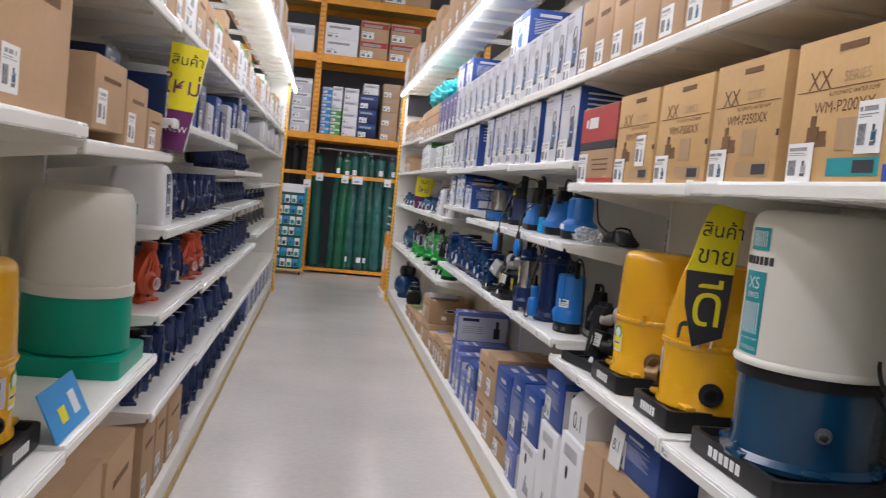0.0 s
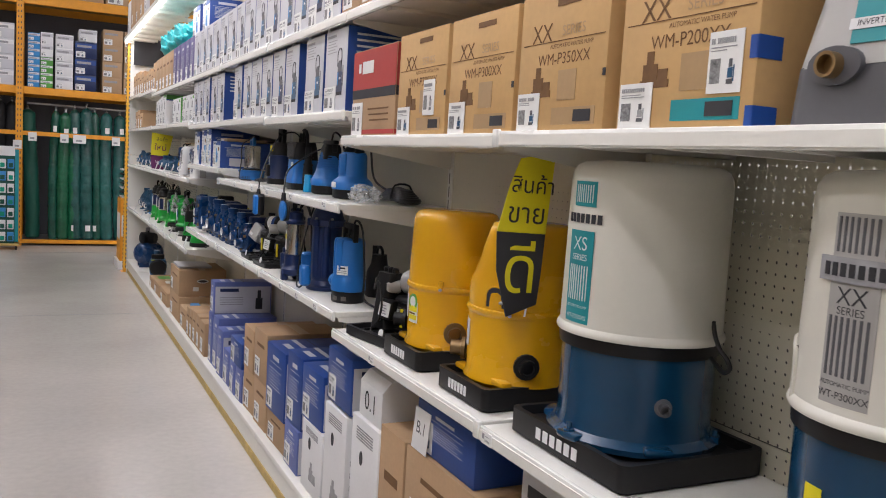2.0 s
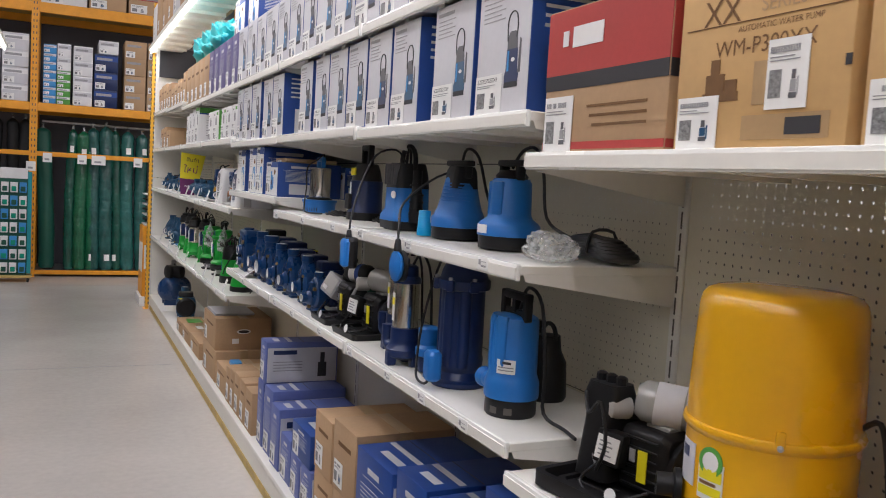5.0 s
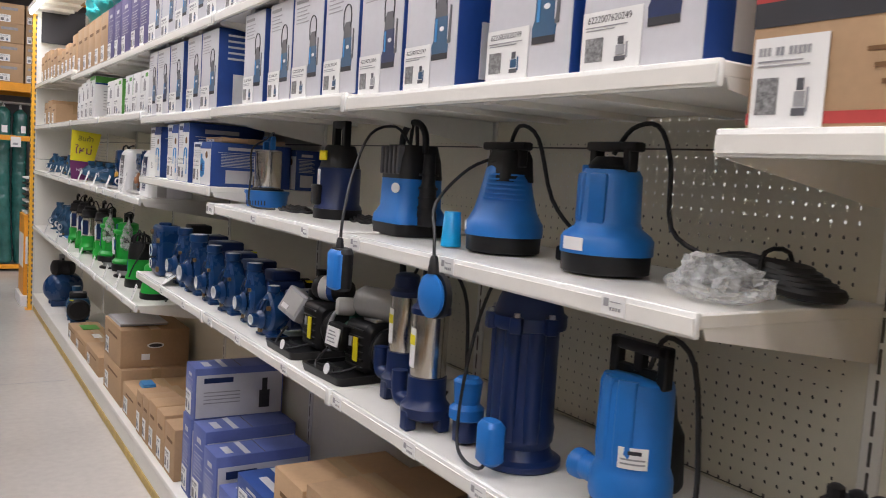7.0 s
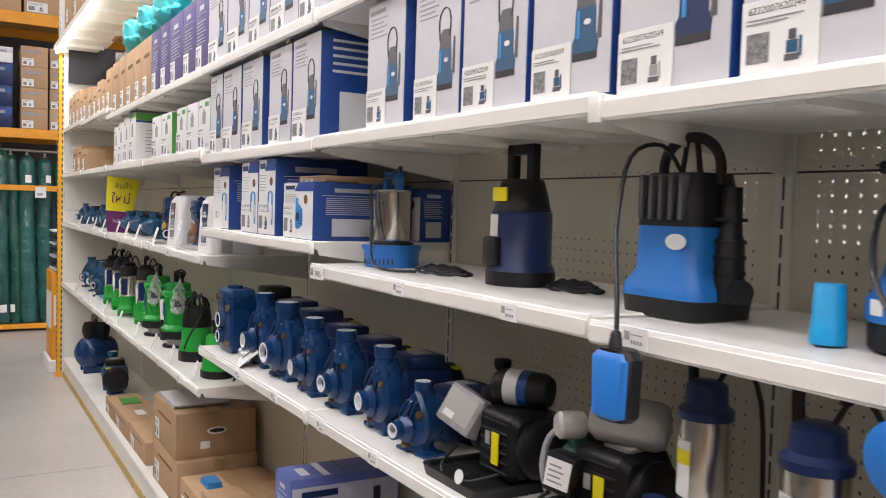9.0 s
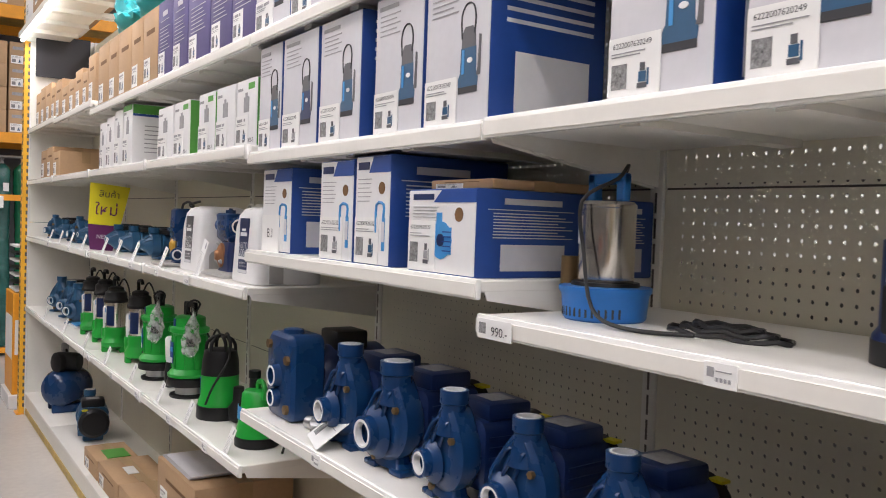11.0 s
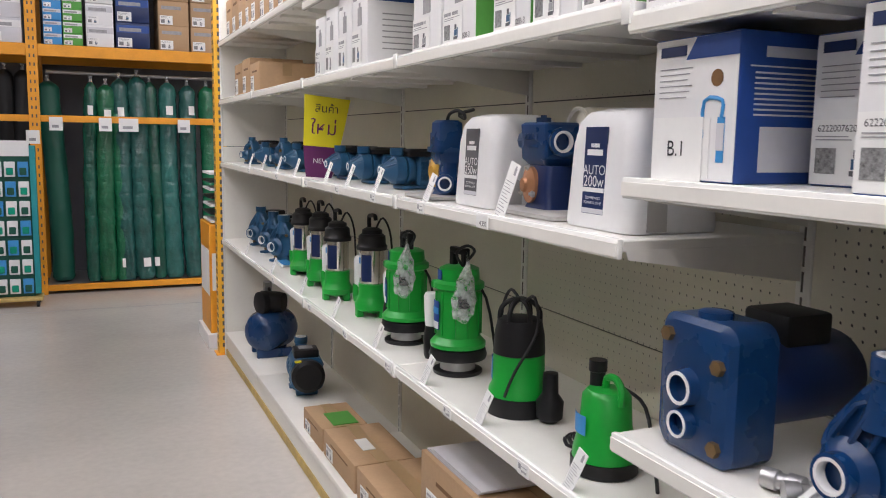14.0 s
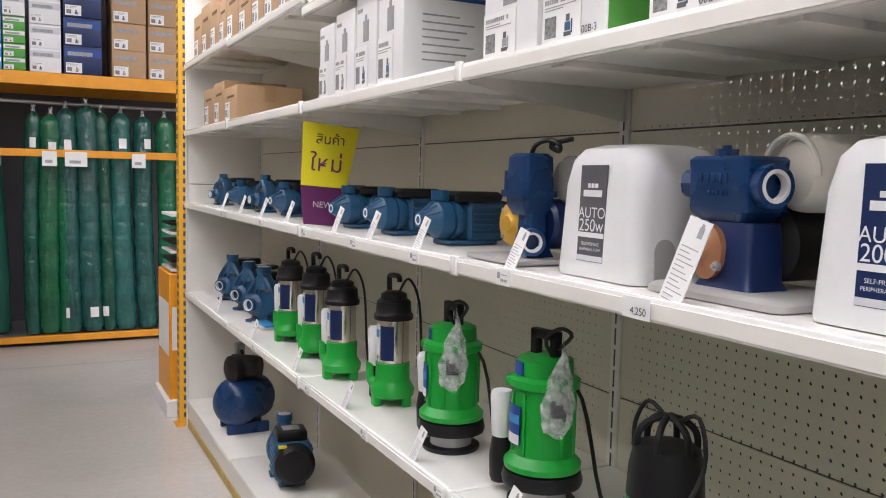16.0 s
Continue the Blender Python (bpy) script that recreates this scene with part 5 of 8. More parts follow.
def boxy_sub(m):
    t = thing("submersible_pump", m, "blue and black submersible pump with arched handle and float", "submersible pump", "small submersible pumps")
    part("foot", loft(B(), [rounded(0, 0, 0, 0.085, 0.075, 0.03), rounded(0, 0, 0.032, 0.088, 0.078, 0.03)]), "black", t)
    body = part("body", loft(B(), [rounded(0, 0, 0.032, 0.089, 0.078, 0.03), rounded(0, 0, 0.05, 0.088, 0.077, 0.03), rounded(0, 0, 0.075, 0.072, 0.066, 0.03), rounded(0, 0, 0.152, 0.070, 0.064, 0.03)]), "pumpblue", t)
    part("oval_badge", lathe(B(), [(0, 0), (0.022, 0), (0.022, 0.002), (0, 0.002)], 20, pose(0.035, -0.066, 0.125, 90, 0, 0), 1, 0.6), "whitebox", body)
    up = part("upper_shell", loft(B(), [rounded(0, 0, 0.15, 0.071, 0.065, 0.03), rounded(0, 0, 0.20, 0.066, 0.06, 0.028), rounded(0, 0, 0.238, 0.058, 0.052, 0.026)]), "black", t)
    for i in range(5):
        part("rib", box(B(), -0.05 + 0.022 * i, -0.042 + 0.022 * i, -0.072, -0.05, 0.16, 0.235, 0.003), "darkgrey", up)
    part("handle", arch_handle(B(), 0.125, 0.22, 0.08, 0.009), "black", up)
    for x in (-0.02, 0.02):
        part("handle_rib", tube(B(), [(x, 0, 0.232), (x * 0.8, 0, 0.262), (x * 0.5, 0, 0.295)], 0.005, 6, 2), "black", up)
    dc = part("discharge", lathe(B(), [(0.026, 0.03), (0.027, 0.06), (0.024, 0.07), (0.022, 0.13), (0.018, 0.14), (0.016, 0.215), (0.011, 0.215)], 16, Matrix.Translation((0.088, 0.0, 0))), "black", t)
    for z in (0.075, 0.10, 0.125, 0.16):
        part("ring", lathe(B(), [(0.015, z), (0.0255, z), (0.0255, z + 0.006), (0.015, z + 0.006)], 16, Matrix.Translation((0.088, 0.0, 0))), "black", dc)
    part("elbow", lathe(B(), [(0.018, 0), (0.02, 0.03), (0.014, 0.03), (0, 0.03)], 14, pose(0.10, 0, 0.05, 90, 0, 60)), "black", dc)
    cable(t, [(-0.02, 0, 0.24), (-0.03, -0.04, 0.285), (-0.02, -0.12, 0.26), (0.03, -0.19, 0.15), (0.085, -0.235, 0.05), (0.098, -0.245, 0.0)], 0.0048)
    float_switch(t, (0.098, -0.246, -0.035 - 0.042))
    coil(t, -0.13, 0.06, 0.06, 0.04, 2)
    return t


boxy_sub(R(1.79, 4.385, 1.342) @ Matrix.Diagonal((0.93, 0.93, 0.93, 1)))
t = thing("submersible_pump", R(1.81, 4.855, 1.345), "navy and black submersible pump with rectangular handle", "submersible pump", "small submersible pumps")
part("body", lathe(B(), [(0.066, 0), (0.071, 0.006), (0.071, 0.035), (0.064, 0.045), (0.063, 0.15), (0.055, 0.155)], 32), "navy", t)
part("foot", lathe(B(), [(0.06, 0), (0.0725, 0.001), (0.0725, 0.03), (0.06, 0.031)], 32), "black", t)
part("upper_shell", lathe(B(), [(0.055, 0.15), (0.06, 0.152), (0.052, 0.19), (0.044, 0.215), (0.04, 0.218), (0, 0.218)], 32), "black", t)
part("handle", bar_handle(B(), 0.09, 0.20, 0.09, 0.011), "black", t)
part("rating_label", arc_sheet(B(), 0.0635, -35, 5, 0.10, 0.145), "white", t)
part("warning_label", arc_sheet(B(), 0.056, -28, 22, 0.172, 0.20, 0.006), "signyellow", t)
part("switch_box", box(B(), -0.03, 0.015, -0.078, -0.05, 0.04, 0.10, 0.006, 2), "black", t)
coil(t, 0.14, 0.03, 0.07, 0.04, 3)
t = thing("submersible_pump", R(1.775, 5.37, 1.345) @ Matrix.Diagonal((0.93, 0.93, 0.93, 1)), "stainless steel pump on a bright blue base with blue handle", "submersible pump", "small submersible pumps")
bs = part("base", lathe(B(), [(0.07, 0), (0.074, 0.004), (0.078, 0.045), (0.083, 0.052), (0.083, 0.06), (0.05, 0.062)], 36), "pumpblue", t)
for i in range(16):
    a = radians(-70 + 9 * i)
    part("strainer_slot", box(B(), -0.002, 0.002, -0.0012, 0, 0.008, 0.026), "ink", bs, "", pose(0.0745 * math.sin(a), -0.0745 * math.cos(a), 0, 0, 0, math.degrees(a)))
part("trim", lathe(B(), [(0.05, 0.06), (0.062, 0.06), (0.06, 0.068), (0.05, 0.068)], 32), "black", t)
bar = part("barrel", lathe(B(), [(0.048, 0.066), (0.050, 0.07), (0.050, 0.200), (0.051, 0.201), (0.051, 0.206), (0.045, 0.212), (0, 0.214)], 36), "stainless", t)
part("rating_label", arc_sheet(B(), 0.0503, -66, -18, 0.135, 0.185), "whitebox", bar)
part("handle", bar_handle(B(), 0.09, 0.212, 0.05, 0.01), "pumpblue", t)
part("spout", lathe(B(), [(0.016, 0.055), (0.016, 0.11), (0.012, 0.11)], 14, Matrix.Translation((-0.085, -0.01, 0))), "brass", t)
cable(t, [(0.02, 0, 0.23), (0.045, 0.0, 0.275), (0.05, -0.03, 0.25), (0.0, -0.065, 0.21), (0.015, -0.07, 0.12), (0.06, -0.09, 0.03), (0.14, -0.10, 0.006), (0.25, -0.06, 0.006)], 0.0045)
coil(t, 0.25, 0.02, 0.11, 0.05, 3)
t = thing("cup", R(1.735, 4.10, 1.343), "bright cyan plastic cup upside down on the shelf", "cup")
part("body", lathe(B(), [(0.022, 0), (0.0225, 0.006), (0.0215, 0.024), (0.021, 0.025), (0.0185, 0.074), (0.017, 0.076), (0, 0.076)], 24), "cyan", t)
# loose hose in a clear bag
t = thing("hose_bundle", R(1.885, 3.425, 1.341), "coiled black rubber hose lying beside a clear bag", "hose")
for k in range(5):
    f, up = 1 - 0.10 * k, 0.007 * k
    part("hose_loop", tube(B(), [(-0.15 * f, 0.0, 0.016 + up), (-0.09 * f, 0.040 * f, 0.024 + up), (-0.01, 0.028, 0.020 + up), (0.08 * f, 0.044 * f, 0.018 + up), (0.135 * f, 0.012, 0.016 + up), (0.11 * f, -0.036 * f, 0.017 + up), (0.02, -0.026, 0.022 + up), (-0.08 * f, -0.038 * f, 0.018 + up), (-0.15 * f, 0.0, 0.016 + up)], 0.011, 8, 3), "rubber", t)
part("tie", tube(B(), [(0.03, -0.045, 0.02), (0.03, -0.03, 0.07), (0.03, 0.03, 0.07), (0.03, 0.045, 0.02)], 0.004, 6, 3), "black", t)


def crumpled_bag(m, w, d, h, label):
    rng = random.Random(int(w * 1000))
    t = thing("plastic_bag", m, label, "plastic bag", "clear plastic bags")
    b = B()
    bmesh.ops.create_icosphere(b, subdivisions=4, radius=1.0)
    off = Vector((w * 40, rng.uniform(0, 9), 0))
    for v in b.verts:
        k = 1 + 0.30 * noise.noise(v.co * 1.9 + off) + 0.30 * abs(noise.noise(v.co * 4.1 + off)) + 0.16 * abs(noise.noise(v.co * 9.7 + off))
        v.co = Vector((v.co.x * w / 2 * k, v.co.y * d / 2 * k, max(0.0, (v.co.z * 0.5 + 0.40) * h * k)))
    part("film", b, "bag", t)
    part("tied_neck", lathe(B(), [(0.006, 0), (0.004, 0.012), (0.011, 0.03), (0, 0.031)], 10, pose(w * 0.42, 0, h * 0.3, 0, 75, 0)), "bag", t)
    return t


crumpled_bag(R(1.735, 3.38, 1.343), 0.145, 0.10, 0.058, "crumpled clear plastic bag with fittings")

# lower pump shelf of the middle bays
t = thing("submersible_pump", R(1.735, 3.515, 0.955), "large bright blue submersible pump with black base and bracket handle", "submersible pump", "large submersible pumps")
ft = part("foot", lathe(B(), [(0.060, 0), (0.063, 0.004), (0.063, 0.042), (0.055, 0.045)], 36), "black", t)
for a in (-50, -15, 20, 55):
    part("strainer_slot", arc_sheet(B(), 0.0632, a - 9, a + 9, 0.010, 0.026, 0.0008, 4), "slot", ft)
bd = part("body", lathe(B(), [(0.055, 0.042), (0.066, 0.044), (0.0675, 0.052), (0.0665, 0.082), (0.062, 0.094), (0.0595, 0.10), (0.0575, 0.228), (0.054, 0.238), (0.046, 0.243), (0, 0.246)], 44), "pumpblue", t)
for a, w in ((-52, 0.013), (-14, 0.013), (26, 0.016)):
    part("groove_rib", loft(B(), [rounded(0, -0.050, z, w, h, 0.006) for z, h in ((0.10, 0.008), (0.13, 0.0115), (0.232, 0.0105), (0.243, 0.006))]), "pumpblue", bd, "", pose(0, 0, 0, 0, 0, a))
lb = part("rating_label", arc_sheet(B(), 0.0605, 22, 66, 0.108, 0.142, 0.0012), "white", bd)
part("label_print", arc_sheet(B(), 0.0618, 36, 56, 0.131, 0.137, 0.0006, 4), "ink", lb)
for z in (0.115, 0.122):
    part("label_print", arc_sheet(B(), 0.0618, 26, 62, z, z + 0.0025, 0.0006, 4), "greyprint", lb)
part("outlet", lathe(B(), [(0.024, 0), (0.021, 0.04), (0.025, 0.045), (0.026, 0.062), (0.016, 0.062)], 18, pose(-0.045, -0.02, 0.068, 0, -90, 0)), "pumpblue", t)
hd = part("handle", bar_handle(B(), 0.125, 0.232, 0.068, 0.010), "black", t)
part("handle_web", box(B(), -0.058, 0.058, -0.006, 0.006, 0.236, 0.258, 0.002), "black", hd)
part("handle_post", box(B(), -0.009, 0.009, -0.009, 0.009, 0.25, 0.285, 0.002), "black", hd)
cable(t, [(0.02, 0, 0.26), (0.05, 0.0, 0.315), (0.10, 0.01, 0.28), (0.115, 0.02, 0.12), (0.12, 0.02, 0.03), (0.18, 0.04, 0.008), (0.24, 0.03, 0.006)], 0.0055)
t = thing("submersible_pump", R(1.74, 3.815, 0.955), "tall dark navy sewage pump with blue float on a cable", "submersible pump", "large submersible pumps")
part("foot", lathe(B(), [(0.076, 0), (0.080, 0.004), (0.080, 0.014), (0.066, 0.020), (0.056, 0.04)], 36), "navy", t)
bd = part("body", lathe(B(), [(0.052, 0.03), (0.062, 0.05), (0.064, 0.075), (0.061, 0.085), (0.060, 0.262), (0.071, 0.266), (0.073, 0.272), (0.073, 0.290), (0.066, 0.296), (0.060, 0.318), (0.050, 0.338), (0.03, 0.345), (0, 0.346)], 40), "navy", t)
for a in (-48, 24, 70):
    part("riser", lathe(B(), [(0.017, 0.055), (0.018, 0.07), (0.018, 0.268), (0.010, 0.27)], 14, pose(0.052 * math.sin(radians(a)), -0.052 * math.cos(radians(a)), 0)), "navy", bd)
for a in (-70, -20, 35, 85):
    part("flange_lug", box(B(), -0.012, 0.012, -0.084, -0.066, 0.262, 0.293, 0.004, 2), "navy", bd, "", pose(0, 0, 0, 0, 0, a))
    part("bolt", lathe(B(), [(0.006, 0.292), (0.006, 0.300), (0, 0.301)], 6, pose(0.076 * math.sin(radians(a)), -0.076 * math.cos(radians(a)), 0)), "steel", bd)
part("handle", tube(B(), [(-0.048, 0, 0.325), (-0.046, 0, 0.352), (-0.03, 0, 0.368), (0.03, 0, 0.370), (0.048, 0, 0.352), (0.05, 0, 0.325)], 0.008, 8, 3), "black", t)
part("gland", lathe(B(), [(0.013, 0.34), (0.013, 0.362), (0.008, 0.366), (0, 0.366)], 14, pose(-0.015, -0.012, 0)), "black", t)
part("float", loft(B(), [rounded(0, 0, zz, hx, 0.02 * k, 0.014) for zz, hx, k in ((0, 0.018, 0.7), (0.008, 0.026, 1), (0.072, 0.026, 1), (0.082, 0.02, 0.7))]), "pumpblue", t, "blue float switch", Matrix.Translation((0.040, -0.100, 0.022)))
cable(t, [(-0.015, -0.012, 0.36), (-0.06, -0.03, 0.362), (-0.085, -0.055, 0.27), (-0.082, -0.085, 0.14), (-0.07, -0.10, 0.035), (-0.02, -0.115, 0.012), (0.035, -0.118, 0.014), (0.042, -0.108, 0.03)], 0.0045)
jp = thing("submersible_pump", R(1.90, 3.62, 0.955), "small black submersible pump behind a blue one", "submersible pump")
part("body", lathe(B(), [(0.05, 0), (0.055, 0.01), (0.05, 0.10), (0.035, 0.13), (0.03, 0.17), (0, 0.17)], 24), "black", jp)
part("spout", lathe(B(), [(0.012, 0.05), (0.012, 0.20), (0.008, 0.20)], 10, Matrix.Translation((-0.05, 0, 0))), "black", jp)
part("handle", arch_handle(B(), 0.06, 0.16, 0.04, 0.006), "black", jp)
steel_sub(R(1.675, 4.065, 0.955), 0.345, 0.039, "navy", "slim steel submersible pump with blue cast foot", "steel barrel pumps")
steel_sub(R(1.745, 4.295, 0.955), 0.345, 0.037, "navy", "slim steel submersible pump with blue cast foot", "steel barrel pumps")
t = thing("pump_filter", R(1.70, 3.945, 0.955), "small blue pump head with clear bowl standing on the shelf", "pump part")
part("body", lathe(B(), [(0.028, 0.05), (0.036, 0.055), (0.036, 0.075), (0.026, 0.085), (0.03, 0.13), (0.022, 0.138), (0, 0.138)], 24), "pumpblue", t)
part("bowl", lathe(B(), [(0.01, 0), (0.026, 0.008), (0.028, 0.05), (0.024, 0.05)], 20), "navy", t)


def centrifugal(m, s=1.0, material="castblue", label="dark blue cast iron centrifugal pump with white-lined port", group="blue centrifugal pumps", port=1.0):
    t = thing("centrifugal_pump", m, label, "water pump", group)
    zc, n = 0.105 * s, 36

    def outline(k, y):
        """Pear-shaped casing: a disc that draws up into the discharge neck."""
        ring = []
        for i in range(n):
            a = 2 * math.pi * i / n
            x, z = 0.082 * s * k * math.cos(a), 0.082 * s * k * math.sin(a)
            up = max(0.0, math.sin(a))
            z += 0.035 * s * up ** 3
            x = x * (1 - 0.35 * up ** 2) + 0.012 * s * up
            ring.append(Vector((x, y, zc + z)))
        return ring

    vol = part("volute", loft(B(), [outline(0.50, -0.040), outline(0.84, -0.038), outline(0.90, -0.034), outline(0.99, -0.030), outline(1.0, -0.008), outline(0.97, 0.012), outline(0.85, 0.022)]), material, t)
    r = 0.023 * s * port
    px, pz = -0.022 * s, zc - 0.022 * s
    suc = part("suction_port", lathe(B(), [(r * 2.1, 0), (r * 1.7, 0.008), (r * 1.35, 0.014), (r * 1.35, 0.034), (r, 0.034), (r, 0.012), (0, 0.012)], 24, ALONG_Y(px, -0.045, pz)), material, t)
    part("port_lining", lathe(B(), [(r * 0.90, 0.018), (r * 1.10, 0.018), (r * 1.10, 0.0348), (r * 0.90, 0.0348)], 24, ALONG_Y(px, -0.045, pz)), "whitebox", suc)
    nx = 0.012 * s
    r = 0.023 * s * min(port, 1.22)
    dis = part("discharge_port", lathe(B(), [(0.040 * s, 0.150 * s), (0.033 * s, 0.178 * s), (r * 1.22, 0.200 * s), (r * 1.18, 0.214 * s), (r * 1.36, 0.217 * s), (r * 1.36, 0.245 * s), (r, 0.245 * s), (r, 0.225 * s), (0, 0.225 * s)], 24, Matrix.Translation((nx, -0.014, 0))), material, t)
    part("port_lining", lathe(B(), [(r * 0.90, 0.232 * s), (r * 1.10, 0.232 * s), (r * 1.10, 0.2458 * s), (r * 0.90, 0.2458 * s)], 24, Matrix.Translation((nx, -0.014, 0))), "whitebox", dis)
    for k in (-1, 0, 1):
        part("casting_rib", tube(B(), [(0.03 * s * k - 0.02 * s, -0.047, zc + 0.02 * s), (0.024 * s * k + 0.004 * s, -0.042, zc + 0.07 * s), (0.012 * s * k + nx, -0.026, 0.178 * s)], 0.005, 6, 3), material, vol)
    mot = part("motor", loft(B(), [[Vector((p.x, y, p.y + zc)) for p in rounded(0, 0, 0, 0.072 * s * k, 0.075 * s * k, 0.028 * s)] for y, k in ((0.018, 0.8), (0.03, 1.0), (0.17, 1.0), (0.18, 0.9))]), "navy" if material == "castblue" else material, t)
    for i in range(5):
        for sx in (-1, 1):
            part("fin", box(B(), sx * 0.072 * s - 0.004, sx * 0.072 * s + 0.004, 0.04, 0.165, zc + (-0.05 + 0.022 * i) * s, zc + (-0.044 + 0.022 * i) * s), "navy" if material == "castblue" else material, mot)
    fan = part("fan_cover", lathe(B(), [(0.07 * s, 0.15), (0.076 * s, 0.156), (0.076 * s, 0.195), (0.06 * s, 0.21), (0, 0.212)], 28, pose(0, 0.02, zc, -90, 0, 0)), "black", mot)
    part("warning_label", box(B(), 0.03 * s, 0.06 * s, 0.19, 0.215, zc + 0.066 * s, zc + 0.072 * s), "signyellow", fan)
    tb = part("terminal_box", box(B(), -0.055 * s, 0.06 * s, 0.045, 0.16, zc + 0.072 * s, zc + 0.112 * s, 0.01, 2), "navy" if material == "castblue" else "black", t)
    part("rating_plate", box(B(), -0.03 * s, 0.035 * s, 0.07, 0.13, zc + 0.1125 * s, zc + 0.1135 * s), "greyprint", tb)
    for sx in (-1, 1):
        part("foot", box(B(), sx * 0.050 * s - 0.022, sx * 0.050 * s + 0.022, -0.040, 0.020, 0, 0.014 * s, 0.004, 2), material, vol)
    part("pedestal", loft(B(), [rounded(0, -0.010, z * s, hx * s, hy, 0.01) for z, hx, hy in ((0.010, 0.062, 0.026), (0.022, 0.046, 0.020), (0.05, 0.040, 0.018))]), material, vol)
    part("rear_foot", box(B(), -0.05 * s, 0.05 * s, 0.11, 0.15, 0, 0.045 * s, 0.005), material, mot)
    for bx, bz in ((0.055, 0.04), (-0.02, -0.075)):
        part("plug", lathe(B(), [(0.008, 0), (0.008, 0.01), (0, 0.012)], 6, ALONG_Y(bx * s, -0.040, zc + bz * s)), "brass", vol)
    return t


cp = centrifugal(R(1.715, 6.145, 0.955))
big = centrifugal(R(1.71, 5.92, 0.955, 4), 0.98, port=1.25)
for yy, x, tr, k in ((5.69, 1.705, -3, 0.90), (5.47, 1.705, 5, 0.88), (5.25, 1.71, -2, 0.85)):
    copy_thing(cp, R(x, yy, 0.955, tr) @ Matrix.Diagonal((k, k, k, 1)))
centrifugal(R(1.705, 5.05, 0.955, 8), 0.66, "castblue", "small dark blue cast centrifugal pump")

# square cast pump body with two front ports
t = thing("jet_pump", R(1.695, 6.455, 0.955), "square dark blue cast jet pump with white ports, brass bolts", "water pump")
bd = part("body", loft(B(), [[Vector((p.x, y, p.y + 0.115)) for p in rounded(0, 0, 0, hx, hz, 0.03)] for y, hx, hz in ((-0.04, 0.078, 0.105), (-0.03, 0.088, 0.115), (0.05, 0.088, 0.115), (0.06, 0.07, 0.1))]), "castblue", t)
for x, z in ((-0.06, 0.195), (0.06, 0.165), (0.06, 0.035)):
    part("bolt", lathe(B(), [(0.013, 0), (0.013, 0.012), (0, 0.014)], 6, ALONG_Y(x, -0.038, z)), "brass", bd)
for z, r in ((0.115, 0.022), (0.055, 0.018)):
    p = part("port", lathe(B(), [(r * 1.5, 0), (r * 1.35, 0.02), (r, 0.02), (r, 0.006), (0, 0.006)], 20, ALONG_Y(-0.012, -0.038, z)), "castblue", bd)
    part("port_ring", lathe(B(), [(r, 0), (r * 1.25, 0), (r * 1.25, 0.002), (r, 0.002)], 20, ALONG_Y(-0.012, -0.0582, z)), "whitebox", p)
part("filler_cap", lathe(B(), [(0.028, 0.225), (0.028, 0.24), (0.02, 0.242), (0, 0.242)], 16, Matrix.Translation((0.0, 0.0, 0))), "castblue", bd)
part("motor", lathe(B(), [(0.065, 0), (0.075, 0.02), (0.075, 0.19), (0.06, 0.21), (0, 0.21)], 28, pose(0.01, 0.06, 0.12, -90, 0, 0)), "navy", t)
part("terminal_box", box(B(), -0.045, 0.055, 0.10, 0.20, 0.18, 0.235, 0.008, 2), "black", t)
# price card and loose brass fittings before it
t = thing("price_card", R(1.625, 6.175, 0.958), "white price card leaning on loose pipe fittings", "price card", "price cards")
CARD = pose(0, 0, 0.002, -52, 0, -16)
part("card", box(B(), -0.07, 0.07, -0.001, 0.001, 0, 0.10), "white", t, "", CARD)
part("code_block", box(B(), -0.055, -0.022, -0.0018, -0.001, 0.018, 0.052), "codegrey", t, "", CARD)
b = B()
box(b, -0.05, 0.04, -0.0018, -0.001, 0.080, 0.087)
for k in range(3):
    box(b, -0.055, 0.05 - 0.02 * k, -0.0018, -0.001, 0.060 + 0.006 * k, 0.062 + 0.006 * k)
part("print", b, "greyprint", t, "", CARD)
for dx, tr in ((0.09, 20), (0.05, 60)):
    t = thing("pipe_fitting", R(1.69, 6.20 + dx, 0.973, tr), "short galvanised pipe fitting lying on the shelf", "pipe fitting", "loose fittings")
    part("sleeve", lathe(B(), [(0.011, -0.03), (0.016, -0.03), (0.016, -0.008), (0.013, -0.006), (0.013, 0.006), (0.017, 0.008), (0.017, 0.03), (0.011, 0.03)], 14, pose(0, 0, 0, 0, 90, 0)), "steel", t)


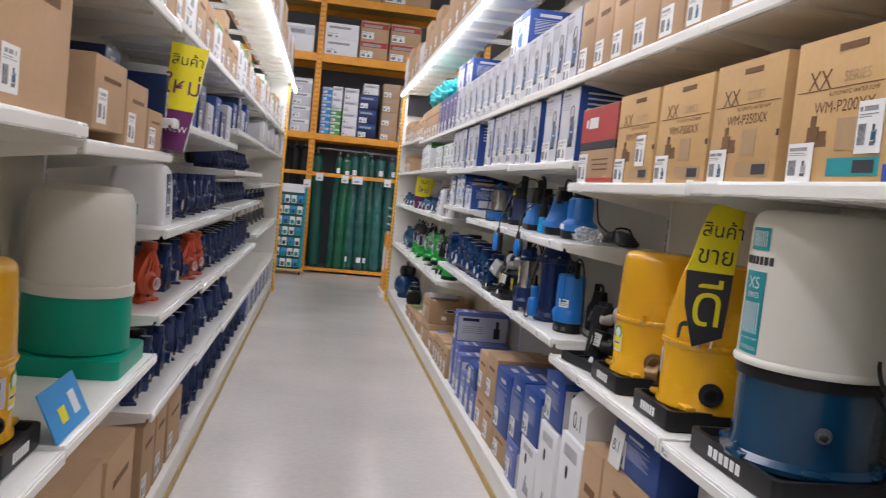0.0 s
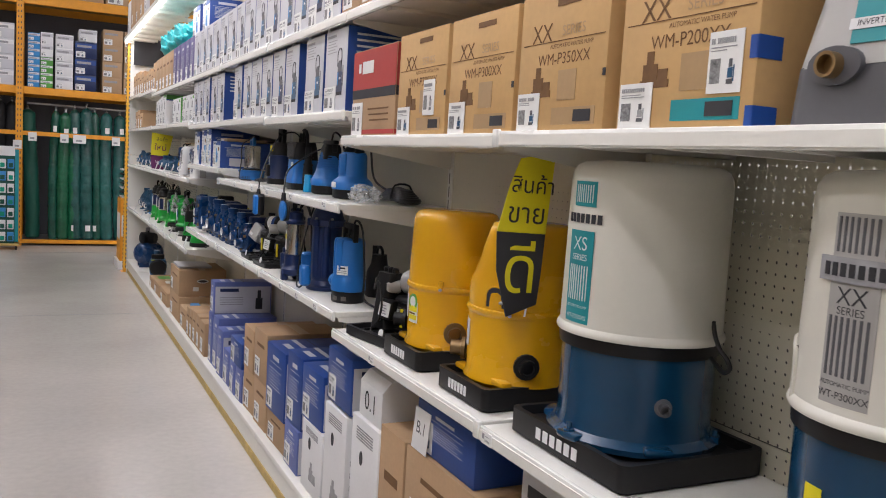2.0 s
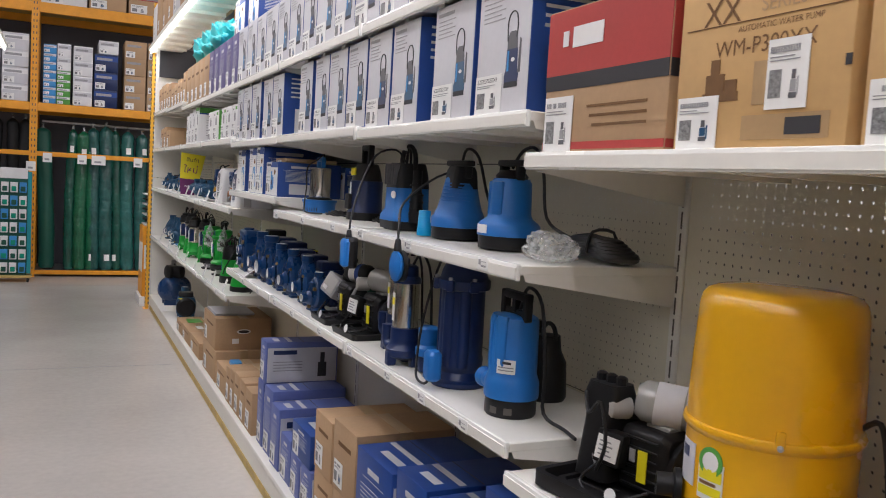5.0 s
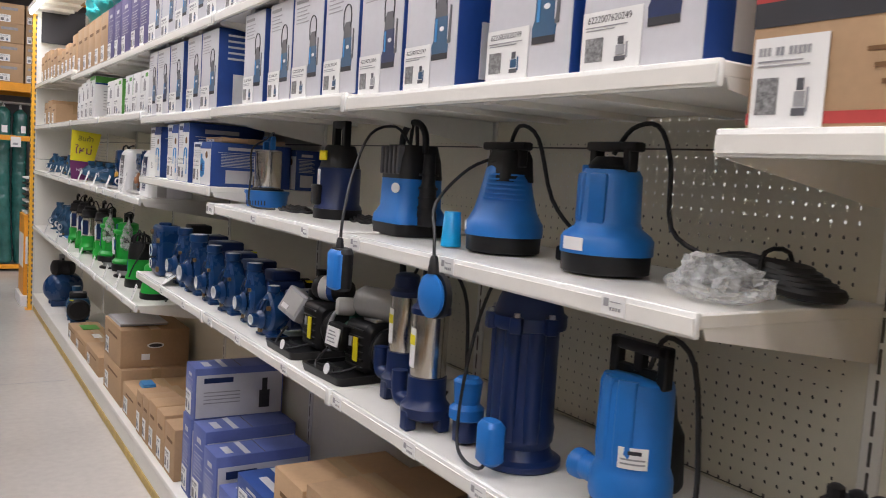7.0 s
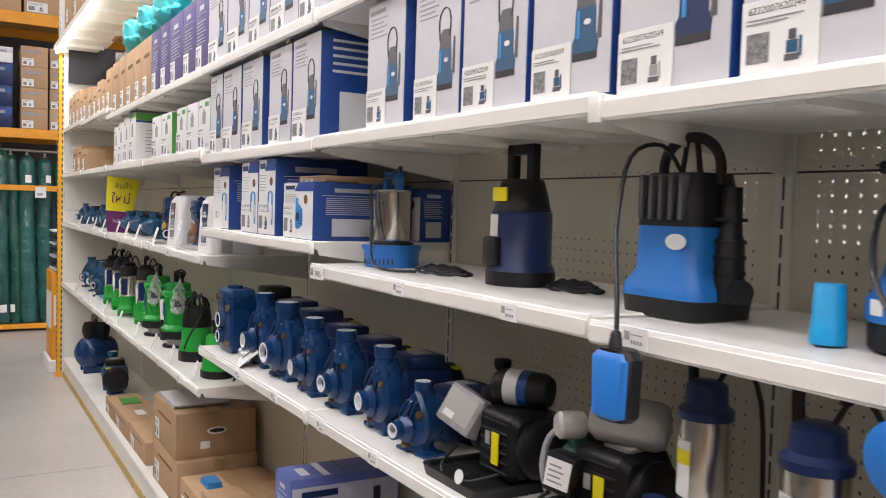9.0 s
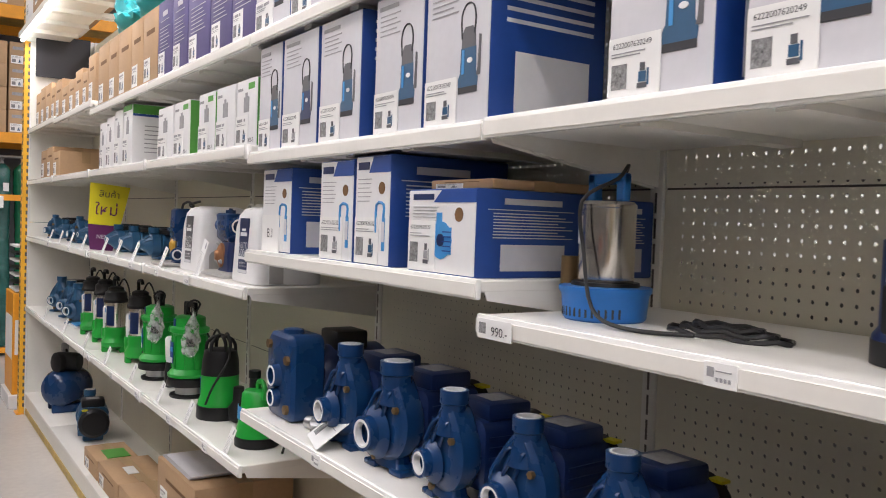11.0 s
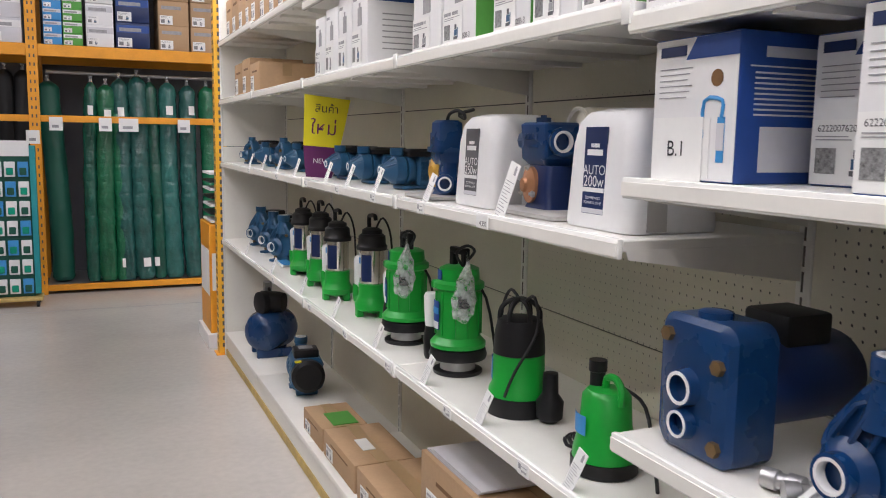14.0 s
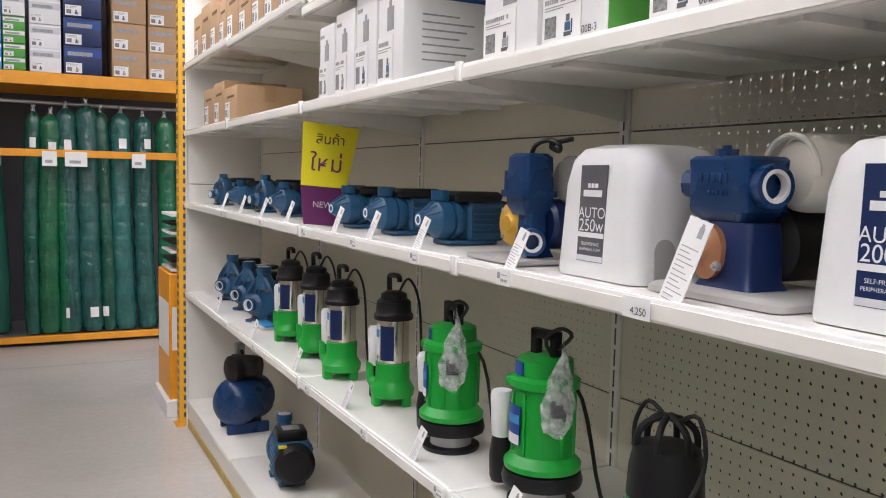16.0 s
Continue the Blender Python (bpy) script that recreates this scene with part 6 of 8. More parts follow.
# ---- far bays: green pumps and small blue pumps ----
def green_sub(m, h=0.37, r=0.07, label="bright green submersible pump with black strainer foot and loop handle"):
    t = thing("submersible_pump", m, label, "submersible pump", "green submersible pumps")
    ft = part("strainer", lathe(B(), [(0.070, 0), (0.072, 0.003), (0.072, 0.010), (0.050, 0.012), (0.046, 0.040), (0.082, 0.045), (0.085, 0.056), (0.080, 0.074), (0.06, 0.08)], 32), "black", t)
    part("mesh_band", lathe(B(), [(0.0485, 0.013), (0.052, 0.013), (0.050, 0.039), (0.046, 0.039)], 28), "steel", ft)
    bd = part("body", lathe(B(), [(0.06, 0.078), (0.08, 0.08), (0.081, 0.092), (r * 0.92, 0.11), (r * 0.9, h * 0.66), (r * 1.05, h * 0.68), (r * 1.05, h * 0.72), (r * 0.85, h * 0.74), (r * 0.82, h * 0.83), (r * 0.6, h * 0.85), (0, h * 0.85)], 32), "green", t)
    for i in range(10):
        a = radians(36 * i + 8)
        part("fin", box(B(), -0.003, 0.003, -r * 0.98, -r * 0.85, 0.115, h * 0.65), "green", bd, "", pose(0, 0, 0, 0, 0, math.degrees(a)))
    for a in (60, 200, 320):
        part("lug", box(B(), -0.012, 0.012, -r * 1.15, -r * 0.9, h * 0.67, h * 0.73, 0.004), "green", bd, "", pose(0, 0, 0, 0, 0, a))
    part("handle", bar_handle(B(), 0.075, h * 0.84, h * 0.15, 0.01), "black", t)
    bl = part("brand_label", arc_sheet(B(), r * 1.0, -34, 2, h * 0.36, h * 0.58, 0.002), "bluebox", bd)
    part("label_band", arc_sheet(B(), r * 1.0 + 0.0022, -33, 1, h * 0.48, h * 0.53, 0.0006), "skyprint", bl)
    part("label_band", arc_sheet(B(), r * 1.0 + 0.0022, -33, 1, h * 0.365, h * 0.42, 0.0006), "whitebox", bl)
    part("brand_label", arc_sheet(B(), r * 0.86, -36, -2, h * 0.745, h * 0.82, 0.002), "bluebox", bd)
    part("discharge", lathe(B(), [(0.02, 0), (0.024, 0.01), (0.026, 0.06), (0.02, 0.10)], 14, Matrix.Translation((-0.105, -0.02, 0.02))), "black", t)
    part("float", lathe(B(), [(0.02, 0.10), (0.022, 0.11), (0.026, 0.19), (0.02, 0.2), (0, 0.2)], 16, Matrix.Translation((-0.105, -0.02, 0.02))), "whitebox", t, "white wrapped float")
    cable(t, [(0.02, 0.0, h * 0.86), (0.07, 0.0, h * 0.98), (0.055, -0.02, h * 1.02), (0.03, -0.03, h * 0.92), (0.05, 0.06, h * 0.6), (0.10, 0.07, 0.03), (0.16, 0.06, 0.008)], 0.0055)
    b = B()
    bmesh.ops.create_icosphere(b, subdivisions=3, radius=1.0)
    for v in b.verts:
        k = 1 + 0.35 * noise.noise(v.co * 2.1) + 0.25 * abs(noise.noise(v.co * 6.3))
        k += 0.30 * abs(noise.noise(v.co * 11.0))
        v.co = Vector((0.004 + v.co.x * 0.024 * k * (1.1 - 0.75 * v.co.z) + 0.006 * v.co.z, -r - 0.014 + v.co.y * 0.013 * k, h * 0.69 + v.co.z * 0.078 * k))
    part("parts_bag", b, "bag", t, "clear bag of spare parts", pose(0, 0, 0, 0, 0, 62))
    part("spare_parts", box(B(), -0.014, 0.018, -r - 0.022, -r - 0.006, h * 0.55, h * 0.66, 0.004), "black", t, "", pose(0, 0, 0, 0, 0, 62))
    return t


gs = green_sub(R(1.745, 7.97, 0.79))
copy_thing(gs, R(1.755, 7.575, 0.79, 12))
t = thing("submersible_pump", R(1.75, 7.20, 0.79), "green and black drainage pump with round cage handle", "submersible pump", "green submersible pumps")
part("foot", lathe(B(), [(0.078, 0), (0.08, 0.004), (0.078, 0.045), (0.06, 0.046)], 32), "black", t)
bd = part("body", lathe(B(), [(0.06, 0.045), (0.075, 0.046), (0.074, 0.06), (0.066, 0.075), (0.064, 0.15), (0.055, 0.152)], 32), "green", t)
part("brand_label", arc_sheet(B(), 0.0665, -45, -12, 0.085, 0.14, 0.001), "skyprint", bd)
up = part("upper_shell", lathe(B(), [(0.055, 0.15), (0.065, 0.151), (0.062, 0.20), (0.055, 0.235), (0.04, 0.24), (0, 0.24)], 32), "black", t)
for a in (0, 60, 120):
    hb = arch_handle(B(), 0.10, 0.225, 0.06, 0.006)
    part("cage_bar", hb, "black", up, "", pose(0, 0, 0, 0, 0, a))
part("float", lathe(B(), [(0.02, 0.03), (0.032, 0.04), (0.034, 0.08), (0.02, 0.10), (0.018, 0.15), (0.012, 0.152)], 16, Matrix.Translation((0.105, 0.03, -0.028))), "black", t)
cable(t, [(0.0, 0, 0.28), (-0.05, 0.0, 0.30), (-0.07, -0.01, 0.26), (-0.06, -0.02, 0.22)], 0.005)
cable(t, [(0.02, 0, 0.28), (0.07, 0.0, 0.30), (0.085, 0.0, 0.22), (0.07, -0.05, 0.12), (0.06, -0.07, 0.06)], 0.005)
t = thing("submersible_pump", R(1.735, 6.80, 0.79), "small green utility pump with black foot, blue label and cable", "submersible pump", "green submersible pumps")
part("foot", lathe(B(), [(0.066, 0), (0.07, 0.003), (0.07, 0.03), (0.05, 0.031)], 32), "black", t)
bd = part("body", lathe(B(), [(0.05, 0.03), (0.067, 0.031), (0.065, 0.05), (0.054, 0.10), (0.05, 0.16), (0.04, 0.172), (0, 0.174)], 32), "green", t)
part("brand_label", arc_sheet(B(), 0.061, -38, 15, 0.085, 0.125, 0.001), "skyprint", bd)
part("spout", lathe(B(), [(0.016, 0.16), (0.016, 0.20), (0.019, 0.202), (0.019, 0.225), (0.012, 0.225)], 14, Matrix.Translation((-0.035, 0, 0))), "black", t)
part("handle", tube(B(), [(-0.005, 0, 0.17), (0.0, 0, 0.195), (0.03, 0, 0.20), (0.05, 0, 0.18), (0.048, 0, 0.15)], 0.008, 8, 3), "green", t)
coil(t, -0.13, 0.04, 0.06, 0.04, 3)
cable(t, [(0.0, 0.04, 0.17), (0.05, 0.06, 0.14), (0.10, 0.05, 0.04), (0.15, 0.02, 0.008)], 0.005)

for yy, x, h in ((8.39, 1.765, 0.385), (8.75, 1.735, 0.375), (9.09, 1.755, 0.385), (9.42, 1.755, 0.375)):
    steel_sub(R(x, yy, 0.79), h, 0.047, "green", "steel barrel sewage pump with bright green foot", "green footed pumps")
for yy, x, s in ((9.86, 1.76, 1.05), (10.22, 1.78, 1.0), (10.58, 1.78, 1.0)):
    centrifugal(R(x, yy, 0.79, 35), s, "slateblue", "slate blue cast pump with black motor cover", "slate blue pumps")
t = thing("brochure_pile", R(1.70, 9.74, 0.792), "folded instruction leaflets lying before a blue pump", "leaflets")
part("leaflet", box(B(), -0.10, 0.08, 0, 0.06, 0, 0.012, 0.002), "whitebox", t)
part("leaflet_top", box(B(), -0.06, 0.09, 0.01, 0.06, 0.012, 0.02, 0.002), "skyprint", t)

# small pumps on the shelf above
def peripheral_pump(m, label="small slate blue peripheral pump with black terminal cover"):
    t = thing("peripheral_pump", m, label, "water pump", "small slate blue pumps")
    vol = part("volute", lathe(B(), [(0.012, 0.098), (0.019, 0.098), (0.019, 0.09), (0.040, 0.058), (0.047, 0.052), (0.049, 0.02), (0.042, 0.012), (0, 0.012)], 26, pose(0, 0, 0.062, 90, 0, 0)), "slateblue", t)
    part("port_lining", lathe(B(), [(0.009, 0.07), (0.0135, 0.07), (0.0135, 0.0988), (0.009, 0.0988)], 18, pose(0, 0, 0.062, 90, 0, 0)), "whitebox", vol)
    dis = part("discharge_port", lathe(B(), [(0.02, 0.08), (0.018, 0.108), (0.023, 0.112), (0.023, 0.135), (0.013, 0.135), (0.013, 0.12), (0, 0.12)], 20, pose(0, -0.036, 0)), "slateblue", t)
    for k in range(5):
        a = radians(-60 + 30 * k)
        part("casting_rib", tube(B(), [(0.022 * math.sin(a), -0.086, 0.062 + 0.022 * math.cos(a)), (0.043 * math.sin(a), -0.056, 0.062 + 0.043 * math.cos(a))], 0.003, 6, 1), "slateblue", vol)
    part("bracket", lathe(B(), [(0.036, 0.015), (0.052, 0.012), (0.052, 0.0), (0.04, -0.02), (0.045, -0.03)], 24, pose(0, 0, 0.062, 90, 0, 0)), "slateblue", t)
    part("foot", box(B(), -0.045, 0.045, -0.03, 0.11, 0, 0.012, 0.003), "slateblue", t)
    mot = part("motor", loft(B(), [[Vector((p.x, y, p.y + 0.058)) for p in rounded(0, 0, 0, 0.050 * k, 0.050 * k, 0.018)] for y, k in ((0.02, 0.85), (0.028, 1.0), (0.125, 1.0), (0.135, 0.9))]), "slateblue", t)
    for i in range(6):
        for sx in (-1, 1):
            part("fin", box(B(), sx * 0.052 - 0.004, sx * 0.052 + 0.004, 0.032, 0.122, 0.025 + 0.013 * i, 0.029 + 0.013 * i, 0.001), "slateblue", mot)
    part("fan_cover", lathe(B(), [(0.05, 0), (0.05, 0.022), (0.04, 0.03), (0, 0.03)], 22, pose(0, 0.132, 0.06, -90, 0, 0)), "black", mot)
    part("terminal_cover", loft(B(), [rounded(0, 0.055, 0.108, 0.042, 0.068, 0.012), rounded(0, 0.055, 0.124, 0.045, 0.074, 0.012), rounded(0, 0.055, 0.133, 0.036, 0.064, 0.012)]), "black", t)
    cable(t, [(0.01, 0.12, 0.12), (0.02, 0.15, 0.125), (0.03, 0.18, 0.10), (0.05, 0.20, 0.03), (0.06, 0.21, 0.005)], 0.005)
    return t


mini = peripheral_pump(R(1.76, 8.02, 1.297, 4))
for yy, x, tr in ((8.37, 1.76, 2), (8.68, 1.76, 8), (8.98, 1.77, 0), (9.42, 1.76, 12), (10.14, 1.76, -6)):
    copy_thing(mini, R(x, yy, 1.297, tr))
mid = centrifugal(R(1.75, 9.76, 1.297, 10), 0.66, "slateblue", "slate blue cast pump with tall neck and black motor cover", "slate blue pumps")
copy_thing(mid, R(1.74, 10.58, 1.297, 18))


def moulded_bars(parent, x0, x1, z0, z1, y, material):
    """Raised casting marks, too blurred to read."""
    n = 5
    for i in range(n):
        w = (x1 - x0) / n
        part("casting_mark", box(B(), x0 + i * w, x0 + i * w + w * 0.7, y - 0.0022, y + 0.001, z0, z1, 0.001), material, parent)


def tall_priming_pump(m):
    t = thing("self_priming_pump", m, "navy blue self-priming pump with gold impeller cover, cable on top", "water pump", "self-priming pumps")
    part("plinth", box(B(), -0.12, 0.11, -0.10, 0.12, 0, 0.012, 0.004, 2), "greycover", t)
    hd = part("head", loft(B(), [rounded(0, 0, z, hx, hy, 0.012) for z, hx, hy in ((0.105, 0.034, 0.03), (0.125, 0.044, 0.04), (0.15, 0.045, 0.042), (0.235, 0.042, 0.039), (0.243, 0.034, 0.03))]), "castblue", t)
    part("flange", loft(B(), [rounded(-0.004, 0, z, 0.053, 0.05, 0.014) for z in (0.145, 0.16)]), "castblue", hd)
    part("chamber", loft(B(), [rounded(-0.048, -0.005, z, 0.022, 0.028, 0.01) for z in (0.16, 0.198, 0.204)]), "castblue", hd)
    part("filler_cap", lathe(B(), [(0.014, 0.203), (0.014, 0.212), (0, 0.213)], 12, pose(-0.048, -0.005, 0)), "brass", hd)
    part("neck", loft(B(), [rounded(0.012, 0, 0.0, 0.05, 0.045, 0.01), rounded(0.012, 0, 0.02, 0.04, 0.036, 0.01), rounded(0.012, 0, 0.05, 0.028, 0.026, 0.01), rounded(0.012, 0, 0.112, 0.026, 0.024, 0.01)]), "castblue", t)
    o = part("outlet", lathe(B(), [(0.03, -0.03), (0.026, 0.02), (0.03, 0.024), (0.03, 0.05), (0.02, 0.05), (0.02, 0.02), (0, 0.02)], 20, pose(0.035, -0.02, 0.048, 90, 0, 66)), "castblue", t)
    part("port_ring", lathe(B(), [(0.017, 0.03), (0.0225, 0.03), (0.0225, 0.0508), (0.017, 0.0508)], 20, pose(0.035, -0.02, 0.048, 90, 0, 66)), "whitebox", o)
    ic = part("impeller_cover", lathe(B(), [(0, -0.02), (0.05, -0.02), (0.05, 0), (0.034, 0.006), (0.022, 0.01), (0.018, 0.016), (0, 0.017)], 26, pose(-0.045, -0.02, 0.082, 90, 0, 5)), "gold", t)
    for k in range(4):
        a = radians(45 + 90 * k)
        part("bolt", lathe(B(), [(0.005, 0), (0.005, 0.006), (0, 0.006)], 8, pose(-0.045, -0.02, 0.082, 90, 0, 5) @ pose(0.043 * math.cos(a), 0.043 * math.sin(a), 0)), "steel", ic)
    part("motor", lathe(B(), [(0.05, 0), (0.058, 0.01), (0.058, 0.13), (0.045, 0.15), (0, 0.15)], 26, pose(0.01, 0.03, 0.085, -90, 0, 0)), "navy", t)
    part("pressure_tank", lathe(B(), [(0, 0), (0.045, 0.006), (0.055, 0.02), (0.055, 0.12), (0.045, 0.135), (0, 0.14)], 26, pose(0.05, 0.055, 0.185, -90, 0, 0)), "greytank", t)
    cable(t, [(0.0, 0.0, 0.24), (0.02, 0.0, 0.262), (0.055, 0.01, 0.272), (0.085, 0.02, 0.262), (0.07, 0.03, 0.248), (0.05, 0.02, 0.262), (0.095, 0.05, 0.275)], 0.007)
    return t


tall_priming_pump(R(1.72, 7.60, 1.297) @ Matrix.Diagonal((0.87, 0.87, 0.9, 1)))


def wide_priming_pump(m):
    t = thing("self_priming_pump", m, "uncovered blue self-priming pump with cream pressure tank, copper cover", "water pump", "self-priming pumps")
    part("plinth", loft(B(), [rounded(0.03, 0.02, z, hx, hy, 0.02) for z, hx, hy in ((0, 0.15, 0.115), (0.01, 0.15, 0.115), (0.016, 0.14, 0.105))]), "greycover", t)
    hd = part("head", loft(B(), [rounded(0, 0, z, hx, hy, 0.008) for z, hx, hy in ((0.118, 0.045, 0.035), (0.137, 0.064, 0.05), (0.205, 0.066, 0.052), (0.218, 0.067, 0.053), (0.224, 0.06, 0.046))]), "castblue", t)
    moulded_bars(hd, -0.04, 0.03, 0.182, 0.197, -0.0525, "castblue")
    moulded_bars(hd, -0.02, 0.03, 0.162, 0.17, -0.0515, "castblue")
    part("filler_cap", lathe(B(), [(0.02, 0.222), (0.02, 0.236), (0.008, 0.236), (0.008, 0.242), (0, 0.242)], 8, pose(-0.02, -0.01, 0)), "castblue", hd)
    o = part("outlet", lathe(B(), [(0.034, -0.02), (0.032, 0.018), (0.034, 0.02), (0.034, 0.036), (0.024, 0.036), (0.024, 0.01), (0, 0.01)], 22, pose(0.062, -0.012, 0.178, 90, 0, 78)), "castblue", hd)
    part("port_ring", lathe(B(), [(0.02, 0.02), (0.026, 0.02), (0.026, 0.0368), (0.02, 0.0368)], 22, pose(0.062, -0.012, 0.178, 90, 0, 78)), "whitebox", o)
    part("inlet", lathe(B(), [(0.03, -0.01), (0.024, 0.012), (0.022, 0.03), (0, 0.032)], 8, pose(-0.064, -0.02, 0.18, 90, 0, -70)), "castblue", hd)
    part("casing", loft(B(), [rounded(0.015, 0, z, hx, hy, 0.015) for z, hx, hy in ((0.014, 0.065, 0.05), (0.03, 0.055, 0.045), (0.07, 0.055, 0.048), (0.12, 0.05, 0.04))]), "navy", t)
    ic = part("impeller_cover", lathe(B(), [(0, -0.02), (0.045, -0.02), (0.045, 0.002), (0.03, 0.008), (0.02, 0.012), (0.016, 0.02), (0, 0.021)], 26, pose(-0.02, -0.048, 0.072, 90, 0, -8)), "copper", t)
    for k in range(3):
        a = radians(90 + 120 * k)
        part("bolt", lathe(B(), [(0.008, 0), (0.008, 0.008), (0.004, 0.009), (0.004, 0.014), (0, 0.014)], 8, pose(-0.02, -0.048, 0.072, 90, 0, -8) @ pose(0.042 * math.cos(a), 0.042 * math.sin(a), 0)), "steel", ic)
    mot = part("motor", lathe(B(), [(0.045, 0), (0.06, 0.01), (0.06, 0.12), (0.05, 0.135), (0, 0.135)], 26, pose(0.035, 0.035, 0.085, -90, 0, 0)), "black", t)
    part("terminal_box", box(B(), 0.0, 0.07, 0.06, 0.14, 0.13, 0.165, 0.008, 2), "black", mot)
    part("pressure_tank", lathe(B(), [(0, 0.0), (0.05, 0.004), (0.06, 0.014), (0.062, 0.03), (0.062, 0.16), (0.05, 0.178), (0, 0.182)], 32, pose(0.075, 0.04, 0.20, -90, 0, -12)), "ivory", t)
    part("tank_hoop", tube(B(), [(0.075 + 0.056 * math.cos(math.pi * i / 10), 0.034, 0.195 + 0.062 * math.sin(math.pi * i / 10)) for i in range(11)], 0.005, 8, 2), "ivory", t)
    return t


wide_priming_pump(R(1.74, 7.065, 1.297) @ Matrix.Diagonal((0.87, 0.87, 0.92, 1)))


def pump_housing(m, watts):
    """White moulded pump cover with an arched pipe opening and a dark name plate."""
    t = thing("pump_cover", m, f"white plastic pump cover with navy AUTO {watts} plate", "water pump", "white covered pumps")
    b = loft(B(), [rounded(0, 0.11, z, hx, hy, r, 6) for z, hx, hy, r in ((0, 0.117, 0.11, 0.03), (0.01, 0.119, 0.112, 0.03), (0.17, 0.114, 0.105, 0.035), (0.215, 0.108, 0.098, 0.04), (0.235, 0.095, 0.086, 0.045), (0.243, 0.07, 0.06, 0.045))])
    cov = part("shell", b, "whitebox", t)
    pts = [(0.024 * math.cos(math.pi * i / 10), 0.055 + 0.024 * math.sin(math.pi * i / 10)) for i in range(11)] + [(-0.024, 0.004), (0.024, 0.004)]
    b = loft(B(), [[Vector((0.1180 + d - 0.0028 * z / 0.1, 0.062 + x * 0.95, z)) for x, z in pts] for d in (0, 0.0035)])
    part("pipe_opening", b, "greycover", cov)
    pl = part("name_plate", box(B(), -0.045, 0.03, -0.0022, 0.001, 0.03, 0.205), "darkgrey" if watts == "250w" else "navy", cov, "", pose(0, 0.0, 0, -1.6, 0, 0))
    b = B()
    box(b, -0.034, 0.019, -0.0032, -0.0022, 0.148, 0.160)
    for k in (-0.018, -0.0075, 0.003):
        box(b, k - 0.004, k + 0.004, -0.0032, -0.0022, 0.164, 0.172)
    part("brand_mark", b, "whitebox", pl)
    lettering("AUTO", 0.028, "whitebox", pl, front(-0.0075, -0.0026, 0.118))
    lettering(watts, 0.032, "whitebox", pl, front(-0.0075, -0.0026, 0.095))
    part("strip", box(B(), -0.045, 0.03, -0.0030, -0.0022, 0.074, 0.083), "whitebox", pl)
    lettering("SELF-PRIMING", 0.0085, "whitebox", pl, front(-0.0075, -0.0026, 0.062))
    lettering("PERIPHERAL PUMP", 0.0075, "whitebox", pl, front(-0.0075, -0.0026, 0.052))
    part("strip", box(B(), -0.045, 0.03, -0.0030, -0.0022, 0.031, 0.041), "greybox", pl)
    return t


pump_housing(R(1.66, 7.305, 1.297) @ Matrix.Diagonal((0.95, 0.95, 0.94, 1)), "250w")
pump_housing(R(1.66, 6.76, 1.297) @ Matrix.Diagonal((0.95, 0.95, 0.94, 1)), "200w")

# white price stands at the shelf edge
t = thing("price_stand", R(1.606, 7.06, 1.30), "tall white price card in a clear holder on the shelf edge", "price card", "price cards")
part("card", box(B(), -0.022, 0.022, -0.001, 0.001, 0.0, 0.14), "white", t, "", pose(0, 0, -0.02, -12, 14, 0))
b = B()
for i in range(13):
    box(b, -0.017, 0.017 - 0.007 * (i % 3), -0.0016, -0.001, 0.010 + 0.0072 * i, 0.0115 + 0.0072 * i)
box(b, 0.004, 0.013, -0.0016, -0.001, 0.114, 0.130)
box(b, 0.006, 0.011, -0.0016, -0.001, 0.130, 0.135)
part("print", b, "greyprint", t, "", pose(0, 0, -0.02, -12, 14, 0))
for yy in (7.50, 7.92, 8.22, 8.50, 9.0, 9.35, 9.7, 10.05):
    copy_thing(t, R(1.604, yy, 1.285) @ Matrix.Diagonal((0.75, 1, 0.75, 1)))
for yy in (6.75, 7.15, 7.5, 7.92, 8.4, 8.9, 9.5, 10.2):
    copy_thing(t, R(1.606, yy, 0.785) @ Matrix.Diagonal((0.75, 1, 0.75, 1)))
t = thing("price_tag", R(1.598, 7.11, 1.263), "small white price tag clipped to the shelf lip", "price tag", "price tags")
part("card", box(B(), -0.03, 0.03, -0.0035, -0.002, 0.0, 0.032), "white", t)
lettering("4,250", 0.016, "ink", t, front(0.006, -0.0042, 0.011))
tg = thing("price_tag", R(1.604, 7.5, 1.263), "small white price tag clipped to the shelf lip", "price tag", "price tags")
part("card", box(B(), -0.024, 0.024, -0.0035, -0.002, 0.0, 0.03), "white", tg)
b = B()
box(b, -0.019, -0.009, -0.0042, -0.0035, 0.012, 0.024)
for k in range(4):
    box(b, -0.006 + 0.006 * k, -0.0025 + 0.006 * k, -0.0042, -0.0035, 0.007, 0.012)
box(b, -0.006, 0.016, -0.0042, -0.0035, 0.019, 0.0205)
part("print", b, "greyprint", tg)
for yy, z in [(y, 1.263) for y in (7.9, 8.3, 8.75, 9.3, 10.0)] + [(y, 0.757) for y in (6.9, 7.3, 7.75, 8.2, 8.7, 9.4)] + [(y, 0.923) for y in (3.5, 3.75, 4.0, 4.35, 4.7, 5.1, 5.4, 5.75, 6.1)] + [(y, 1.312) for y in (3.45, 3.9, 4.3, 4.6, 5.0)] + [(2.9, 0.865), (2.15, 0.858), (1.7, 0.858)]:
    copy_thing(tg, R(1.604, yy, z))


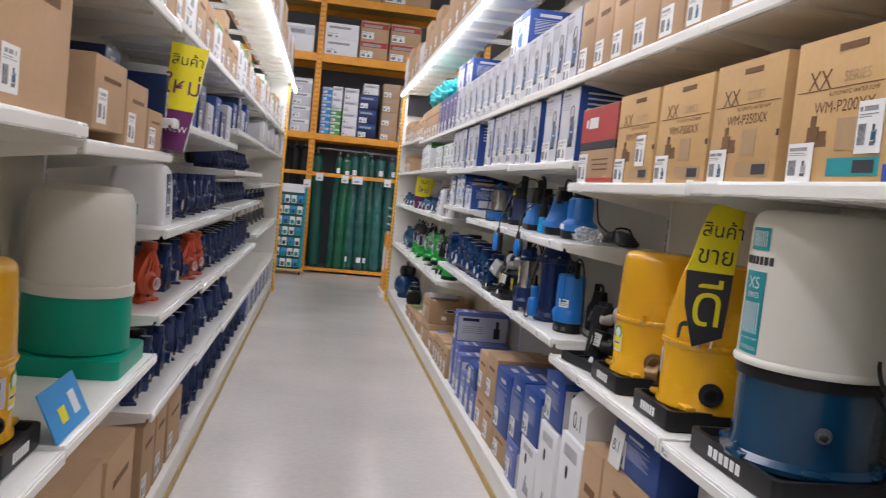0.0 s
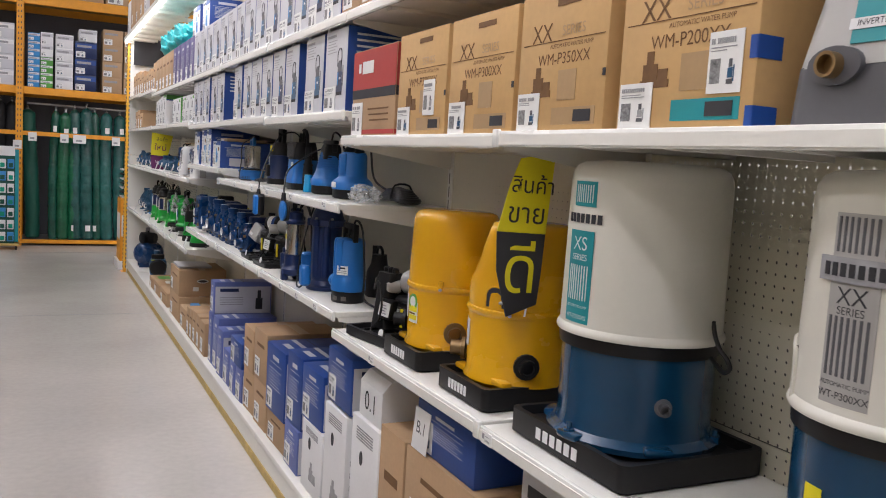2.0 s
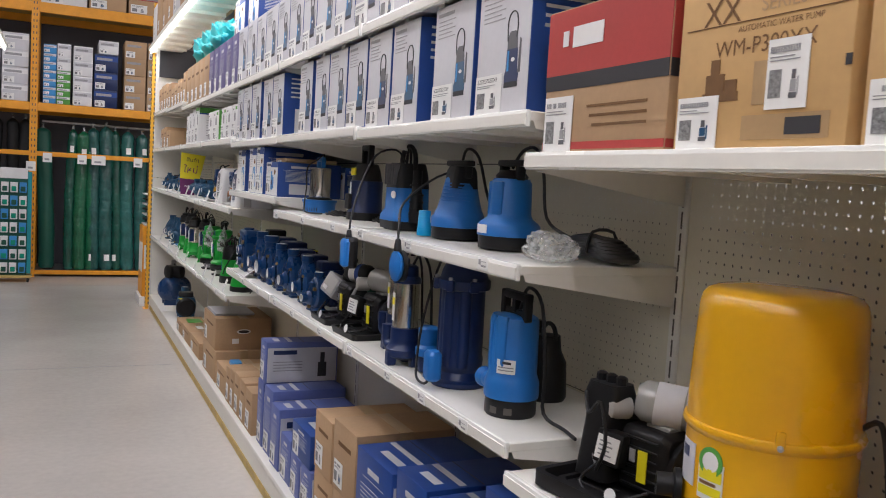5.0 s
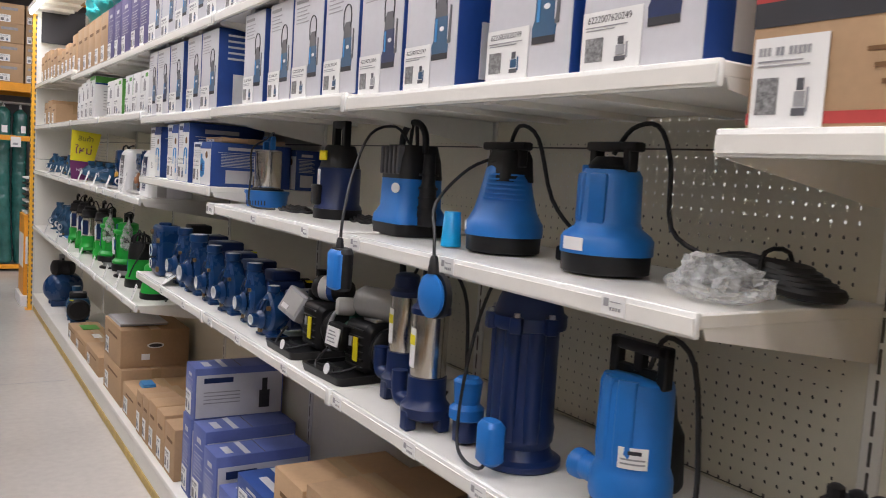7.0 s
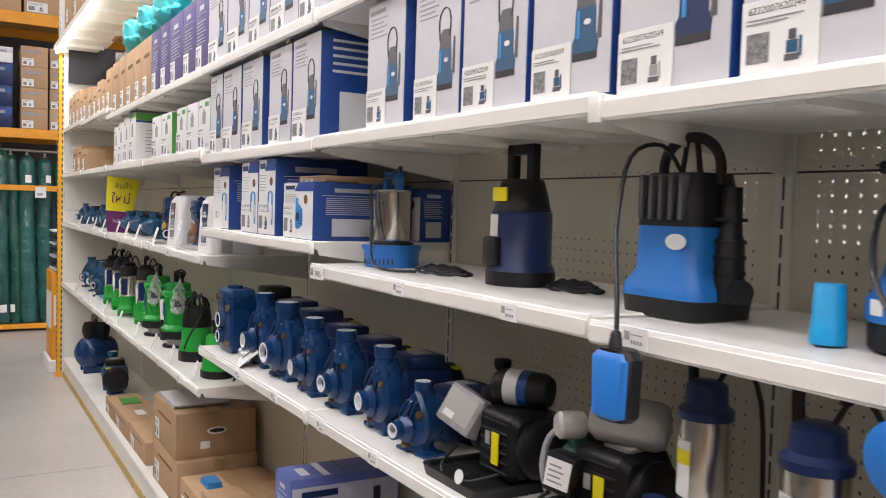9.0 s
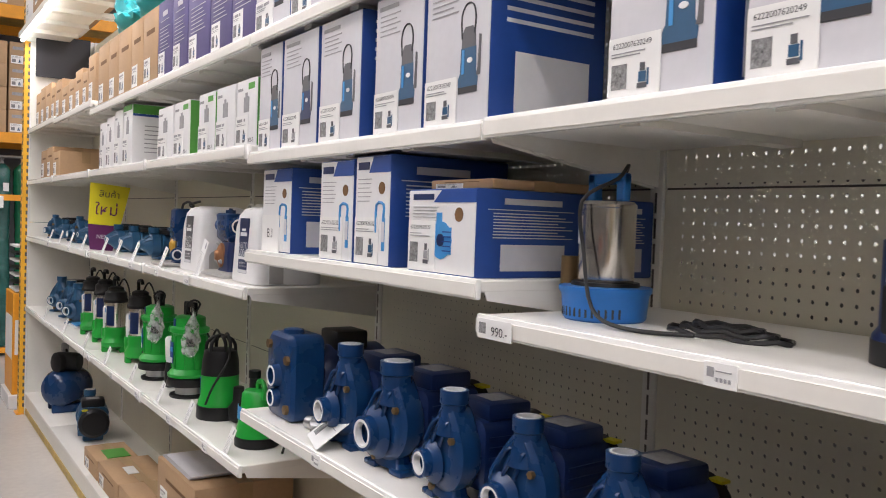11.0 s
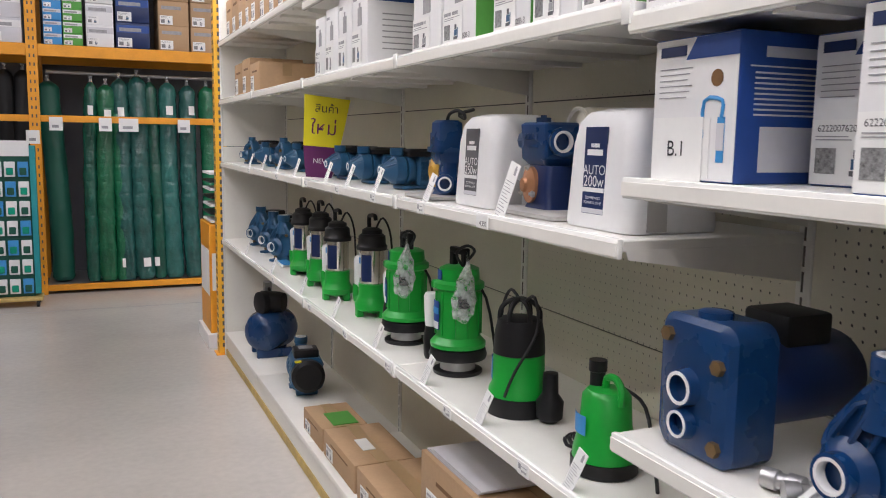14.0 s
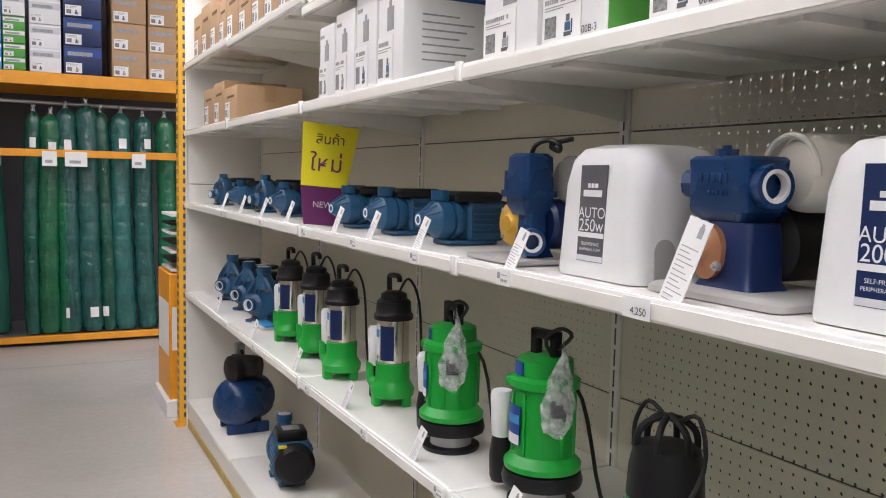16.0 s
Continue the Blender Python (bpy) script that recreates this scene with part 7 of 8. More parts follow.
t = thing("price_tag", R(1.601, 5.44, 1.309), "white price tag reading 990 in the shelf lip", "price tag", "price tags")
part("card", box(B(), -0.045, 0.045, -0.0035, -0.002, 0.0, 0.033), "white", t)
part("code_block", box(B(), -0.040, -0.022, -0.0042, -0.0035, 0.008, 0.026), "codegrey", t)
lettering("990.-", 0.021, "ink", t, front(0.014, -0.0042, 0.013))


def joint_clip(k, z):
    return copy_thing(jc, R(1.603, BAY * k, z - 0.036))


jc = thing("shelf_clip", R(1.603, BAY * 7, 1.66), "white plastic clip over the joint of two shelf lips", "shelf clip", "shelf clips")
part("body", box(B(), -0.012, 0.012, -0.006, 0.006, 0, 0.042, 0.003, 2), "rail", jc)
for k, z in ((4, 1.665), (2, 1.58), (8, 1.695), (9, 1.695), (7, 1.295), (8, 1.295), (7, 0.79), (8, 0.79), (4, 0.955), (5, 0.955), (6, 1.69), (4, 2.0), (5, 2.0), (2, 0.895)):
    joint_clip(k, z)

# base deck of the far bays
t = thing("air_compressor", R(1.785, 10.33, 0.16) @ Matrix.Diagonal((0.88, 0.88, 0.92, 1)), "dark blue pump set with round pressure tank and black motor", "pump set")
part("tank", lathe(B(), [(0, -0.18), (0.06, -0.175), (0.105, -0.155), (0.13, -0.11), (0.132, 0.11), (0.105, 0.155), (0.06, 0.175), (0, 0.18)], 32, pose(0, 0, 0.17, 90, 0, 40)), "castblue", t)
for x in (-0.09, 0.09):
    part("foot", box(B(), x - 0.015, x + 0.015, -0.12, 0.12, 0, 0.06, 0.006), "castblue", t)
mt = part("motor", lathe(B(), [(0, -0.09), (0.06, -0.085), (0.068, -0.05), (0.068, 0.08), (0.05, 0.1), (0, 0.1)], 26, pose(0.03, 0, 0.355, 90, 0, -35)), "black", t)
part("fan_cover", lathe(B(), [(0, 0.06), (0.074, 0.06), (0.074, 0.10), (0.05, 0.115), (0, 0.115)], 26, pose(0.03, 0, 0.355, 90, 0, 20)), "black", mt)
part("neck", box(B(), -0.03, 0.06, -0.03, 0.03, 0.27, 0.32, 0.01), "castblue", t)
part("pressure_switch", box(B(), -0.13, -0.07, -0.03, 0.02, 0.40, 0.47, 0.008, 2), "greyprint", t)
part("switch_pipe", tube(B(), [(-0.02, 0, 0.38), (-0.06, 0, 0.42), (-0.09, 0, 0.43)], 0.01, 8, 2), "black", t)
cable(t, [(-0.10, 0, 0.40), (-0.13, -0.01, 0.34), (-0.10, -0.02, 0.27), (-0.04, -0.02, 0.30)], 0.006)
ps = centrifugal(R(1.80, 9.60, 0.16, -98), 1.1, "slateblue", "slate blue centrifugal pump with round black fan cover", "slate blue pumps")

for y1, y0, d, h, z in ((8.99, 8.67, 0.20, 0.10, 0.16), (8.65, 8.22, 0.24, 0.11, 0.16), (8.20, 7.74, 0.26, 0.12, 0.16)):
    brown_carton(R(1.645, (y1 + y0) / 2, z), y1 - y0 - 0.01, d, h, int(y1 * 7), label="low kraft carton lying flat on the base deck")
t = thing("leaflet", R(1.70, 8.76, 0.262), "green printed leaflet taped on a kraft carton", "leaflet")
part("sheet", box(B(), -0.09, 0.07, 0, 0.11, 0, 0.003), "greenprint", t)
t = thing("leaflet", R(1.70, 8.40, 0.272), "white paper slip lying on a kraft carton", "leaflet")
part("sheet", box(B(), -0.07, 0.05, 0.02, 0.07, 0, 0.003), "white", t)
brown_carton(R(1.645, 7.33, 0.16), 0.50, 0.36, 0.20, 3, True)
brown_carton(R(1.645, 7.35, 0.361), 0.46, 0.36, 0.205, 4, True, "kraft carton with oval hand hole on top of another")
t = thing("paper_pile", R(1.66, 7.40, 0.567), "flat pale cardboard sheets on a kraft carton", "cardboard")
for i in range(3):
    part("sheet", box(B(), -0.17 + 0.02 * i, 0.17 + 0.01 * i, 0, 0.25, 0.006 * i, 0.006 * i + 0.005), "greybox", t)
brown_carton(R(1.645, 6.87, 0.16), 0.32, 0.36, 0.16, 5, False)
t = thing("cloth", R(1.70, 6.86, 0.322), "folded light blue cloth on a kraft carton", "cloth")
b = B()
for i in range(4):
    box(b, -0.06 + 0.006 * i, 0.07 - 0.004 * i, 0, 0.06, 0.007 * i, 0.007 * i + 0.006, 0.002)
part("folds", b, "skyprint", t)
for i, (y1, y0, h) in enumerate(((6.68, 6.56, 0.21), (6.55, 6.43, 0.22), (6.42, 6.28, 0.23), (6.27, 6.13, 0.23), (6.12, 5.95, 0.22))):
    brown_carton(R(1.64, (y1 + y0) / 2, 0.16), y1 - y0 - 0.005, 0.34, h, i + 20)

# base row: stacked pump cartons of the middle bays
BASEROW = (
    ("v", 5.90, 5.76, 0.16, 0.32), ("v", 5.89, 5.74, 0.481, 0.205), ("v", 5.74, 5.57, 0.16, 0.325), ("v", 5.56, 5.40, 0.16, 0.285), ("v", 5.38, 5.20, 0.16, 0.20),
    ("v", 5.19, 5.03, 0.16, 0.175), ("v", 5.02, 4.87, 0.16, 0.175), ("n", 5.18, 4.90, 0.336, 0.14),
    ("b", 4.86, 4.63, 0.16, 0.22), ("b", 4.86, 4.63, 0.381, 0.225), ("b", 4.61, 4.36, 0.16, 0.23), ("b", 4.61, 4.36, 0.391, 0.25),
    ("b", 4.34, 4.04, 0.16, 0.15), ("v", 4.34, 4.03, 0.311, 0.315), ("v", 4.01, 3.79, 0.16, 0.19), ("v", 4.01, 3.79, 0.351, 0.31), ("v", 3.77, 3.50, 0.441, 0.22), ("v", 3.47, 3.19, 0.60, 0.20),
)
for kind, y1, y0, z, h in BASEROW:
    at = R(1.645 + rs.uniform(0, 0.012), (y1 + y0) / 2, z, rs.uniform(-1.5, 1.5))
    w = y1 - y0 - 0.012
    if kind == "v":
        violet_carton(at, w, 0.36, h, int(y1 * 100), "violetbox" if z < 0.3 or y1 > 4.4 else "bluebox")
    elif kind == "n":
        violet_carton(at, w, 0.36, h, int(y1 * 100), "bluebox", False)
    else:
        brown_carton(at, w, 0.37, h, int(y1 * 100), z > 0.3)


def white_tall_carton(m, w, h, strip):
    t = carton(m, w, 0.34, h, "whitebox", "tall white pump carton with printed sides and hand hole", "white pump cartons")
    b = B()
    if strip:
        for i in range(6):
            sheet_side(b, 0.02, 0.05, 0.03 + 0.045 * i, 0.05 + 0.045 * i, w / 2)
    else:
        sheet_side(b, 0.05, 0.22, h * 0.55, h * 0.9, w / 2)
    part("side_print", b, "greyprint", t)
    b = lathe(B(), [(0, 0), (0.025, 0), (0.025, 0.001), (0, 0.001)], 14, pose(-w * 0.1, -0.0002, h * 0.72, 90, 0, 0), 0.6, 1.0)
    part("hand_hole", b, "ink", t)
    b = B()
    pump_glyph(b, 0.02, h * 0.2, 0.09)
    part("picture", b, "brownprint" if not strip else "greyprint", t)
    b = B()
    for i in range(5):
        sheet_front(b, -w * 0.3, w * 0.3, h * (0.84 + 0.02 * i), h * (0.85 + 0.02 * i))
    part("print", b, "greyprint", t)
    return t


white_tall_carton(R(1.645, 3.60, 0.16), 0.26, 0.28, True)
white_tall_carton(R(1.645, 3.33, 0.16), 0.24, 0.43, True)
white_tall_carton(R(1.645, 3.03, 0.16), 0.25, 0.475, False)
t = thing("pump_cover", R(1.66, 3.03, 0.636), "white moulded cover with a large printed code lying on cartons", "pump cover")
part("shell", loft(B(), [[Vector((x, y, z)) for y, z in ((0.0, 0.0), (0.0, 0.12), (0.03, 0.155), (0.09, 0.165), (0.20, 0.15), (0.26, 0.06), (0.26, 0.0))] for x in (-0.10, 0.10)]), "whitebox", t)
lettering("0.1", 0.09, "ink", t, front(0.0, -0.001, 0.06))
brown_carton(R(1.65, 2.81, 0.16), 0.19, 0.36, 0.51, 61)
brown_carton(R(1.65, 2.48, 0.16), 0.44, 0.37, 0.255, 62)
brown_carton(R(1.65, 2.48, 0.416), 0.44, 0.37, 0.262, 63)
t = violet_carton(R(1.66, 2.48, 0.68), 0.36, 0.34, 0.145, 64, "bluebox", False)
c = part("price_card", box(B(), -0.05, 0.05, -0.003, -0.001, 0, 0.12), "white", t, "white card with a shelf code", pose(-0.13, -0.012, 0.0, -5, 0, 0))
lettering("B.1", 0.05, "ink", c, front(0.0, -0.0036, 0.065))
for y1, y0, z, h in ((2.24, 1.86, 0.16, 0.24), (2.24, 1.86, 0.401, 0.235), (1.84, 1.44, 0.16, 0.32), (1.84, 1.44, 0.481, 0.32), (1.42, 1.0, 0.16, 0.3), (1.42, 1.0, 0.461, 0.3)):
    t = carton(R(1.65, (y1 + y0) / 2, z), y1 - y0 - 0.01, 0.36, h, "ochre", "ochre pump carton stacked on the base deck", "ochre pump cartons", "bluetape")
    lettering("XX SERIES", 0.045, "brownprint", t, front(0, -0.001, h * 0.6))
    price_label(t, -0.15, 0.01, 0.08, 0.09, 0, int(y1 * 10))
t = carton(R(1.70, 2.03, 0.637), 0.22, 0.24, 0.19, "greybox", "grey pump carton with dark print on ochre cartons", "grey cartons")
b = sheet_front(B(), -0.08, 0.02, 0.10, 0.13)
lathe(b, [(0, 0), (0.025, 0), (0.025, 0.001), (0, 0.001)], 14, pose(0.05, -0.0002, 0.06, 90, 0, 0))
part("print", b, "ink", t)


# ---- promotion signs ----
def shield_sign(m, w, h, words_top, words_mid, words_low, label, low_mat, pointed):
    """A yellow card over a dark lower part, on a thin stem."""
    t = thing("shelf_sign", m, label, "sign", "yellow promotion signs")
    if pointed:
        left = [(-0.17, 0.0), (-0.44, 0.28), (-0.5, 0.51), (-0.33, 0.79), (-0.17, 0.95)]
        right = [(0.41, 0.08), (0.44, 0.3), (0.45, 0.51), (0.48, 0.8), (0.5, 1.0)]
    else:
        left = [(-0.36, 0.0), (-0.42, 0.2), (-0.46, 0.38), (-0.48, 0.7), (-0.5, 1.0)]
        right = [(0.20, 0.0), (0.28, 0.2), (0.34, 0.38), (0.43, 0.7), (0.5, 0.98)]
    for name, a, e, material in (("lower_card", 0, 3, low_mat), ("upper_card", 2, 5, "signyellow")):
        ring = left[a:e] + right[a:e][::-1]
        part(name, loft(B(), [[Vector((x * w, y, z * h)) for x, z in ring] for y in (-0.0015, 0.0015)]), material, t)
    lettering(words_top, h * 0.135, "ink", t, front(w * (0.12 if pointed else 0.0), -0.0022, h * (0.79 if pointed else 0.84)))
    lettering(words_mid, h * (0.17 if pointed else 0.225), "ink" if pointed else "signpurple", t, front(w * (0.04 if pointed else -0.04), -0.0022, h * (0.62 if pointed else 0.60)))
    lettering(words_low, h * (0.40 if pointed else 0.085), "signyellow" if pointed else "whitebox", t, front(w * (0.02 if pointed else -0.06), -0.0022, h * (0.27 if pointed else 0.20)))
    part("stem", tube(B(), [(w * 0.22, 0.004, 0.0), (w * 0.38, 0.004, h * 0.5), (w * 0.51, 0.004, h)], 0.0025, 6, 2), "rail", t)
    return t


shield_sign(pose(1.70, 2.228, 1.142, 0, 2, -3), 0.138, 0.402, "สินค้า", "ขาย", "ดี", "yellow and black pointed promotion sign on the shelf edge", "ink", True)
shield_sign(pose(1.685, 8.80, 1.297, 0, 4, -6), 0.19, 0.335, "สินค้า", "ใหม่", "NEW", "yellow and purple new-product sign on the shelf edge", "signpurple", False)
shield_sign(pose(0.10, 3.38, 1.545, 0, 4, 4), 0.135, 0.40, "สินค้า", "ใหม่", "NEW", "yellow and purple new-product sign on the shelf edge", "signpurple", False)


# ---- pallet rack across the end of the aisle ----
RY = 13.7
POSTS = (-2.35, 0.36, 3.06)
rack = thing("pallet_rack", pose(0, RY, 0), "orange painted steel pallet rack with loaded beams and dark backing", "rack")
for px in POSTS:
    for dy in (0.0, 1.0):
        outline = ((px, dy + 0.07), (px, dy), (px + 0.09, dy), (px + 0.09, dy + 0.07), (px + 0.086, dy + 0.07), (px + 0.086, dy + 0.004), (px + 0.004, dy + 0.004), (px + 0.004, dy + 0.07))
        po = part("post", loft(B(), [[Vector((x, y, z)) for x, y in outline] for z in (0.0, 5.0)]), "orange", rack)
        if dy == 0.0:
            b = B()
            for i in range(60):
                for dx in (0.022, 0.056):
                    box(b, px + dx, px + dx + 0.012, -0.0012, 0.0, 0.1 + 0.075 * i, 0.13 + 0.075 * i)
            part("holes", b, "slot", po)["kind"] = "stuff"
for x0, x1 in ((-2.26, 0.36), (0.45, 3.06)):
    for z0, z1 in ((0.03, 0.085), (1.565, 1.625), (2.14, 2.245), (3.38, 3.51), (4.30, 4.42)):
        bm_ = part("beam", box(B(), x0, x1, 0.006, 0.05, z0, z1, 0.004), "orange", rack)
        if z0 > 2:
            part("beam", box(B(), x0, x1, 0.95, 0.99, z0, z1, 0.004), "orange", rack)
            part("deck", box(B(), x0, x1, 0.05, 0.95, z1 - 0.03, z1 - 0.006), "kick", rack)
        if z0 < 0.1:
            part("wire_deck", box(B(), x0, x1, 0.05, 0.95, 0.06, 0.07), "steel", rack)
    part("backing", box(B(), x0, x1, 1.08, 1.10, 0, 3.4), "rackback", rack)
part("hang_bar", tube(B(), [(0.5, 0.35, 2.03), (1.7, 0.35, 2.02), (3.0, 0.35, 2.03)], 0.016, 10, 3), "steel", rack)


def rack_carton(x0, x1, z, h, material, label, n=1, band=None, d=0.5):
    for i in range(n):
        t = carton(pose((x0 + x1) / 2, RY + 0.03 + 0.01 * (i % 2), z + i * (h + 0.002)), x1 - x0 - 0.01, d, h, material, label, "rack cartons")
        w = x1 - x0 - 0.01
        if band:
            part("band", sheet_front(B(), -w * 0.48, w * 0.48, h * 0.62, h * 0.9), band, t)
        b = sheet_front(B(), -w * 0.4, w * 0.25, h * 0.66, h * 0.8, -0.0014)
        part("print", b, "greyprint" if band != "greyprint" else "whitebox", t)
        price_label(t, -w * 0.45, h * 0.05, w * 0.42, h * 0.36, -0.0014, int(x0 * 90) + i)


z = 2.247
rack_carton(-0.30, 0.02, z, 0.21, "greybox", "pale blue-grey carton with white label on the rack", 4, "whitebox")
rack_carton(0.03, 0.34, z, 0.21, "greybox", "pale blue-grey carton with white label on the rack", 4, "whitebox")
rack_carton(0.50, 0.66, z, 0.105, "skyprint", "small light blue carton in a rack stack", 7, "greybox")
rack_carton(0.66, 0.83, z, 0.105, "greenprint", "small green and white carton in a rack stack", 4, "whitebox")
rack_carton(0.66, 0.83, z + 0.43, 0.17, "whitebox", "white carton with grey print in a rack stack", 2, "greybox")
rack_carton(0.85, 1.09, z, 0.19, "whitebox", "white tool carton with grey print on the rack", 4, "greybox")
rack_carton(1.10, 1.40, z, 0.23, "navy", "navy tool carton with white sticker on the rack", 3, "bluebox")
rack_carton(1.15, 1.40, z + 0.70, 0.17, "whitebox", "white carton tilted over navy cartons", 1, "greybox")
rack_carton(1.47, 1.75, z, 0.225, "carton", "kraft carton with white label on the rack", 4)
rack_carton(1.76, 2.04, z, 0.225, "carton", "kraft carton with white label on the rack", 4)
z = 3.512
rack_carton(-0.3, 0.3, z, 0.42, "whitebox", "cream carton on the upper rack level", 1, "greybox", 0.7)
rack_carton(0.46, 1.0, z, 0.25, "whitebox", "cream carton on the upper rack level", 2, None, 0.7)
rack_carton(1.02, 1.48, z, 0.30, "carton", "kraft carton with faded red panel on the upper rack", 2, "red", 0.7)
rack_carton(1.50, 2.0, z, 0.30, "carton", "kraft carton with faded red panel on the upper rack", 2, "red", 0.7)
rack_carton(0.46, 1.3, 4.422, 0.4, "carton", "kraft carton with faded red panel on the upper rack", 1, "red", 0.7)
rack_carton(1.32, 2.1, 4.422, 0.4, "carton", "kraft carton with faded red panel on the upper rack", 1, "red", 0.7)

rr = random.Random(11)


def crease(j, z, x):
    """Loose film round a roll: broad dents and sharp slanted folds."""
    a = 2 * math.pi * j / 22
    p = Vector((math.cos(a) * 1.1, math.sin(a) * 1.1, z * 5 + x * 9))
    q = Vector((math.cos(a) * 2.2 + z * 3, math.sin(a) * 2.2, z * 17 + x * 5))
    return 1 + 0.12 * noise.noise(p) + 0.14 * abs(noise.noise(q))


def net_roll(x, h, r, lean, mat_name, y=RY + 0.16, label="rolled green shade net wrapped in clear film, leaning in the rack"):
    t = thing("net_roll", pose(x, y, 0.086, -3.5, lean, 0), label, "net roll", "green net rolls")
    rings = []
    n, k = 22, 58
    ph = rr.uniform(0, 6)
    for i in range(k + 1):
        z = h * i / k
        f = 1.0 if 0 < i < k - 1 else (0.8 if i in (0, k - 1) else 0.35)
        bend = 0.012 * math.sin(z * 2.2 + ph)
        rings.append([Vector((bend + r * f * crease(j, z, x) * math.cos(2 * math.pi * j / n), r * f * crease(j, z, x) * math.sin(2 * math.pi * j / n), z)) for j in range(n)])
    part("roll", loft(B(), rings), mat_name, t)
    part("film_twist", lathe(B(), [(r * 0.3, h - 0.005), (0.012, h + 0.03), (0.02, h + 0.06), (0, h + 0.062)], 10, Matrix.Translation((0.012 * math.sin(h * 2.2 + ph), 0, 0))), "bag", t)
    if rr.random() < 0.7:
        zl = 0.12 if rr.random() < 0.4 else h - 0.26 - 0.1 * rr.random()
        a0 = rr.uniform(-45, 5)
        part("label", arc_sheet(B(), r * 1.1, a0, a0 + 40, zl, zl + 0.085, 0.002), "white", t)
    return t


for x, h, r, lean, film in ((0.84, 1.86, 0.060, 0.9, "rollgreen"), (0.98, 1.84, 0.082, 0.4, "rollbright"), (1.10, 1.62, 0.066, 0.6, "rollbright"), (1.17, 1.90, 0.074, -1.8, "rollteal"), (1.32, 1.93, 0.086, -1.5, "rollteal"), (1.44, 1.88, 0.062, -1.0, "rollgreen"), (1.58, 1.88, 0.082, -0.9, "rollteal"), (1.76, 1.86, 0.080, -0.9, "rollteal"), (1.93, 1.86, 0.082, 0.0, "rollbright"), (2.09, 1.9, 0.075, 0.5, "rollgreen")):
    net_roll(x, h, r, lean, film)
net_roll(0.58, 1.86, 0.095, -1.8, "darkgreen", RY + 0.30, "dark green net roll leaning in the rack")
for x in (-0.25, -0.05, 0.14, 0.28):
    net_roll(x, 1.95, 0.075, 0.5, "black", RY + 0.25, "black plastic sheet roll leaning in the rack")
# price cards on the rack's middle beam
for x, w in ((0.33, 0.11), (0.52, 0.11), (0.93, 0.11), (1.10, 0.17), (1.62, 0.11)):
    t = thing("price_card", pose(x + w / 2, RY + 0.004, 1.49 if x > 0.4 else 1.37), "white price card hanging on the rack beam", "price card", "rack price cards")
    part("card", box(B(), -w / 2, w / 2, -0.006, -0.003, 0, 0.12), "white", t)
    part("print", box(B(), -w * 0.3, w * 0.2, -0.0072, -0.006, 0.025, 0.05), "greyprint", t)

# packet display stand
t = thing("display_stand", pose(0.17, 13.25, 0), "wheeled display stand hung with rows of blister packets", "display stand")
part("panel", box(B(), -0.20, 0.20, -0.012, 0.012, 0.08, 1.36, 0.004), "darkgreen", t)
part("side_banner", box(B(), 0.20, 0.245, -0.03, 0.10, 0.10, 1.36, 0.003), "tealprint", t)
part("header", box(B(), -0.20, 0.20, -0.02, -0.012, 1.27, 1.40), "whitebox", t)
part("base", box(B(), -0.24, 0.26, -0.12, 0.14, 0.055, 0.08, 0.004), "kick", t)
for x in (-0.2, 0.22):
    for y in (-0.1, 0.12):
        part("castor", lathe(B(), [(0, -0.012), (0.026, -0.012), (0.026, 0.012), (0, 0.012)], 14, pose(x, y, 0.027, 90, 0, 90)), "black", t)
for i in range(7):
    for j in range(4):
        x, zz = -0.15 + 0.10 * j, 1.10 - 0.165 * i
        pk = part("packet", box(B(), x - 0.04, x + 0.04, -0.045, -0.014, zz, zz + 0.125, 0.003), "whitebox" if (i + j) % 3 else "skyprint", t)
        part("blister", box(B(), x - 0.026, x + 0.026, -0.056, -0.045, zz + 0.015, zz + 0.075, 0.006), "darkgreen" if (i * 3 + j) % 2 else "emerald", pk)

# orange bin beyond the end post
t = thing("dump_bin", pose(1.70, 11.45, 0), "orange cardboard bin with a white poster on a white base", "cardboard bin")
part("bin", box(B(), -0.145, 0.15, -0.2, 0.25, 0.10, 0.86, 0.004), "orange", t)
part("base", box(B(), -0.17, 0.17, -0.24, 0.27, 0.0, 0.10, 0.004), "whitebox", t)
part("poster", box(B(), -0.147, -0.145, -0.17, 0.22, 0.36, 0.68), "white", t)
b = B()
box(b, -0.13, -0.02, -0.2018, -0.2, 0.40, 0.66)
part("poster", b, "white", t)
for i in range(7):
    part("tray", box(B(), -0.13, 0.13, -0.18, 0.2, 0.87 + 0.055 * i, 0.885 + 0.055 * i), "black" if i % 2 else "whitebox", t)

# dark panel over the last bay, film rolls on the top cartons
t = thing("blank_panel", pose(1.80, 10.96, 2.44), "plain black panel fixed above the last shelf", "panel")
part("sheet", box(B(), -0.16, 0.20, -0.01, 0.01, 0, 0.30), "ink", t)
for yy, x in ((7.55, 1.74), (7.95, 1.74), (8.35, 1.74)):
    t = crumpled_bag(R(x, yy, 2.302), 0.42, 0.22, 0.2, "crumpled turquoise plastic film bundle on cartons")
    for c in t.children:
        c.data.materials[0] = M["turquoise"]

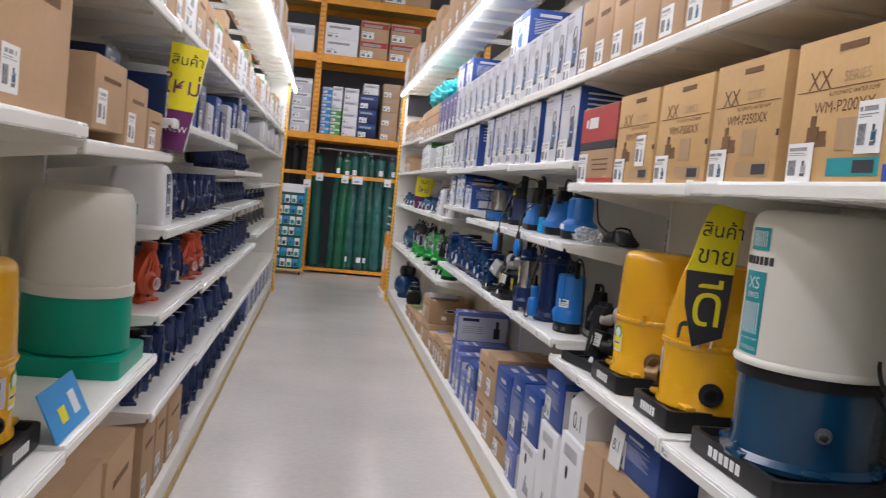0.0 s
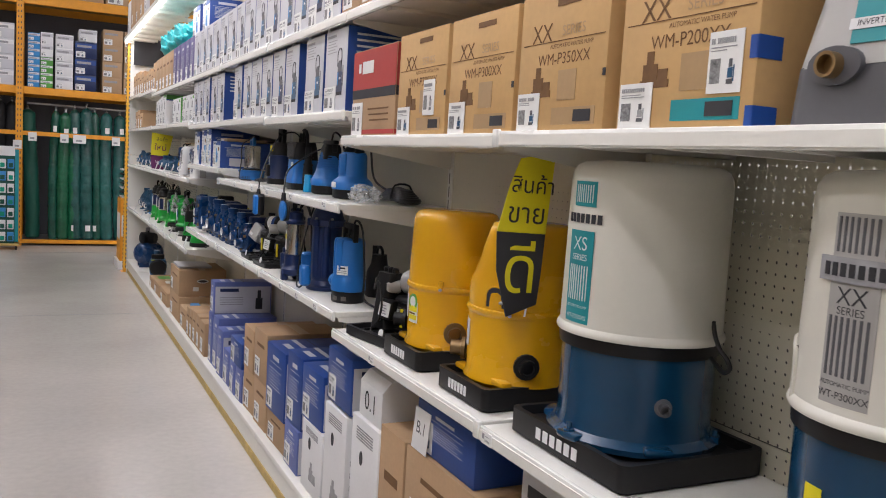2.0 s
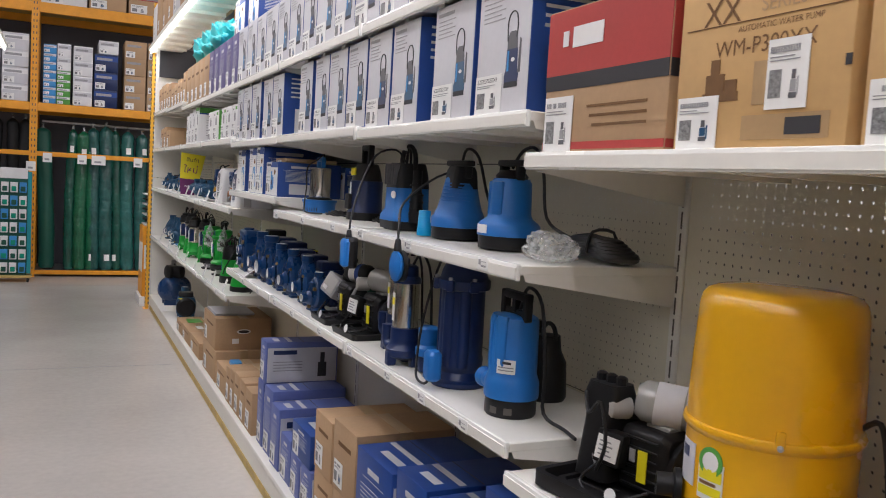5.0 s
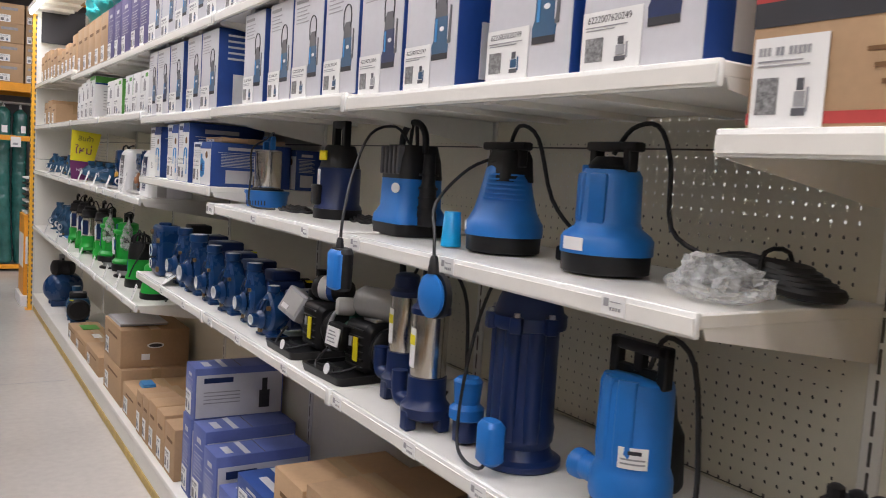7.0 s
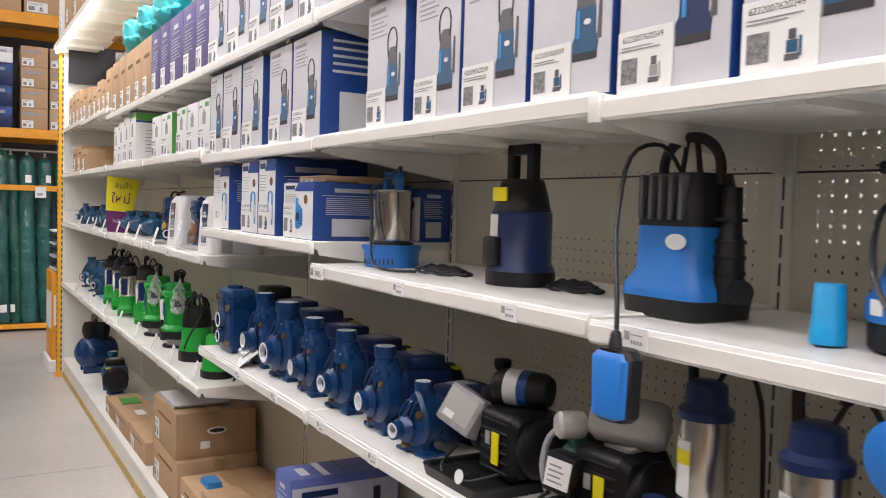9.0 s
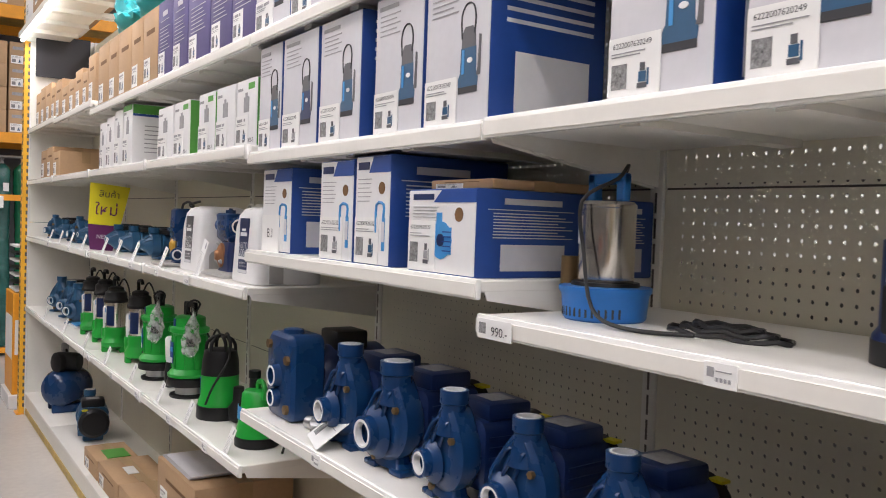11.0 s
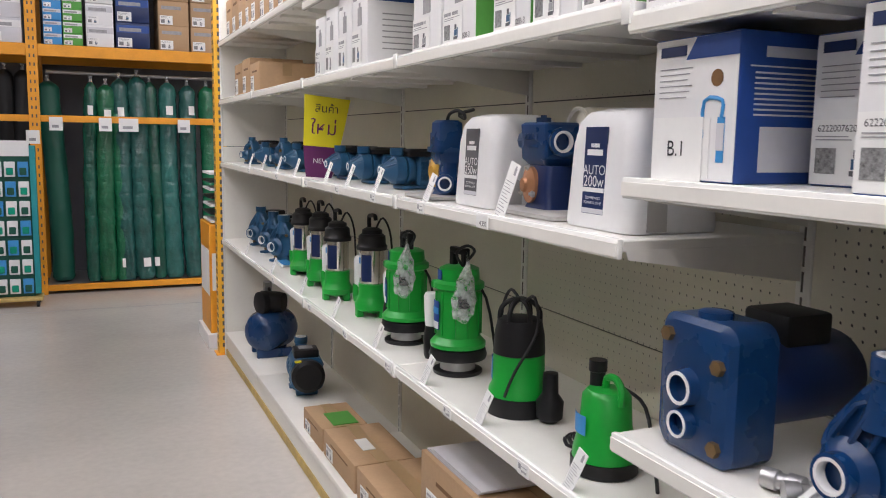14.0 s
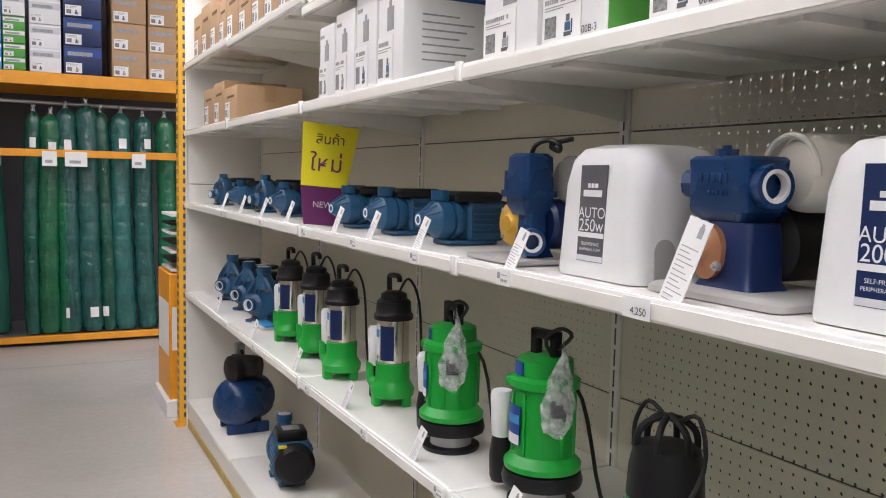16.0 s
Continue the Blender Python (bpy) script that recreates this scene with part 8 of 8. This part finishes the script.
# cartons stored on top of the lit headers
rt = random.Random(21)
y = 10.9
while y > 2.5:
    w = rt.uniform(0.34, 0.5)
    h = rt.uniform(0.25, 0.42)
    for place in (R(1.56, y - w / 2, 2.741), L(0.15, y - w / 2, 2.741)):
        t = carton(place, w - 0.02, 0.36, h, rt.choice(["carton", "greybox", "whitebox", "carton"]), "storage carton standing on the lit header", "stored cartons", "tape")
        price_label(t, -w * 0.3, h * 0.2, 0.1, 0.09, 0, int(y * 10))
    y -= w

# ---- opposite gondola ----
t = thing("water_pump", L(-0.12, 3.05, 0.79), "ivory and emerald green tank pump on a green base", "water pump")
part("base", loft(B(), [rounded(0, 0, 0, 0.20, 0.19, 0.03), rounded(0, 0, 0.06, 0.20, 0.19, 0.03)]), "emerald", t)
part("tank", lathe(B(), [(0.16, 0.058), (0.172, 0.065), (0.172, 0.25), (0.15, 0.252)], 40), "emerald", t)
cov = part("cover", lathe(B(), [(0.15, 0.25), (0.178, 0.25), (0.178, 0.285), (0.17, 0.29), (0.165, 0.55), (0.15, 0.59), (0.12, 0.605), (0, 0.61)], 44), "ivory", t)
part("opening", arc_sheet(B(), 0.168, 28, 52, 0.33, 0.50, 0.004), "darkgreen", cov)
part("name_plate", arc_sheet(B(), 0.168, 22, 48, 0.52, 0.555, 0.003), "emerald", cov)
yellow_pump(L(-0.13, 2.10, 0.78), False, "glossy yellow enamel tank pump in a black tray")
t = thing("leaflet_rack", L(0.085, 2.36, 0.792), "blue and yellow brochure leaning at the shelf edge", "brochure")
part("sheet", box(B(), -0.16, 0.12, -0.002, 0.002, 0, 0.13), "skyprint", t, "", pose(0, 0, 0, -25, 0, 0))
part("print", box(B(), -0.08, -0.03, -0.003, -0.002, 0.03, 0.07), "signyellow", t, "", pose(0, 0, 0, -25, 0, 0))
part("print", box(B(), 0.02, 0.07, -0.003, -0.002, 0.03, 0.09), "whitebox", t, "", pose(0, 0, 0, -25, 0, 0))
for y0, y1, z, h, d in ((2.36, 2.70, 1.565, 0.19, 0.3), (2.71, 3.0, 1.53, 0.20, 0.3), (3.02, 3.26, 1.53, 0.14, 0.3), (1.7, 2.15, 1.565, 0.34, 0.34), (2.35, 2.75, 0.16, 0.42, 0.36), (2.8, 3.2, 0.16, 0.38, 0.36), (3.35, 3.6, 0.16, 0.33, 0.36), (3.62, 3.85, 0.16, 0.33, 0.36), (3.9, 4.25, 0.16, 0.28, 0.36)):
    brown_carton(L(0.07, (y0 + y1) / 2, z), y1 - y0 - 0.01, d, h, int(y0 * 70))
violet_carton(L(-0.1, 3.2, 1.672), 0.2, 0.22, 0.2, 5, "navy", False)
pump_housing(L(0.05, 3.62, 1.25), "200w")
lp = centrifugal(L(-0.03, 4.0, 0.93), 0.85, "navy", "dark navy centrifugal pump on the shelf", "dark pumps")
op = centrifugal(L(-0.03, 3.62, 0.93, -20), 1.0, "orangered", "orange-red cast centrifugal pump", "orange-red pumps")
copy_thing(op, L(-0.03, 4.62, 0.90, -20))
copy_thing(op, L(-0.03, 4.85, 0.90, -20))
for k, lv in LEFT.items():
    if k < 3:
        continue
    for z in (lv if k < 6 else lv[1:4] if k == 6 else ()):
        if z > 1.9:
            continue
        for j in range(4):
            yy = BAY * k + 0.14 + 0.27 * j
            if (z > 0.88 and z < 0.95 and (yy < 3.95 or 4.45 < yy < 5.0)) or (z == 1.25 and yy < 3.85):
                continue
            if z in (1.26, 1.50):
                copy_thing(lp, L(-0.06, yy, z, 25) @ Matrix.Diagonal((0.72, 0.72, 0.72, 1)))
            elif z > 1.6:
                violet_carton(L(0.06, yy, z), 0.2, 0.26, 0.16 + 0.06 * (j % 2), int(yy * 50), ("navy", "greybox", "bluebox")[(j + k) % 3], False)
            elif (j + k) % 5 == 2 and z < 0.6:
                cone_pump(L(-0.06, yy, z), 1.0, False, "navy", "navy submersible pump with black base on the shelf")
            else:
                copy_thing(lp, L(-0.03, yy, z, 20 - 10 * (j % 3)))
    for j in range(4):
        yy = BAY * k + 0.14 + 0.27 * j
        if k in (4, 5, 6):
            copy_thing(lp, L(-0.02, yy, 0.16, 15))
        elif k > 6:
            violet_carton(L(0.06, yy, 0.16), 0.22, 0.3, 0.2 + 0.05 * (j % 2), int(yy * 50), ("violetbox", "whitebox")[j % 2], False)
            if j % 2:
                steel_sub(L(-0.10, yy, lv[1]), 0.38, 0.032, "darkgrey", "slim stainless borehole pump standing on the shelf", "slim steel pumps")
    if k > 6:
        for z in lv[3:4]:
            for j in range(3):
                violet_carton(L(0.05, BAY * k + 0.2 + 0.35 * j, z), 0.28, 0.28, 0.2 + 0.04 * j, int(k * 7 + j), ("whitebox", "greybox")[(j + k) % 2], False)
y = 2.3
while y < 10.7:
    w = rt.uniform(0.2, 0.32)
    kk = int((y + w / 2) // BAY)
    z = LEFT[kk][-1]
    if y + w < BAY * (kk + 1) + 0.1:
        if rt.random() < 0.5:
            brown_carton(L(0.07, y + w / 2, z), w - 0.01, 0.3, rt.uniform(0.2, 0.32), int(y * 31))
        else:
            green_white_carton(L(0.07, y + w / 2, z), w - 0.01, 0.3, rt.uniform(0.2, 0.32), int(y * 31))
    y += w
